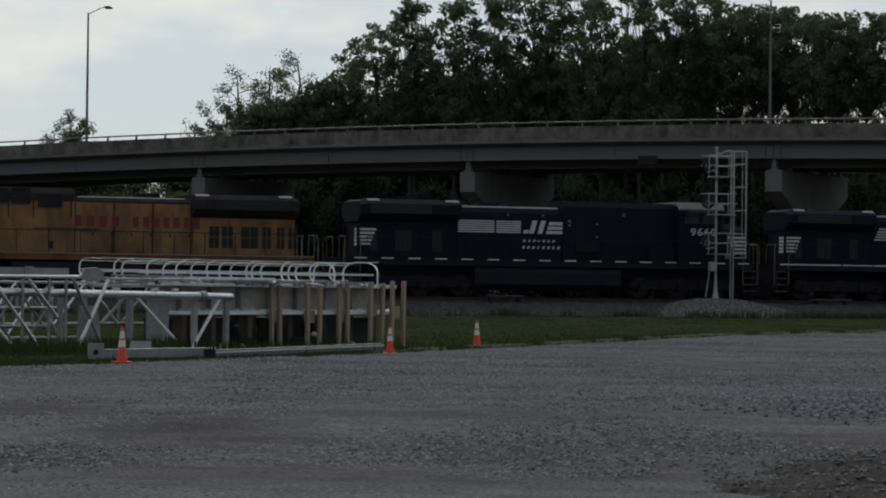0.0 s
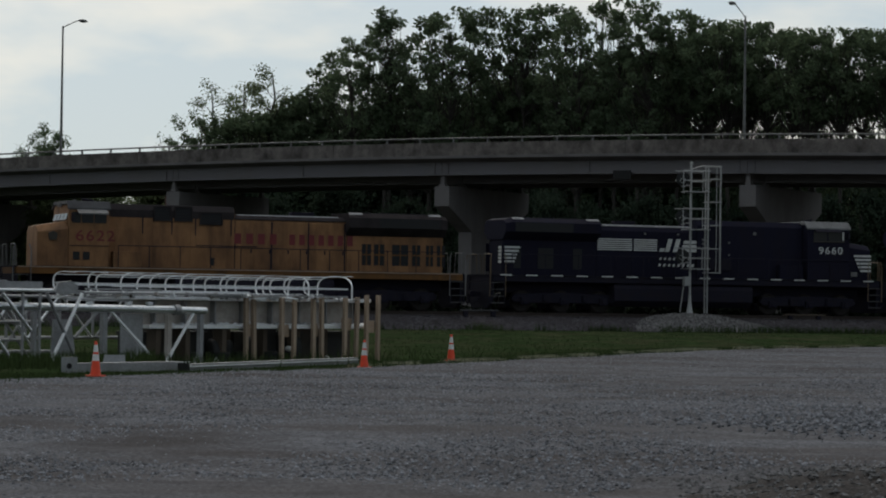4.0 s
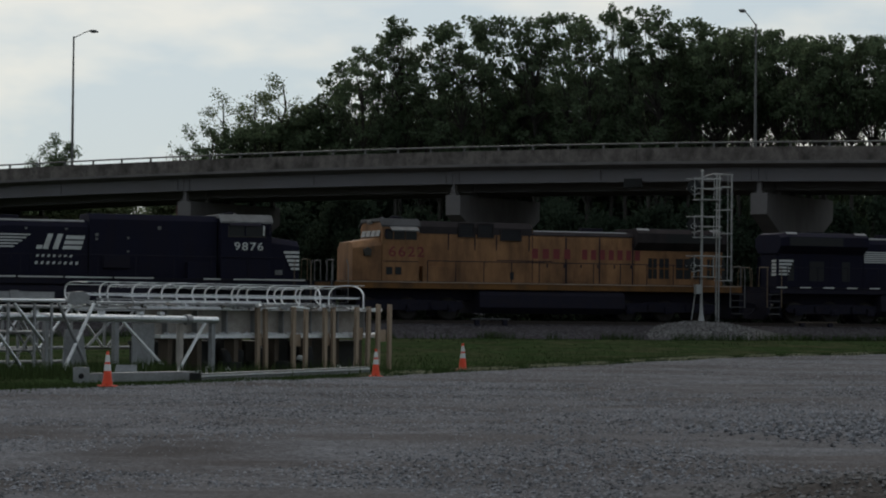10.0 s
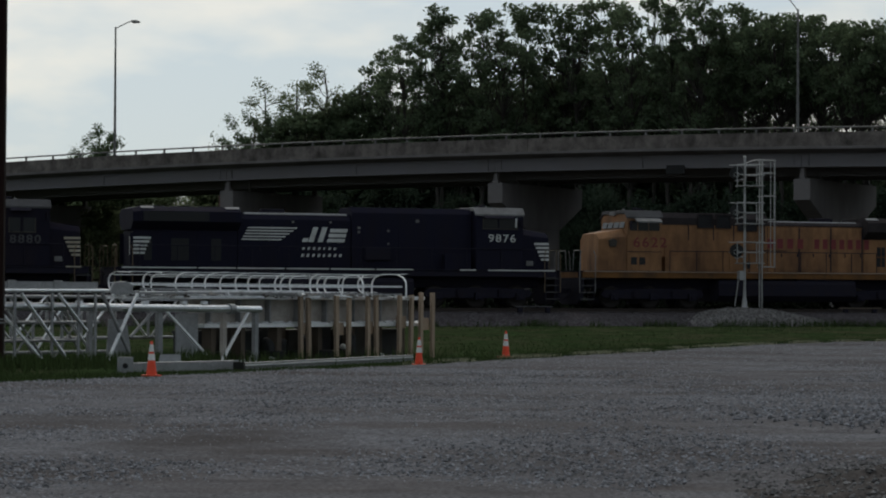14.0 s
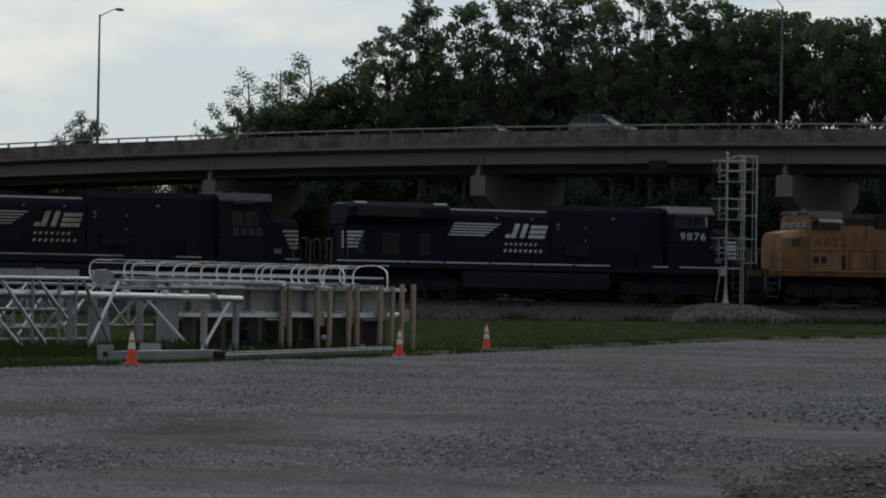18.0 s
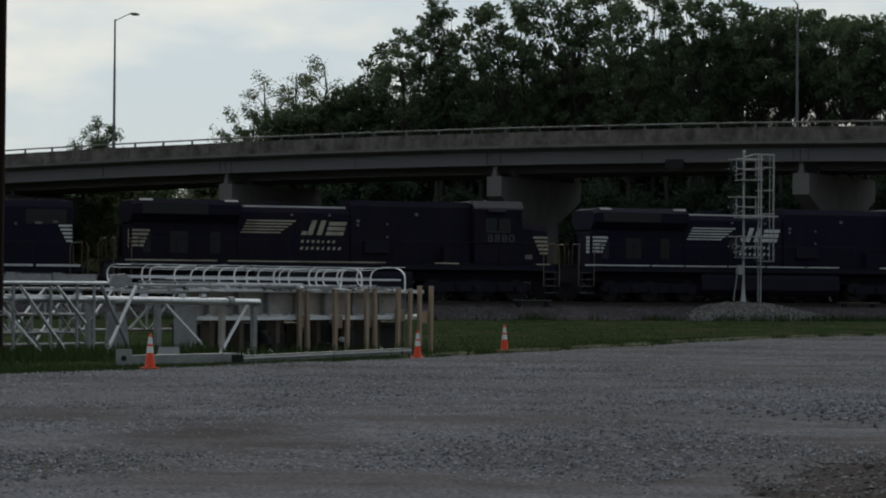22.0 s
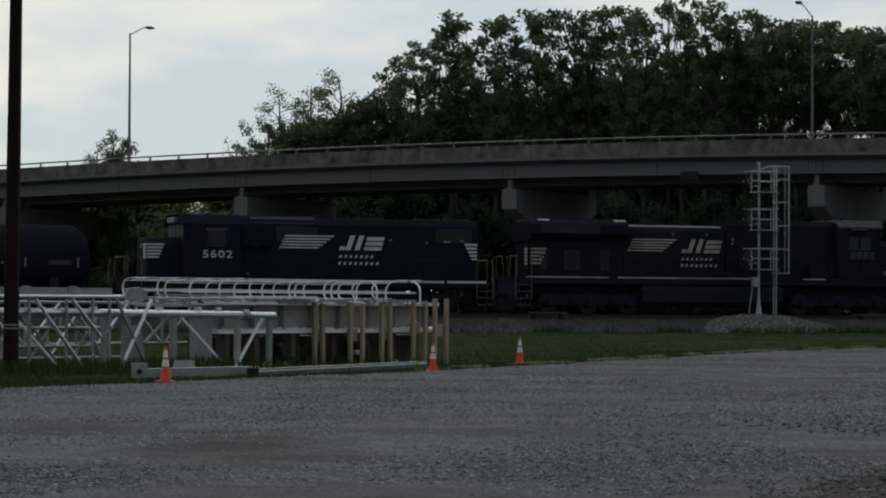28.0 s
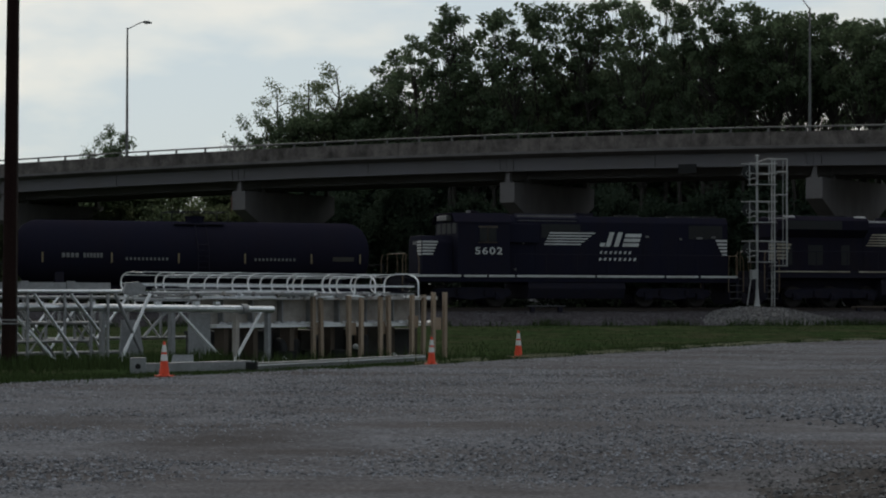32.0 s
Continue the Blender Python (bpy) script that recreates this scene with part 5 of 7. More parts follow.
def tank_car(centre):
    car = thing("tank_car", "long black railway tank car with yellow marker tape", "tank car", group="tank cars of the train")
    LOCOS.append((car, centre))
    r, zc = 1.46, 2.42
    n, v = 40, []
    prof = [(-8.15, 0.12), (-8.12, 0.55), (-8.0, 0.95), (-7.8, 1.22), (-7.5, 1.40), (-7.2, r), (7.2, r), (7.5, 1.40), (7.8, 1.22), (8.0, 0.95), (8.12, 0.55), (8.15, 0.12)]
    barrel = Shape()
    v = [(x, q * math.cos(2 * math.pi * i / n), zc + q * math.sin(2 * math.pi * i / n)) for x, q in prof for i in range(n)]
    f = [(k * n + i, k * n + (i + 1) % n, (k + 1) * n + (i + 1) % n, (k + 1) * n + i) for k in range(len(prof) - 1) for i in range(n)]
    barrel.add(v, f, True).add(v[:n], [tuple(range(n))]).add(v[-n:], [tuple(range(n))])
    part("barrel", barrel, M_TANK, car)
    for x in (-5.2, -2.6, 0.0, 2.6, 5.2):
        part("weld_band", Shape().add([(x + d, (r + 0.006) * math.cos(2 * math.pi * i / n), zc + (r + 0.006) * math.sin(2 * math.pi * i / n)) for d in (-0.03, 0.03) for i in range(n)], [(i, (i + 1) % n, n + (i + 1) % n, n + i) for i in range(n)], True), M_TANK, car)
    part("manway", Shape().rod((0, 0, 3.84), (0, 0, 4.06), 0.42, n=20).rod((0, 0, 4.06), (0, 0, 4.12), 0.46, n=20), M_TANK, car)
    plat = Shape().box(-1.15, 1.15, -0.9, 0.9, 3.72, 3.76)
    part("top_platform", plat, M_UNDER, car)
    rail = Shape()
    for x in (-1.3, 1.3):
        for y in (-0.95, 0.95):
            rail.rod((x, y, 3.76), (x, y, 4.3), 0.02, n=6)
    rail.path([(-1.3, -0.95, 4.3), (1.3, -0.95, 4.3), (1.3, 0.95, 4.3), (-1.3, 0.95, 4.3), (-1.3, -0.95, 4.3)], 0.02)
    part("platform_railing", rail, M_UNDER, car)
    lad = Shape()
    for x in (-0.25, 0.25):
        lad.path([(x, -1.62, 1.0), (x, -1.62, 2.6), (x, -1.0, 3.76)], 0.022)
    for i in range(8):
        lad.rod((-0.25, -1.62, 1.05 + 0.25 * i), (0.25, -1.62, 1.05 + 0.25 * i), 0.016, n=5)
    part("ladder", lad, M_UNDER, car)
    part("centre_sill", Shape().box(-8.6, 8.6, -0.3, 0.3, 0.8, 1.02), M_UNDER, car)
    for x in (-6.4, 6.4):
        bogie(car, x, 2, 0.46, 1.73)
        part("bolster", Shape().along_x([(-1.3, 1.02), (1.3, 1.02), (1.15, 1.7), (0.6, 1.25), (-0.6, 1.25), (-1.15, 1.7)], x - 0.2, x + 0.2), M_UNDER, car)
    for d in (-1, 1):
        coupler(car, d * 9.05, d)
        e = Shape().path([(d * 8.55, -1.4, 1.0), (d * 8.55, -1.4, 1.95), (d * 8.55, 1.4, 1.95), (d * 8.55, 1.4, 1.0)], 0.022)
        e.box(d * 8.6 - 0.02, d * 8.6 + 0.02, -1.5, 1.5, 0.86, 1.02)
        part("end_sill", e, M_UNDER, car)
    for x in (-7.2, -4.13, -1.1, 1.96, 5.08, 7.4):
        part("marker_tape", Shape().along_x([(-1.465, 1.98), (-1.478, 2.02), (-1.478, 2.42), (-1.465, 2.42)], x - 0.035, x + 0.035), M_AMBER, car)
    y = -1.472
    word_bars("marking_bar", 4, -6.35, -5.55, 2.2, 2.4, y, M_PALE, car)
    word_bars("marking_bar", 6, -5.4, -4.5, 2.2, 2.4, y, M_PALE, car)
    for x0 in (-3.5, 2.4):
        word_bars("marking_bar", 11, x0, x0 + 2.0, 2.1, 2.22, y, M_PALE, car, gap=0.5)
    part("placard", Shape().box(6.1, 7.1, -1.45, -1.42, 2.1, 2.45), M_GRATE, car)
    part("bottom_outlet", Shape().rod((0, 0, 0.55), (0, 0, 1.0), 0.2, n=12), M_UNDER, car)
    return car


LOCOS = []
ge_diesel("black six-axle diesel locomotive with white striped nose", 1, 52.4, M_BLACK, M_BLACK, M_WHITE, M_WHITE, "black")
ge_diesel("black six-axle diesel locomotive with blocky white emblem and dashed sill", 1, 30.05, M_BLACK, M_PALE, M_WHITE, M_WHITE, "black_early", "9660")
ge_diesel("yellow and grey six-axle diesel locomotive with red markings", -1, 7.4, M_YELLOW, M_PALE, M_RED, M_WHITE, "yellow", "6622")
ge_diesel("glossy black six-axle diesel locomotive with white slanted emblem", 1, -15.0, M_BLACK, M_PALE, M_WHITE, M_WHITE, "black", "9876")
ge_diesel("faded black six-axle diesel locomotive with yellowed markings", 1, -37.4, M_BLACK_OLD, M_DUST, M_WHITE_OLD, M_WHITE_OLD, "old", "8880")
gp_diesel("black four-axle diesel locomotive with a low nose", -1, -58.0, "5602")
tank_car(-76.2)
tank_car(-94.4)


# ---- the stack of galvanised sign trusses at the lot's edge ----
STACK = Matrix.Translation((-0.7, 71.0, 0)) @ pose(0, 0, 0, 0, 0, math.degrees(math.atan2(0.750, 0.661)))  # x along it, away; y away from the lot

upper = thing("truss_section", "galvanised steel truss section lying on its side", "steel truss", STACK @ pose(-0.93, -0.75, -0.05), "stacked sign trusses")
part("top_chord", Shape().rod((-21, -0.35, 1.80), (-12.0, -0.35, 1.82), 0.045, n=12), M_GALV, upper)
part("top_angle", Shape().box(-21, -12.3, -0.28, -0.22, 1.86, 2.03).box(-21, -12.3, -0.28, 0.05, 1.83, 1.86), M_GALVDULL, upper)
for x in (-20.1, -18.9, -17.6, -16.3, -14.95, -13.55):
    part("gusset", Shape().box(x - 0.13, x + 0.13, -0.30, -0.283, 1.80, 2.06), M_GALVDULL, upper, bevel=0.004)
part("back_chord", Shape().rod((-21, 0.75, 0.60), (-12.0, 0.75, 0.60), 0.04, n=10), M_GALVDULL, upper)
part("back_chord", Shape().rod((-21, 0.75, 1.06), (-11.4, 0.75, 1.04), 0.045, n=10), M_GALVDULL, upper)
for x in (-20.4, -19.2, -18.1, -17.0, -16.0, -14.9, -13.78, -12.97, -12.44):
    part("vertical", Shape().beam((x, -0.35, 1.76), (x, -0.35, -0.12), 0.055, 0.055), M_GALVDULL, upper)
for i, (a, za, b, zb, m) in enumerate(((-20.9, 1.74, -19.4, 0.05, M_GALV), (-19.4, 1.74, -18.0, 0.05, M_GALV), (-17.7, 1.74, -16.2, 0.05, M_GALV), (-16.3, 1.74, -15.3, 0.6, M_GALV), (-14.73, 1.74, -13.22, 0.03, M_GALV), (-13.62, 1.74, -12.75, 0.85, M_GALV), (-12.25, 1.76, -11.25, 0.05, M_GALVDULL), (-11.12, 1.76, -12.13, 0.03, M_ALU))):
    b, zb = (b, zb) if zb > 0.3 else (b + (b - a) * 0.1, zb - 0.17)
    part("diagonal", Shape().rod((a, -0.38, za), (b, -0.40, zb), 0.044, n=8), m, upper)
for i in range(7):
    x = -20.6 + 1.28 * i
    part("back_diagonal", Shape().rod((x, 0.75, 1.4), (x + 1.15, 0.78, 0.12), 0.03, n=8), M_GALVDULL, upper)
    part("back_diagonal", Shape().rod((x + 1.05, 0.72, 1.38), (x + 0.1, 0.74, 0.16), 0.026, n=8), M_GALVDULL, upper)
part("end_flange", Shape().along_y([(-12.05, 1.78), (-11.75, 1.70), (-11.35, 1.78), (-11.3, 1.95), (-11.55, 2.06), (-11.95, 2.03)], -0.45, -0.38), M_GALVDULL, upper, bevel=0.01)
part("end_plate", Shape().along_y([(-11.95, -0.14), (-11.05, -0.14), (-11.3, 1.12), (-11.85, 1.12)], -0.18, -0.14), M_GALVDULL, upper)

lower = thing("truss_section", "galvanised truss section with a thick round chord", "steel truss", STACK @ pose(-1.05, 0, 0), "stacked sign trusses")
part("chord", Shape().rod((-21, -0.95, 1.46), (-7.75, -0.95, 1.325), 0.095, n=16), M_GALV, lower)
part("collar", Shape().rod((-7.76, -0.95, 1.325), (-7.58, -0.95, 1.323), 0.135, n=16), M_GALVDULL, lower)
part("chord_end", Shape().rod((-7.57, -0.95, 1.325), (-6.62, -0.95, 1.312), 0.085, n=16), M_GALV, lower)
for x in (-14.3, -12.7, -10.6, -9.3, -8.6):
    part("bolt_plate", Shape().box(x - 0.08, x + 0.08, -1.0, -0.9, 1.44, 1.52), M_GALV, lower)
for a, za, b, zb in ((-9.88, 1.25, -8.42, 0.10), (-7.07, 1.24, -7.94, 0.10), (-10.35, 1.25, -11.1, 0.62), (-15.2, 1.35, -13.9, 0.2), (-17.4, 1.35, -16.2, 0.2)):
    b, zb = (b, zb) if zb > 0.3 else (b + (b - a) * 0.08, zb - 0.12)
    part("brace", Shape().beam((a, -0.97, za), (b, -0.97, zb), 0.07, 0.05), M_GALVDULL if a == -10.35 else M_ALU, lower)
for x, w, z1, m in ((-6.72, 0.12, 1.25, M_GALVDULL), (-7.85, 0.13, 1.22, M_WEB), (-10.05, 0.14, 1.26, M_GALVDULL), (-12.3, 0.1, 1.3, M_GALVDULL)):
    part("post", Shape().box(x - w / 2, x + w / 2, -0.93, -0.8, -0.18, z1), m, lower)
part("side_panel", Shape().box(-9.25, -8.5, -0.62, -0.58, -0.1, 1.22), M_GALVDULL, lower, bevel=0.005)
part("foot_plate", Shape().box(-9.6, -8.7, -1.15, -0.75, -0.05, 0.0), M_GALV, lower)
part("top_strip", Shape().box(-21, -7.8, -1.05, -0.99, 1.36, 1.375), M_GALVDULL, lower)
part("foot_plate", Shape().box(-7.6, -6.9, -1.15, -0.75, -0.06, 0.0), M_GALV, lower)



def back_truss(x0, x1, y, z0, z1, pitch, label):
    """A plain lattice girder further back in the stack."""
    t = thing("truss_section", label, "steel truss", STACK @ pose(0.84 * y, 0, 0), "stacked sign trusses")
    for z in (z0, z1):
        part("chord", Shape().rod((x0, y, z), (x1, y, z), 0.045, n=10), M_GALVDULL, t)
    n = int((x1 - x0) / pitch)
    for i in range(n):
        x = x0 + pitch * (i + 0.1)
        a, b = (z0, z1) if i % 2 else (z1, z0)
        part("diagonal", Shape().rod((x, y - 0.04, a), (x + pitch * 0.9, y - 0.04, b), 0.032, n=8), M_GALV if i % 3 else M_GALVDULL, t)
        part("vertical", Shape().beam((x, y + 0.05, z0), (x, y + 0.05, z1), 0.06, 0.05), M_GALVDULL, t)
    return t


back_truss(-21, -11.8, 1.5, 0.22, 1.32, 0.93, "galvanised lattice truss lying behind another one")
back_truss(-21, -6.2, 2.4, 0.55, 1.62, 1.15, "galvanised lattice truss at the back of the stack")
for i, (x, y, w, h) in enumerate(((-17.2, 1.9, 1.1, 0.5), (-14.4, 1.9, 0.8, 0.6))):
    cr = part("steel_crate", Shape().box(-w / 2, w / 2, -0.25, 0.25, 0, h).box(-w / 2 - 0.03, w / 2 + 0.03, -0.28, 0.28, h - 0.06, h), M_WEB, None, bevel=0.012, at=STACK @ pose(x, y, 0, 0, 0, random.uniform(-4, 4)))
    tagged(cr, "dull grey steel crate among stacked trusses", "crate", "crates behind the trusses")

beam = thing("box_beam", "long galvanised box beam with flanges, stacked on timber", "steel beam", STACK @ pose(0.1, 0, 0), "stacked sign trusses")
part("web", Shape().box(-9.2, -1.15, 0.25, 0.31, 0.93, 1.56), M_WEB, beam)
part("top_flange", Shape().box(-9.4, -0.35, -0.02, 0.5, 1.565, 1.665), M_GALV, beam, bevel=0.008)
part("bottom_flange", Shape().box(-8.9, -0.55, -0.04, 0.5, 0.83, 0.925), M_ALU, beam, bevel=0.008)
for i in range(8):
    part("stiffener", Shape().box(-8.6 + 1.08 * i, -8.56 + 1.08 * i, 0.06, 0.248, 0.93, 1.56), M_GALVDULL, beam)
for i in range(11):
    part("bolt", Shape().rod((-8.9 + 0.8 * i, -0.03, 1.615), (-8.9 + 0.8 * i, -0.05, 1.615), 0.022, n=6), M_GRILLE, beam)
ties = thing("angle_bars", "bundle of loose galvanised angle bars on the stack", "steel bars", STACK)
for x0, x1, y, z in ((-12.2, -6.4, -0.2, 1.60), (-11.9, -5.4, -0.35, 1.72), (-11.6, -6.8, 0.0, 1.66), (-10.8, -4.9, 0.15, 1.75), (-12.0, -9.7, -0.45, 1.55), (-10.2, -7.0, -0.5, 1.63), (-9.4, -5.2, -0.1, 1.80), (-8.2, -3.6, 0.25, 1.70), (-11.2, -8.6, -0.3, 1.83), (-7.4, -4.2, -0.25, 1.69)):
    part("bar", Shape().beam((x0, y, z), (x1, y + 0.06, z + random.uniform(-0.02, 0.02)), 0.09, 0.05), random.choice((M_ALU, M_GALV, M_GALVDULL)), ties)


def hoop_points(r, tall, closed=False):
    """A hoop on its side: it bulges away from the lot, its open ends towards it."""
    mid = -0.15 * r
    arc = [math.pi * (0.5 - j / 16) for j in range(17)]
    pts = [(0, -r, tall)] + [(0, mid + (r - mid) * math.cos(a) ** 0.8, tall / 2 * (1 + (1 if a > 0 else -1) * abs(math.sin(a)) ** 0.85)) for a in arc] + [(0, -r, 0)]
    if closed:
        turn = [math.pi * j / 20 for j in range(21)]
        pts = [(0, r, -0.08)] + [(0, r * (1 if a < math.pi / 2 else -1) * abs(math.cos(a)) ** 0.75, tall * (0.45 + 0.55 * math.sin(a) ** 0.9)) for a in turn] + [(0, -r, -0.08)]
    return pts


def flat_hoop(pts, w, t):
    """One swept flat bar of width w along x and thickness t."""
    pts = [Vector(p) for p in pts]
    v, n = [], len(pts)
    for i, p in enumerate(pts):
        d = (pts[min(i + 1, n - 1)] - pts[max(i - 1, 0)]).normalized()
        u = Vector((1, 0, 0)).cross(d)
        v += [p + Vector((a * w / 2, 0, 0)) + u * b * t / 2 for a, b in ((-1, -1), (1, -1), (1, 1), (-1, 1))]
    f = [(4 * i + k, 4 * i + (k + 1) % 4, 4 * i + 4 + (k + 1) % 4, 4 * i + 4 + k) for i in range(n - 1) for k in range(4)]
    return Shape().add(v, f + [(3, 2, 1, 0), (4 * n - 4, 4 * n - 3, 4 * n - 2, 4 * n - 1)])


def ladder_cage(at, y, r, z0, tall, flare, label):
    """A ladder cage lying on its side; at: where its hoops sit; the last hoop is the flared foot."""
    x0, x1 = at[0], at[-1]
    cage = thing("ladder_cage", label, "ladder cage", STACK @ pose(0.8 * y, 0, 0), "stacked ladder cages")
    me = flat_hoop(hoop_points(r, tall), 0.042, 0.018).mesh("hoop", M_BRIGHT)
    for x in at[:-1]:
        part("hoop", me, None, cage, at=pose(x, y, z0, random.uniform(-3, 3), random.uniform(-5, 5), random.uniform(-9, 9)))
    wide = flat_hoop(hoop_points(flare, tall + 0.03, True), 0.048, 0.02)
    part("hoop", wide, M_BRIGHT, cage, "flared end hoop", at=pose(x1, y, z0))
    pts, ends = hoop_points(r, tall), hoop_points(flare, tall + 0.03)
    for k in (0, 5, 9, 13):
        _, by, bz = pts[k]
        _, ey, ez = ends[k]
        part("cage_bar", Shape().beam((x0 - 0.04, y + by, z0 + bz), (at[-2], y + by, z0 + bz), 0.034, 0.016).beam((at[-2], y + by, z0 + bz), (x1 + 0.03, y + ey, z0 + ez), 0.034, 0.016), M_BRIGHT, cage)
    for z, m in ((0.02, M_GALVDULL), (tall * 0.42, M_GALV)):
        part("ladder_rail", Shape().beam((x0 - 0.05, y - r, z0 + z), (x1 + 0.1, y - r, z0 + z), 0.03, 0.05), m, cage)
    return cage


ladder_cage((-11.64, -10.54, -9.42, -8.32, -7.24, -5.79, -4.54, -3.34, -2.52, -1.72), 0.10, 0.40, 1.70, 0.56, 0.66, "bright metal ladder safety cage lying on stacked beams")
ladder_cage((-10.25, -8.73, -7.74, -6.72, -6.24, -5.46, -5.14, -4.13, -3.80, -2.99), 0.92, 0.36, 1.70, 0.52, 0.40, "bright metal ladder safety cage behind another on beams")

# timber cradles that hold the stack
for i, (a, b, h0, h1, z) in enumerate(((-5.24, -4.93, 1.70, 1.62, 0.62), (-3.92, -3.45, 1.68, 1.70, 0.60), (-2.62, -2.28, 1.70, 1.70, 0.62), (-1.40, -0.93, 1.74, 1.71, 0.78), (-0.45, 0.03, 1.78, 1.78, 0.72))):
    fr = thing("timber_cradle", "pale rough timber cradle frame beside stacked steel", "timber frame", STACK @ pose(-0.2, 0, 0), "timber cradles")
    for x, h in ((a, h0), (b, h1)):
        part("post", Shape().box(-0.056, 0.056, -0.05, 0.05, -0.2, h), M_WOOD, fr, bevel=0.006, at=pose(x, -0.22 - 0.05 * (i % 2), 0, random.uniform(-0.8, 0.8), random.uniform(-1.2, 1.2), 0))
    part("cross_board", Shape().box(a + 0.05, b - 0.05, -0.14, -0.09, z, z + 0.34), M_WOOD, fr, bevel=0.004)
    part("back_post", Shape().box(a + 0.1, a + 0.25, 0.62, 0.72, -0.2, h0 - 0.1), M_PLANK, fr, "dark weathered back post", bevel=0.006)
for i, (x, y, h) in enumerate(((-6.0, 0.15, 0.82), (-7.3, 0.2, 0.82), (-8.4, 0.15, 0.82), (-4.3, 0.3, 0.82), (-3.0, 0.3, 0.82))):
    blk = part("timber_block", Shape().box(-0.08, 0.08, -0.12, 0.25, -0.2, h), M_PLANK, None, bevel=0.008, at=STACK @ pose(x, y, 0))
    tagged(blk, "upright timber block under a steel beam", "timber block", "timber blocks")
for i in range(9):
    x = -8.3 + 0.92 * i
    crate = part("plastic_crate", Shape().box(-0.42, 0.42, -0.3, 0.3, 0.0, 0.88 + 0.12 * (i % 2)).box(-0.45, 0.45, -0.33, 0.33, 0.80 + 0.12 * (i % 2), 0.9 + 0.12 * (i % 2)), M_GRATE if i % 3 == 1 else M_TYRE, None, bevel=0.02, at=STACK @ pose(x, 0.95 + 0.1 * (i % 2), -0.15, 0, 0, random.uniform(-6, 6)))
    tagged(crate, "black plastic crate stored under the beams", "crate", "crates under the stack")
for i in range(6):
    r = 0.2 + 0.05 * (i % 3)
    coil = part("coiled_hose", Shape().turned([(r * 0.5, 0.0), (r, 0.0), (r * 1.06, 0.06), (r, 0.12), (r * 1.06, 0.18), (r, 0.24), (r * 1.06, 0.30), (r, 0.36), (r * 0.5, 0.36)], 16), M_DARKHOLE, None, at=STACK @ pose(-7.9 + 0.95 * i, 0.25 + 0.1 * (i % 2), -0.16))
    tagged(coil, "dark coil of hose stored under the beams", "coiled hose", "coils under the stack")
for i, (x, y) in enumerate(((-3.62, -0.02), (-1.95, 0.1), (-7.0, 0.05), (-6.2, 0.1))):
    rag = part("plastic_bag", Shape().turned([(0.06, 0.0), (0.1, 0.03), (0.09, 0.09), (0.04, 0.14)], 9), M_WHITE, None, at=STACK @ pose(x, y, 0.22 if i < 1 else -0.06, 12, 8, i * 50))
    tagged(rag, "crumpled white plastic bag under the stack", "plastic bag", "litter under the stack")

M_WRAP = material("milky_plastic_film", (0.84, 0.85, 0.86), 0.3, 0, 8.0, 0.1, bump=0.1, spec=0.9, through_light=0.25)
clips = thing("steel_brackets", "loose steel brackets and clamp plates strewn on beams", "steel brackets", STACK)
rc = random.Random(23)
for i in range(64):
    x, y = -12.1 + 11.0 * rc.random() ** 1.2, rc.uniform(-0.52, 0.0)
    w, h, z = rc.uniform(0.07, 0.34), rc.uniform(0.03, 0.11), 1.60 + 0.12 * rc.random()
    b = Shape().box(-w / 2, w / 2, -0.05, 0.05, 0, h * 0.35).box(-w / 2, -w / 2 + 0.03, -0.05, 0.05, h * 0.35, h)
    part("bracket", b, rc.choice((M_GALV, M_GALVDULL, M_BRIGHT, M_GRATE, M_WEB)), clips, at=pose(x, y, z, rc.uniform(-12, 12), rc.uniform(-10, 10), rc.uniform(-40, 40)))
for x, y, turn, r in ((-2.95, 0.32, -36, 0.40), (-6.05, 0.45, -20, 0.36), (-5.35, 0.55, -50, 0.34), (-4.55, 0.5, -30, 0.38), (-7.1, 0.6, 10, 0.33)):
    ring = [(r * 0.55, -0.09), (r * 0.9, -0.1), (r, -0.06), (r, 0.06), (r * 0.9, 0.1), (r * 0.55, 0.09), (r * 0.5, 0.0)]
    me = Shape().turned(ring, 20).mesh("tyre", M_TYRE)
    me.transform(Matrix.Rotation(math.pi / 2, 4, "Y"))
    tagged(part("tyre", me, None, None, at=STACK @ pose(x, y, r - 0.17, 0, 0, turn)), "worn black tyre standing under the beams", "tyre", "tyres under the stack")
wrap = thing("plastic_wrap", "torn shreds of white plastic wrap on a beam", "plastic wrap", STACK @ pose(0.1, 0, 0))
rw = random.Random(17)
for i in range(120):
    x, w, h = -8.7 + 8.0 * rw.random(), rw.uniform(0.08, 0.42), rw.uniform(0.02, 0.09)
    y, z = rw.uniform(-0.07, 0.04), 0.905 if i % 6 else 1.665
    n = 5
    v = [(x + w * k / n, y + 0.11 * d + rw.uniform(-0.02, 0.02), z + d * h * rw.uniform(0.4, 1.2)) for d in (0, 1) for k in range(n + 1)]
    v += [(a, b + 0.05, c) for a, b, c in v]
    f = [(k, k + 1, n + 2 + k, n + 1 + k) for k in range(n)] + [(k + 2 * n + 2, k + 2 * n + 3, 3 * n + 4 + k, 3 * n + 3 + k) for k in range(n)] + [(n + 1 + k, n + 2 + k, 3 * n + 4 + k, 3 * n + 3 + k) for k in range(n)]
    part("shred", Shape().add(v, f), M_WRAP, wrap)

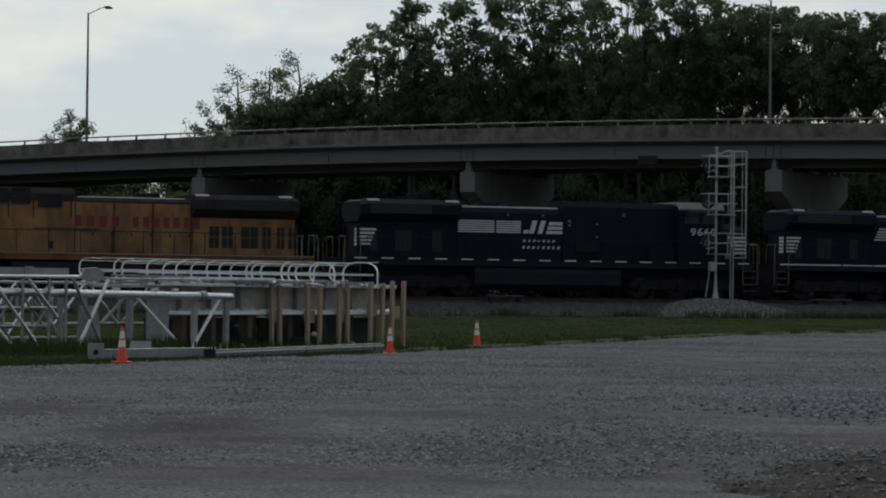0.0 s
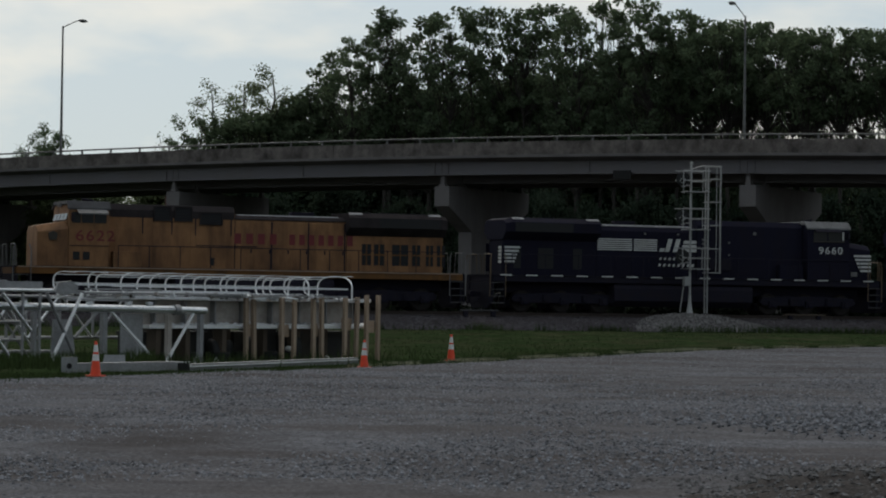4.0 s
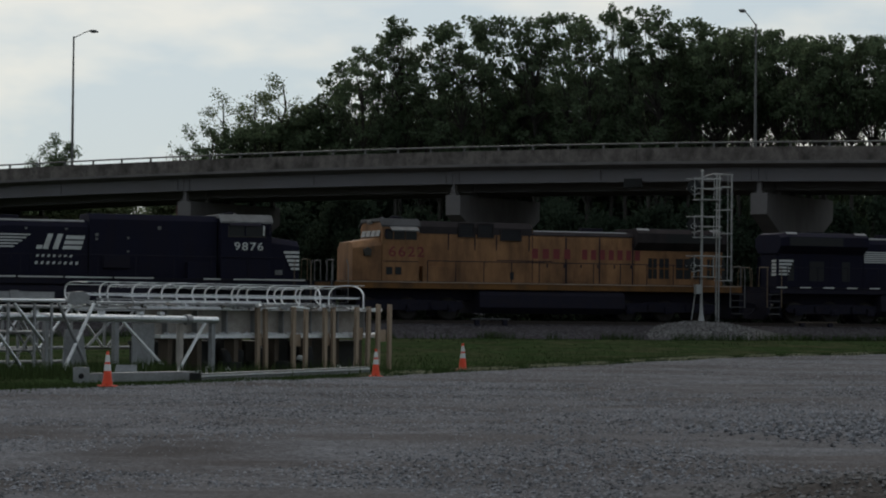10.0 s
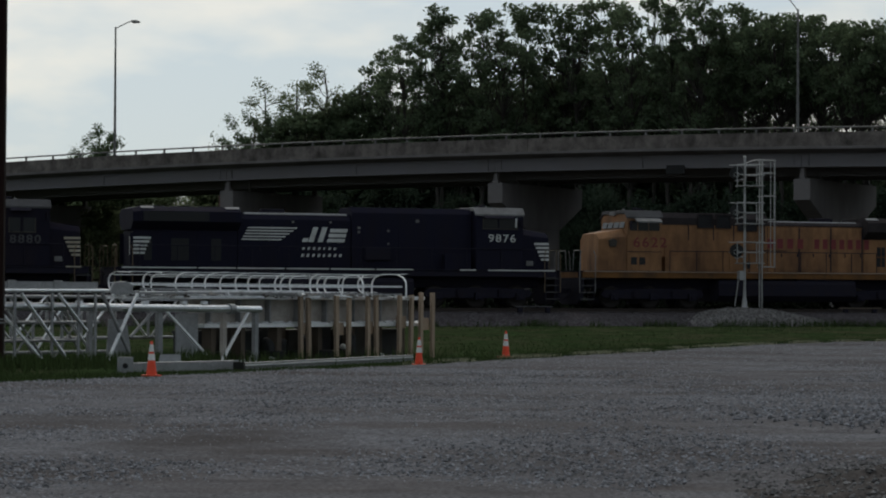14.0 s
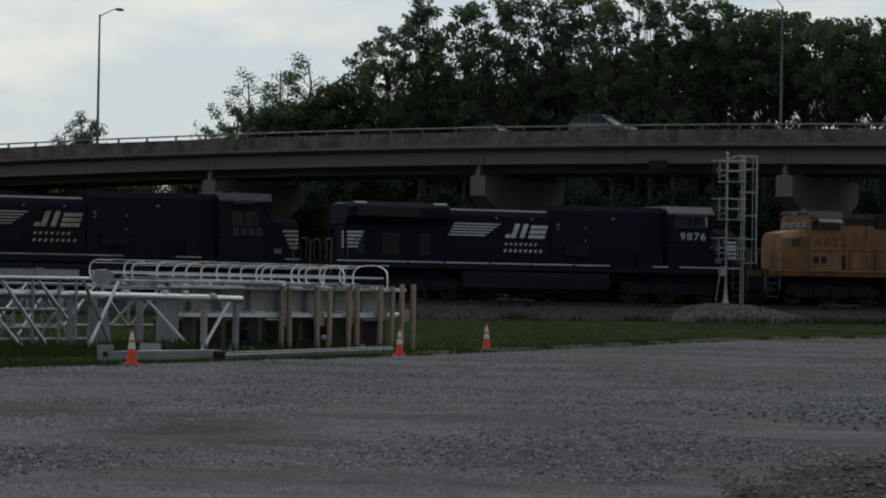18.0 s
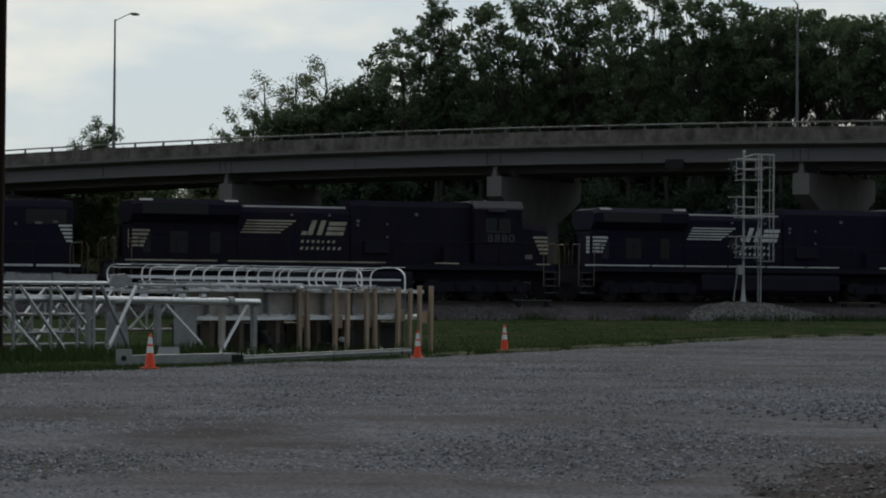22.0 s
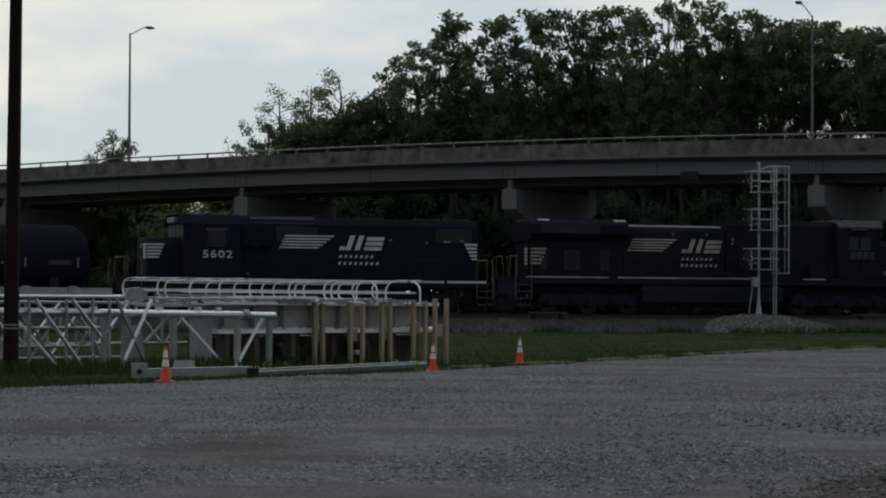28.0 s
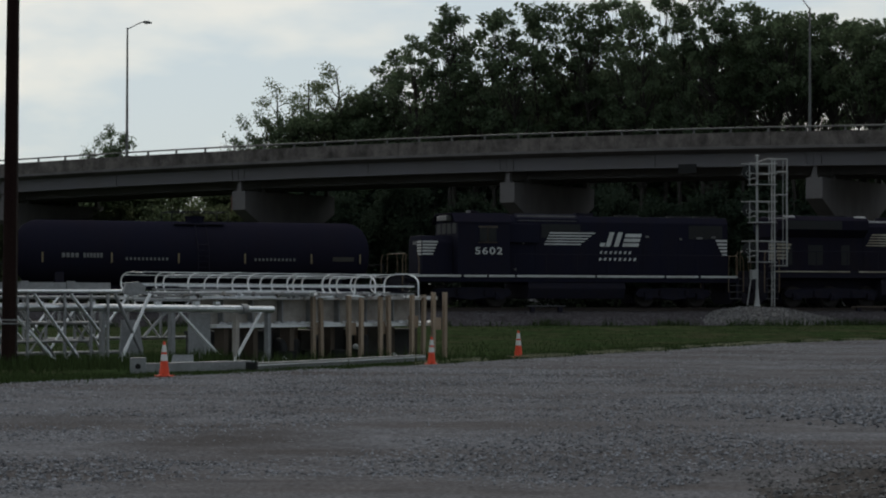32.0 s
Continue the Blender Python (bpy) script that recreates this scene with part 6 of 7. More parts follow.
# square tubes on the ground in front
def ground_tube(a, b, w, h, mat, label, z=0.0):
    a, b = Vector((*a, z + h / 2)), Vector((*b, z + h / 2))
    L = (b - a).length
    ob = thing("square_tube", label, "steel tube", Matrix.Translation(a) @ Matrix.Rotation(math.atan2(b.y - a.y, b.x - a.x), 4, "Z"), "tubes on the ground")
    t = 0.012
    part("wall", Shape().box(0, L, -w / 2, -w / 2 + t, -h / 2, h / 2).box(0, L, w / 2 - t, w / 2, -h / 2, h / 2).box(0, L, -w / 2 + t, w / 2 - t, -h / 2, -h / 2 + t).box(0, L, -w / 2 + t, w / 2 - t, h / 2 - t, h / 2), mat, ob)
    return ob


M_TUBE = material("weathered_tube_steel", (0.17, 0.178, 0.178), 0.5, 0.3, 3.0, 0.15, (0.10, 0.105, 0.10), 0.6, 0.05, 30.0)
tube = ground_tube((-4.75, 54.9), (-1.15, 63.3), 0.2, 0.16, M_TUBE, "galvanised square tube lying at the gravel edge", 0.02)
part("end_cap", Shape().box(-0.06, 0.02, -0.13, 0.13, -0.10, 0.10), M_DARKHOLE, tube, "black end cap")
# the tube's bright edge line is a highlight, added as a strip on its side
part("top_edge", Shape().box(0.05, 9.1, -0.118, -0.101, 0.012, 0.048), M_BRIGHT, tube, "bright strip standing for a highlight")
ground_tube((-7.0, 52.9), (-4.9, 55.6), 0.22, 0.2, M_GALVDULL, "dull square tube lying in the grass", 0.02)
base = thing("base_flange", "square steel base flange with a bolt hole", "base flange", Matrix.Translation((-7.0, 52.85, 0.18)) @ pose(0, 0, 0, 0, 0, 8))
part("plate", Shape().along_y([(-0.17, -0.17), (0.17, -0.17), (0.17, 0.17), (-0.17, 0.17)], -0.02, 0.02), M_GALVDULL, base, bevel=0.006)
part("hole_rim", Shape().rod((0, -0.021, -0.02), (0, -0.024, -0.02), 0.06, n=14), M_DARKHOLE, base)
plate = thing("steel_sheet", "small bright steel sheets leaning in the grass", "steel sheet", Matrix.Translation((-6.35, 54.2, 0)))
part("sheet", Shape().along_y([(-0.18, 0), (0.35, 0), (0.35, 0.38), (-0.1, 0.38)], -0.01, 0.01), M_GALVDULL, plate, at=pose(0, 0.3, 0, -15, 0, 10))


# ---- traffic cones ----
def traffic_cone(x, y, tilt, turn, h):
    c = thing("traffic_cone", "orange traffic cone with two white bands on gravel", "traffic cone", pose(x, y, ground_z(x, y) + 0.025, tilt, 0, turn), "cones along the lot edge")
    k = h / 0.71
    part("base", Shape().box(-0.165 * k, 0.165 * k, -0.165 * k, 0.165 * k, 0, 0.032), M_CONE, c, bevel=0.012)
    rad = lambda z: 0.112 * k + (0.024 * k - 0.112 * k) * z / (0.71 * k)
    part("body", Shape().turned([(rad(0.036), 0.036), (rad(0.3 * k), 0.3 * k), (rad(0.5 * k), 0.5 * k), (rad(0.70 * k), 0.70 * k), (0.018, 0.71 * k)], 20), M_CONE, c)
    for a, b in ((0.32, 0.45), (0.495, 0.64)):
        part("reflective_band", Shape().turned([(rad(a * k) + 0.003, a * k), (rad(b * k) + 0.003, b * k)], 20), M_BAND, c)
    return c


traffic_cone(-6.12, 50.2, 0, 25, 0.71)
traffic_cone(-0.86, 59.8, 1.5, 10, 0.68)
traffic_cone(1.37, 66.7, 0, 50, 0.72)

# ---- the utility pole ----
pole = thing("utility_pole", "dark creosoted wooden utility pole in the grass", "utility pole", Matrix.Translation((-10.55, 57.2, ground_z(-10.55, 57.2) - 0.2)) @ pose(0, 0, 0, 0, 0.35, 0))
part("shaft", Shape().rod((0, 0, 0), (0, 0, 11.5), 0.185, 0.13, 18), M_POLE, pole)
part("ground_wire", Shape().rod((0.17, -0.08, 0.2), (0.125, -0.06, 9), 0.012, n=5), M_GRATE, pole)
for z in (1.3, 1.38):
    part("strap", Shape().rod((0, 0, z), (0, 0, z + 0.03), 0.19, n=18), M_GALVDULL, pole)
part("tag", Shape().box(0.17, 0.2, -0.05, 0.05, 1.75, 1.9), M_GALVDULL, pole)

# ---- the railway signal on its stone mound ----
SIG_U, SIG_S = 13.62, 3.13


def mound_z(u, s):
    d = math.hypot((u - SIG_U + 0.5) / (7.2 if u > SIG_U - 0.5 else 4.2), (s - SIG_S) / 2.6)
    return 0.15 + 1.0 * ease(1.0, 0.12, d) ** 0.8 + 0.06 * noise.noise(Vector((u * 1.6, s * 1.6, 7))) + 0.04 * noise.noise(Vector((u * 5, s * 5, 2)))


mu, ms = steps((8.0, 21.0, 100)), steps((1.9, 6.0, 34))
mv = np.array([tuple(track_at(u, s, mound_z(u, s))) for s in ms for u in mu])
nm = len(mu)
mf = np.array([(j * nm + i, j * nm + i + 1, (j + 1) * nm + i + 1, (j + 1) * nm + i) for j in range(len(ms) - 1) for i in range(nm - 1)])[:, ::-1]
M_MOUND = material("grey_rubble", (0.135, 0.128, 0.128), 0.95, 0, 1.2, 0.5, (0.07, 0.064, 0.06), 0.6, 1.0, 8.0)
mound = tagged(new("stone_mound", stuff_mesh("stone_mound", mv, mf, M_MOUND, True)), "heap of grey rubble round the signal foot", "stone mound", kind="stuff")
mp = []
for i in range(3800):
    u, s = random.uniform(8.6, 20.6), random.uniform(2.2, 5.8)
    if mound_z(u, s) > 0.3:
        mp.append(tuple(track_at(u, s, mound_z(u, s))))
pebbles("mound_stones", np.array(mp), 0.035 + 0.06 * np.random.rand(len(mp)) ** 2, M_MOUND, "broken grey stones on the mound", 0.8)

signal = thing("railway_signal", "aluminium signal mast with three heads and ladder", "railway signal", Matrix.Translation(track_at(SIG_U, SIG_S, 1.12)) @ pose(0, 0, 0, 0, 0, TRACK_TURN))
part("foundation", Shape().turned([(0.34, -0.3), (0.32, 0.1)], 16), M_CONC, signal)
part("foot", Shape().turned([(0.17, 0.10), (0.15, 0.16), (0.09, 0.55), (0.068, 0.95)], 12), M_SIGNAL, signal)
part("mast", Shape().rod((0, 0, 0.9), (0, 0, 7.28), 0.06, 0.055, 12), M_SIGNAL, signal)
part("cap", Shape().turned([(0.09, 7.28), (0.06, 7.34), (0.02, 7.37)], 12), M_SIGNAL, signal)
part("junction_box", Shape().box(-0.34, -0.09, -0.16, 0.12, 1.4, 1.85), M_SIGNAL, signal, bevel=0.015)
part("brace", Shape().path([(-0.28, 0.1, 1.4), (-0.42, 0.2, 0.15)], 0.03), M_SIGNAL, signal)
lad = (0.62, 0.88)
for y in lad:
    part("ladder_rail", Shape().beam((0.86, y - 0.75, 0.1), (0.86, y - 0.75, 7.2), 0.045, 0.07), M_SIGNAL, signal)
rung = Shape().rod((0.86, -0.13, 0), (0.86, 0.13, 0), 0.014, n=6).mesh("rung", M_SIGNAL)
for i in range(23):
    part("rung", rung, None, signal, at=pose(0, 0, 0.3 + 0.3 * i))
for i, z in enumerate((2.05, 3.2, 4.32, 5.45, 6.55, 7.16)):
    h = Shape()
    pts = [(0.86, -0.36, z), (1.2, -0.40, z), (1.52, -0.24, z), (1.6, 0, z), (1.52, 0.24, z), (1.2, 0.40, z), (0.86, 0.36, z)]
    part("cage_hoop", h.path(pts, 0.022, 6), M_SIGNAL, signal)
for x, y in ((1.18, -0.40), (1.58, 0.0), (1.18, 0.40), (1.48, -0.28)):
    part("cage_bar", Shape().beam((x, y, 2.05), (x, y, 7.16), 0.022, 0.035), M_SIGNAL, signal)
for z in (2.24, 4.13, 5.94):
    pl = part("platform", Shape().box(-0.3, 0.86, -0.42, 0.42, z - 0.04, z), M_SIGNAL, signal)
    for zz in (0.5, 0.98):
        part("guard_rail", Shape().path([(-0.62, -0.42, z + zz), (0.86, -0.42, z + zz)], 0.024), M_SIGNAL, pl)
        part("guard_rail", Shape().path([(-0.62, 0.42, z + zz), (0.86, 0.42, z + zz)], 0.024), M_SIGNAL, pl)
    for x in (-0.62, 0.42, 0.74):
        part("guard_post", Shape().rod((x, -0.42, z - 0.02), (x, -0.42, z + 0.98), 0.022, n=6), M_SIGNAL, pl)
    turn = pose(-0.46, -0.06, z + 0.5, 0, 0, 58)  # the heads look down the track, half towards the lot
    hd = part("signal_head", Shape().rod((-0.02, 0, 0.04), (0.24, 0, 0.04), 0.16, n=18).box(0.05, 0.2, -0.1, 0.1, -0.3, -0.08), M_SIGNAL, signal, "pale searchlight housing", at=turn)
    part("target_disc", Shape().rod((-0.05, 0, 0.08), (-0.03, 0, 0.08), 0.33, n=24), M_GRILLE, hd, "dark round background disc")
    part("visor", Shape().rod((-0.24, 0, 0.0), (-0.05, 0, 0.0), 0.125, n=16), M_SIGNAL, hd, "pale hood over the lens")
    part("lens", Shape().rod((-0.248, 0, 0), (-0.242, 0, 0), 0.105, n=16), M_LENS, hd)
    part("head_bracket", Shape().rod((-0.42, 0, z + 0.28), (-0.05, 0, z + 0.28), 0.035, n=8), M_SIGNAL, signal)
part("top_arm", Shape().path([(0, 0, 7.0), (0.6, 0, 7.18), (1.6, 0, 7.18)], 0.03), M_SIGNAL, signal)


# ---- trees and bushes ----
def branches(rng, height, crown_from, reach, limbs, wild=0.25):
    """Twig ends and limb segments of a tree: a bent trunk, limbs that rise, and side branches."""
    segs, ends = [], []
    trunk = [Vector((0, 0, -0.3))]
    n = 9
    for i in range(1, n + 1):
        z = height * 0.93 * i / n
        trunk.append(Vector((trunk[-1].x + rng.gauss(0, 0.02) * height * 0.5, trunk[-1].y + rng.gauss(0, 0.02) * height * 0.5, z)))
    r0 = 0.018 * height + 0.04
    rad = lambda k: r0 * (1 - 0.9 * k)
    for i in range(n):
        segs.append((trunk[i], trunk[i + 1], rad(i / n), rad((i + 1) / n)))
    ends.append(trunk[-1])
    for i in range(limbs):
        k = crown_from + (0.97 - crown_from) * (i + rng.random()) / limbs
        j = min(n - 1, int(k * n))
        p = trunk[j].lerp(trunk[j + 1], k * n - j)
        a = i * 2.4 + rng.gauss(0, 0.5)
        long = reach * (1.12 - 0.75 * max(0, (k - crown_from) / (1 - crown_from)) ** 1.4) * rng.uniform(0.65, 1.15)
        up = rng.uniform(0.25, 0.85) + 0.4 * k
        d = Vector((math.cos(a), math.sin(a), up)).normalized()
        q, m = p, 4
        for s in range(m):
            d = (d + Vector((rng.gauss(0, wild), rng.gauss(0, wild), rng.gauss(0.02, wild * 0.7)))).normalized()
            nq = q + d * long / m
            segs.append((q, nq, rad(k) * 0.55 * (1 - 0.8 * s / m), rad(k) * 0.55 * (1 - 0.8 * (s + 1) / m)))
            q = nq
            if s >= 1:
                for _ in range(3):
                    e = (d * 0.5 + Vector((rng.gauss(0, 1), rng.gauss(0, 1), rng.gauss(0.25, 0.7)))).normalized()
                    t = q + e * long * rng.uniform(0.18, 0.36)
                    segs.append((q, t, rad(k) * 0.16, 0.012))
                    ends.append(t)
                    ends.append(q.lerp(t, 0.55))
        ends.append(q)
    return segs, ends


def leaf_cloud(nrng, ends, per, spread, size, stretch=1.0):
    """Leaves as bent pairs of triangles gathered round the twig ends."""
    c = np.repeat(np.array([tuple(e) for e in ends]), per, axis=0)
    n = len(c)
    c = c + nrng.normal(0, 1, (n, 3)) * spread * np.array((1, 1, 0.8 * stretch)) * nrng.uniform(0.4, 1.15, (n, 1))
    a = nrng.normal(0, 1, (n, 3))
    a /= np.linalg.norm(a, axis=1, keepdims=True)
    b = np.cross(a, nrng.normal(0, 1, (n, 3)))
    b /= np.linalg.norm(b, axis=1, keepdims=True)
    nn = np.cross(a, b)
    s = size * nrng.uniform(0.55, 1.3, (n, 1))
    v = np.stack((c - a * s * 0.5, c + b * s * 0.38 + nn * s * 0.12, c + a * s * 0.55, c - b * s * 0.38 + nn * s * 0.12), 1)
    return v.reshape(-1, 3), np.arange(4 * n).reshape(-1, 4)


def make_tree(seed, height, crown_from, reach, limbs, per, spread, size, leaf_mat, wild=0.25):
    """A bush or open tree: leaves all along its branches."""
    rng, nrng = random.Random(seed), np.random.default_rng(seed)
    segs, ends = branches(rng, height, crown_from, reach, limbs, wild)
    wood = Shape()
    for a, b, r0, r1 in segs:
        if r0 > 0.009:
            wood.rod(a, b, r0, max(0.006, r1), 7 if r0 > 0.12 else 4, caps=False)
    v, f = leaf_cloud(nrng, ends, per, spread, size)
    return wood.mesh("trunk", M_BARK, tidy=False), stuff_mesh("crown", v, f, leaf_mat)


def clumped_tree(seed, height, crown_from, reach, clumps, clump_r, per, size, leaf_mat, flat=2.4):
    """A broad-leaved tree whose crown is made of rounded clumps of leaves, each on its own limb."""
    rng, nrng = random.Random(seed), np.random.default_rng(seed)
    wood = Shape()
    trunk = [Vector((0, 0, -0.3))]
    for i in range(1, 8):
        trunk.append(Vector((trunk[-1].x + rng.gauss(0, 0.08), trunk[-1].y + rng.gauss(0, 0.08), height * 0.86 * i / 7)))
        wood.rod(trunk[-2], trunk[-1], 0.11 * (1.05 - (i - 1) / 7), 0.11 * (1.05 - i / 7), 7, caps=False)
    mid, half = (crown_from + 1) * height / 2, (1 - crown_from) * height / 2
    spots, tries = [], 0
    while len(spots) < clumps and tries < 6000:
        tries += 1
        z = rng.uniform(-1, 1)
        edge = (1 - abs(z) ** flat) ** (1 / flat) * reach * (0.85 + 0.3 * noise.noise(Vector((z * 2, seed, 0))))
        a, k = rng.uniform(0, 2 * math.pi), rng.random() ** 0.45
        p = Vector((math.cos(a) * edge * k, math.sin(a) * edge * k, mid + z * (half - clump_r * 0.7)))
        if all((p - q).length > clump_r * 0.8 for q, _ in spots):
            spots.append((p, clump_r * rng.uniform(0.65, 1.25)))
    cs, rs = [], []
    for p, r in spots:
        j = max(1, min(6, int((p.z / height - 0.12) * 7 / 0.86)))
        q = trunk[j]
        bend = q.lerp(p, 0.5) + Vector((rng.gauss(0, 0.1), rng.gauss(0, 0.1), -0.12))
        wood.rod(q, bend, 0.022, 0.012, 4, caps=False).rod(bend, p, 0.012, 0.005, 4, caps=False)
        for _ in range(3):
            e = p + Vector((rng.gauss(0, 1), rng.gauss(0, 1), rng.gauss(0.3, 0.8))).normalized() * r * 0.9
            wood.rod(p, e, 0.007, 0.004, 3, caps=False)
        n = max(8, int(per * (r / clump_r) ** 2))
        cs += [tuple(p)] * n
        rs += [r] * n
    n = len(cs)
    d = nrng.normal(0, 1, (n, 3))
    d /= np.linalg.norm(d, axis=1, keepdims=True)
    c = np.array(cs) + d * np.array(rs)[:, None] * nrng.uniform(0.25, 1.0, (n, 1)) ** 0.6 * np.array((1.1, 1.1, 0.85))
    v, f = leaf_cloud(nrng, c, 1, 0.03, size)
    return wood.mesh("trunk", M_BARK, tidy=False), stuff_mesh("crown", v, f, leaf_mat)


def plant(kind, x, y, scale, turn, name="tree", label="tall leafy deciduous tree behind the bridge", group="trees behind the bridge", squash=1.0):
    t = thing(name, label, name, Matrix.Translation((x, y, ground_z(x, y))) @ pose(0, 0, 0, 0, 0, turn), group)
    for pname, me in (("trunk", kind[0]), ("crown", kind[1])):
        o = part(pname, me, None, t)
        o.scale = (scale * squash, scale * squash, scale)
    return t


# kinds of tree, each 10 m high before scaling
TALL = [clumped_tree(11 + i, 10.0, 0.42, 1.4, 86, 0.225, 54, 0.12, M_LEAF, 2.3) for i in range(6)]
SLIM = [clumped_tree(91 + i, 10.0, 0.45, 0.85, 60, 0.2, 44, 0.115, M_LEAF, 1.35) for i in range(3)]
HIGH = [clumped_tree(41 + i, 10.0, 0.66, 1.75, 100, 0.25, 54, 0.125, M_LEAF) for i in range(3)]
SPARSE = [make_tree(34 + i, 10.0, 0.52, 2.3, 10, 11, 0.15, 0.10, M_LEAF2, 0.3) for i in range(3)]
FEATHERY = [make_tree(95 + i, 10.0, 0.25, 2.4, 18, 13, 0.17, 0.115, M_LEAF, 0.22) for i in range(2)]
DENSE = [clumped_tree(51 + i, 10.0, 0.08, 1.9, 130, 0.36, 66, 0.16, M_LEAF, 2.6) for i in range(4)]
THICK = [make_tree(61 + i, 10.0, 0.02, 3.4, 24, 40, 0.55, 0.26, M_LEAF_SHADE, 0.28) for i in range(2)]
BUSH = [make_tree(71 + i, 4.0, 0.05, 2.0, 14, 34, 0.30, 0.17, M_LEAF_SHADE, 0.4) for i in range(2)]
BUSH_PALE = [make_tree(81 + i, 4.0, 0.05, 2.0, 14, 34, 0.28, 0.15, M_LEAF2, 0.4) for i in range(2)]

rt = random.Random(5)


def top_at(kind, dx, dz, y, width, name="tree", label="tall leafy deciduous tree behind the bridge", group="trees behind the bridge"):
    """Plants a tree in the direction dx whose top stands at the slope dz from eye height."""
    h = 1.65 + dz * y - ground_z(dx * y, y)
    full = max(v.co.z for v in kind[1].vertices)
    return plant(kind, dx * y, y, h / full, rt.uniform(0, 360), name, label, group, width)


# the tall row: direction x/y, and the height of the top as a slope
ROW = ((-0.034, 0.0935), (-0.0277, 0.1000), (-0.0205, 0.1060), (-0.0140, 0.1110), (-0.0092, 0.1190), (-0.0046, 0.1176), (0.003, 0.1075), (0.0110, 0.1150), (0.0195, 0.1185), (0.0290, 0.1190), (0.0390, 0.1196),
       (0.0517, 0.1208), (0.0613, 0.1212), (0.0700, 0.1165), (0.0795, 0.1248), (0.0860, 0.1235), (0.0942, 0.1243), (0.1010, 0.1120), (0.1116, 0.1192), (0.1217, 0.1110), (0.1300, 0.1155), (0.1388, 0.1155),
       (0.1477, 0.1152), (0.1560, 0.1128), (0.1652, 0.1125), (0.1771, 0.1134), (0.1866, 0.1132), (0.198, 0.1136), (0.2094, 0.1140))
for i, (dx, dz) in enumerate(ROW):
    y = 204 - 118 * (dx + 0.034) + rt.uniform(-2.5, 2.5)
    if dx > 0.105:
        top_at(HIGH[i % 3], dx, dz, y, rt.uniform(0.9, 1.1), label="tall tree with a bare lower trunk behind the bridge")
    elif -0.015 < dx < -0.004 or 0.0785 < dx < 0.087:
        top_at(SLIM[i % 3], dx, dz, y, 1.0, label="slender spire-topped tree behind the bridge")
    else:
        top_at(TALL[i % 6], dx, dz, y, rt.uniform(0.9, 1.15))
# denser, lower trees that close the row below
for i in range(26):
    dx = -0.026 + 0.0098 * i
    y = 209 - 105 * (dx + 0.026) + rt.uniform(-2, 2)
    wide = 1.0
    if dx < 0.1:
        dz = (0.0865 if dx < 0.01 else 0.0895) + 0.13 * max(0, dx)
    else:
        dz = 0.1065 if dx < 0.127 else 0.103
    if dx > 0.127:
        wide = 0.62
        if abs(dx - 0.1328) < 0.005 or abs(dx - 0.1543) < 0.005 or 0.170 < dx < 0.192:
            dz = 0.0705 if dx > 0.16 else 0.0765
    top_at(DENSE[i % 4], dx, dz * rt.uniform(0.96, 1.03) * (0.9 if i < 2 else 1), y, wide, label="dense lower deciduous tree behind the bridge")
for i in range(27):
    dx = -0.021 + 0.0049 * i
    top_at(DENSE[(i + 1) % 4], dx, (0.078 + 0.06 * max(0, dx)) * rt.uniform(0.97, 1.03), 217 - 105 * (dx + 0.026), 0.8, label="low leafy tree in the back of the row")
# open-crowned trees where the row thins out
for dx, dz, y, w, k in ((-0.0745, 0.0885, 207, 1.0, 0), (-0.0655, 0.0888, 209, 1.0, 1), (-0.0525, 0.0950, 206, 0.9, 2)):
    top_at(SPARSE[k], dx, dz, y, w, label="thin open-crowned tree beyond the bridge")
for dx, dz, y, w in ((-0.088, 0.0742, 205, 0.9), (-0.0815, 0.076, 204, 1.0), (-0.0755, 0.0755, 205, 1.0), (-0.069, 0.0735, 206, 1.2), (-0.0625, 0.0765, 204, 1.2), (-0.0555, 0.0760, 205, 1.2),
                     (-0.049, 0.0765, 206, 1.1), (-0.0575, 0.0735, 213, 1.0), (-0.0522, 0.0740, 214, 1.0), (-0.0465, 0.0765, 214, 1.0), (-0.0435, 0.0820, 205, 1.0), (-0.0385, 0.0850, 206, 1.0), (-0.1455, 0.0705, 212, 1.1), (-0.1395, 0.0665, 211, 1.0), (-0.151, 0.0665, 211, 0.9)):
    top_at(DENSE[rt.randrange(4)] if -0.07 < dx < -0.035 else FEATHERY[rt.randrange(2)], dx, dz, y, w, label="small leafy tree rising behind the parapet")
# the thicket under and behind the bridge; its darker leaves have shade in their colour
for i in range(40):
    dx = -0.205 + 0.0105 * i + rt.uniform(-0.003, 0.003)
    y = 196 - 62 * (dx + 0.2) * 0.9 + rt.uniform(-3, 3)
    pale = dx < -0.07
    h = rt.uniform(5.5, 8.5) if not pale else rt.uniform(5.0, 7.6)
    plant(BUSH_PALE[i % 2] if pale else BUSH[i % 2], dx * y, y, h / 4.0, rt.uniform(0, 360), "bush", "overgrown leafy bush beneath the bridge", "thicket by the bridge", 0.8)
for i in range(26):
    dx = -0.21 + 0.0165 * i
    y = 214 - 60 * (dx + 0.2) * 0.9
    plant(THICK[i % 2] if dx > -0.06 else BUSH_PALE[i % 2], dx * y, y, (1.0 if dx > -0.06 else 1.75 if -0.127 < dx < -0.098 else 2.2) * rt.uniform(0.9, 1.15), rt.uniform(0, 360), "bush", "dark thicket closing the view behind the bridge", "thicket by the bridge")

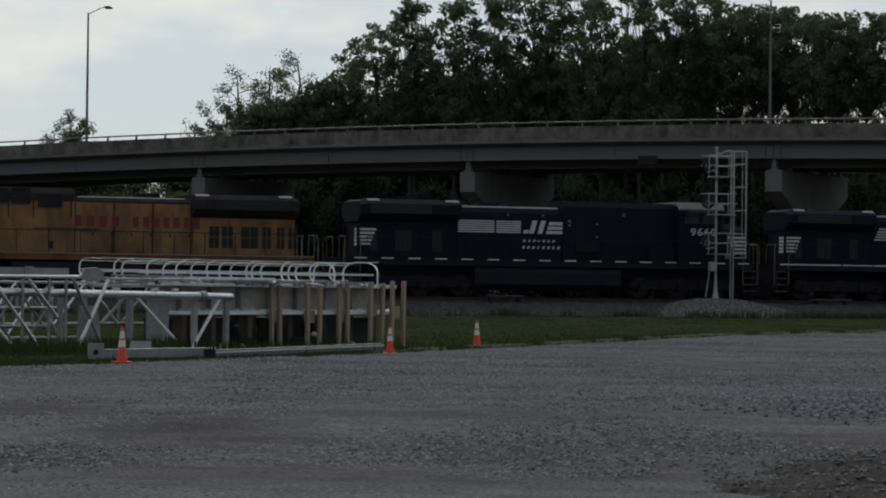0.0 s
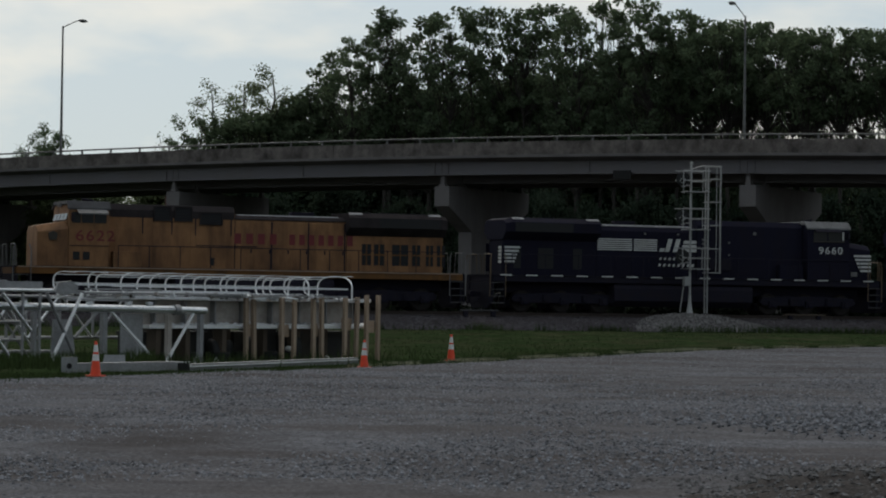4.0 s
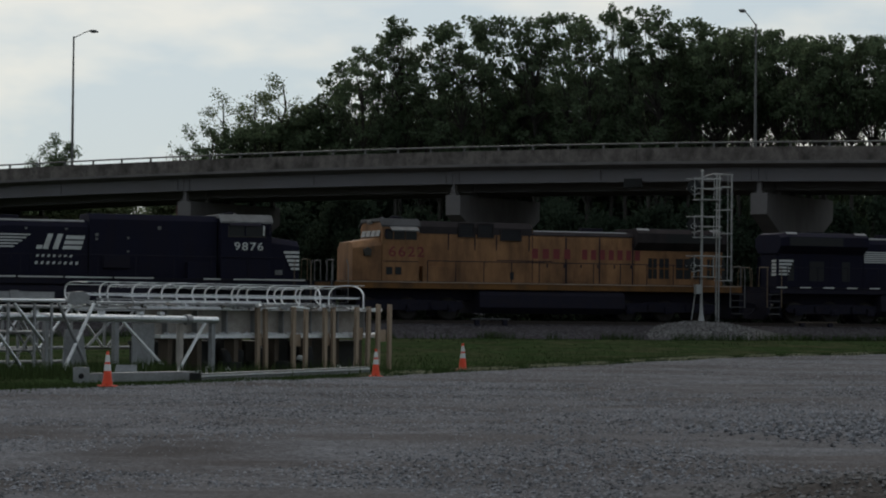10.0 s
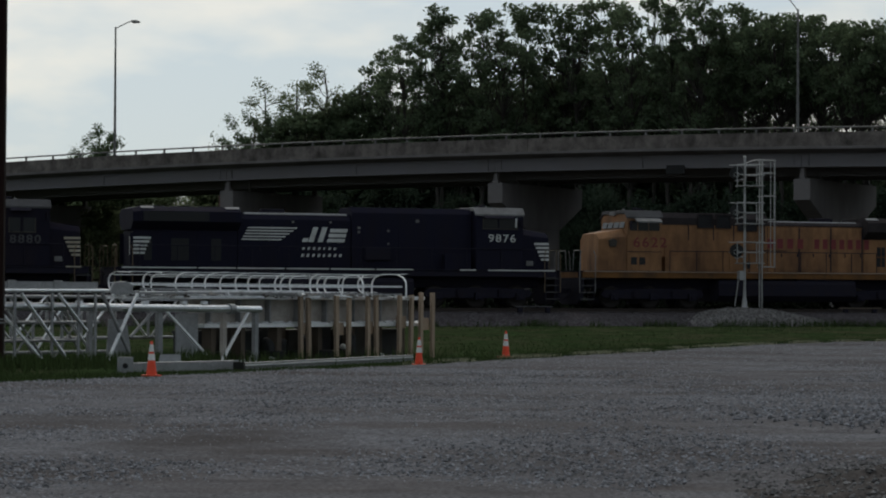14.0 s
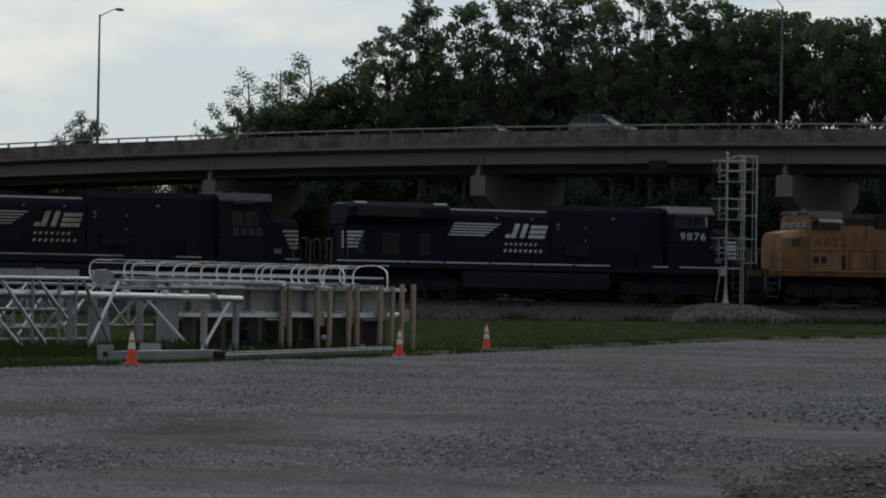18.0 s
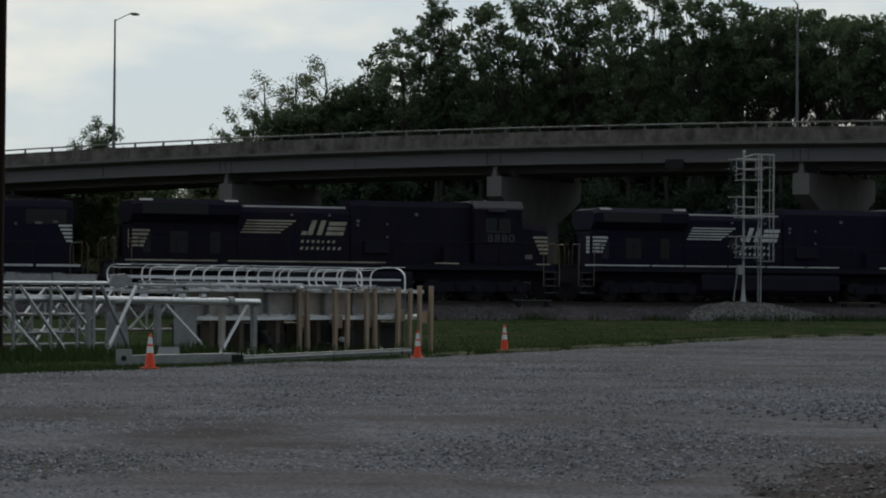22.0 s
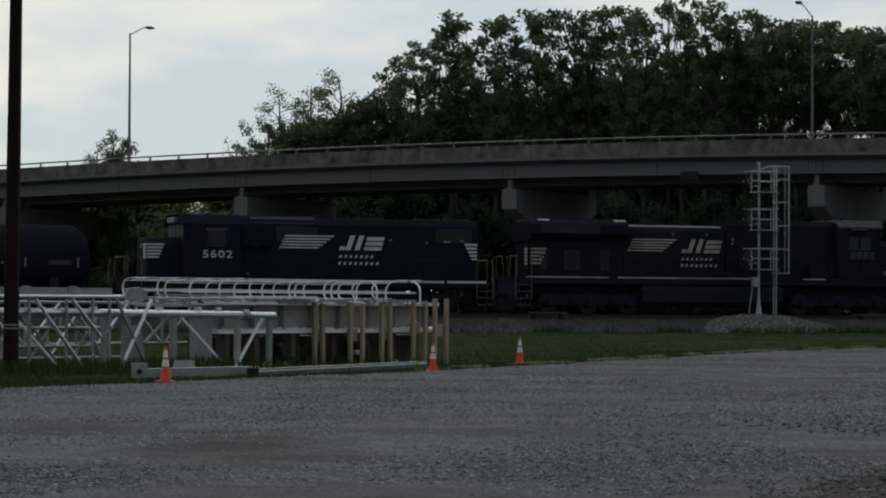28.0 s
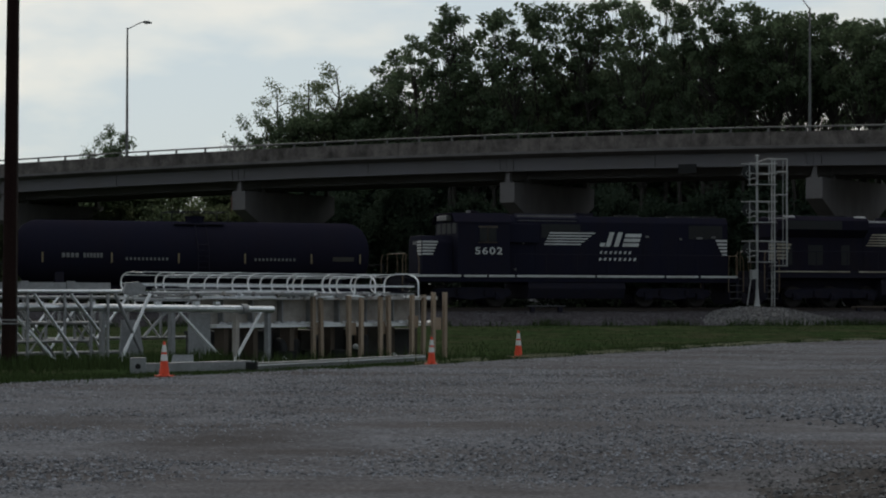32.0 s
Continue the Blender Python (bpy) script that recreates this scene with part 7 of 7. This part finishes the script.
for i in range(16):
    dx = -0.205 + 0.0105 * i
    if -0.127 < dx < -0.098:
        continue  # a gap through which the sky shows
    plant(BUSH_PALE[i % 2], dx * 232, 232, 2.55 * rt.uniform(0.92, 1.12), rt.uniform(0, 360), "bush", "tall leafy bush on the rise behind the bridge", "thicket by the bridge")

for i, (dx, k) in enumerate(((-0.124, 1.0), (-0.117, 1.12), (-0.110, 1.05), (-0.104, 1.15), (-0.099, 1.0))):
    plant(SPARSE[i % 3], dx * 226, 226, k, 70 * i, "tree", "thin young tree beyond the bridge", "young trees beyond the bridge", 1.1)

# low brush along the far side of the track, shade put into its colour
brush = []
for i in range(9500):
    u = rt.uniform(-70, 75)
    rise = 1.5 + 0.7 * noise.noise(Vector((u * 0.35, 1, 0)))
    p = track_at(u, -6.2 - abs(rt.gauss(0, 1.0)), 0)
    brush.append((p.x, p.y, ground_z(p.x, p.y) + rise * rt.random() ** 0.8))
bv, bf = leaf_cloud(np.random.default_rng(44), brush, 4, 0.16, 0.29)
tagged(new("brush", stuff_mesh("brush", bv, bf, M_BRUSH)), "leafy undergrowth along the track, coloured dark as shade", "brush", kind="stuff")

# a brick building seen under the bridge
house = thing("brick_building", "small red brick building among trees", "building", pose(-17.3, 203.5, ground_z(-17.3, 203.5), 0, 0, -20), kind="")
part("wall", Shape().box(-1.6, 1.6, -1.5, 1.5, -0.3, 8.6), M_BRICK, house)
part("roof", Shape().along_y([(-1.9, 8.6), (1.9, 8.6), (0, 9.6)], -1.8, 1.8), M_GRATE, house)
part("window", Shape().box(-0.4, 0.4, -1.53, -1.49, 6.6, 7.8), M_GLASS, house)

# far woods on the horizon
fv = []
nrng = np.random.default_rng(9)
for ring, (dist, hgt) in enumerate(((420, 13), (520, 16))):
    a = nrng.uniform(0, 2 * math.pi, 5200)
    z = hgt * nrng.uniform(0, 1, 5200) ** 0.7 * (0.7 + 0.3 * np.sin(a * 17 + ring))
    fv.append(np.stack((np.cos(a) * dist, np.sin(a) * dist, z), 1))
v, f = leaf_cloud(nrng, np.concatenate(fv), 1, 1.5, 7.0)
tagged(new("far_woods", stuff_mesh("far_woods", v, f, M_LEAF)), "distant belt of woods on the horizon", "woods", kind="stuff")


# ---- what moves ----
def train_at(t):
    """How far the train has come along the track: it pulls away slowly."""
    return 3.72812e-06 * t ** 4 - 0.000266553 * t ** 3 + 0.0259447 * t ** 2 + 2.03843 * t - 23.99


def motions():
    beats = [0.5 * i for i in range(65)]
    for thing_, centre in LOCOS:
        walk(thing_, [(t, Matrix.Translation(track_at(train_at(t) + centre, 0, RAIL_TOP)) @ pose(0, 0, 0, 0, 0, TRACK_TURN)) for t in beats])
    fine = [0.2 * i for i in range(161)]
    for wheelset, x, radius in TRAIN_WHEELS:
        walk(wheelset, [(t, Matrix.Translation((x, 0, radius)) @ Matrix.Rotation((train_at(t) - train_at(0)) / radius, 4, "Y")) for t in fine])
    for car, p17, speed, q, turn in ((silver_car, 2.8, 14.75, 3.6, 0), (dark_car, 8.9, -21.6, 9.4, 180)):
        rows = []
        for t in beats:
            p = p17 + speed * (t - 17.5)
            a, b = top_z(p - 1.3), top_z(p + 1.3)
            rows.append((t, BRIDGE @ Matrix.Translation((p, q, (a + b) / 2 - 0.64)) @ Matrix.Rotation(-math.atan2(b - a, 2.6), 4, "Y") @ pose(0, 0, 0, 0, 0, turn)))
        walk(car, rows)


motions()
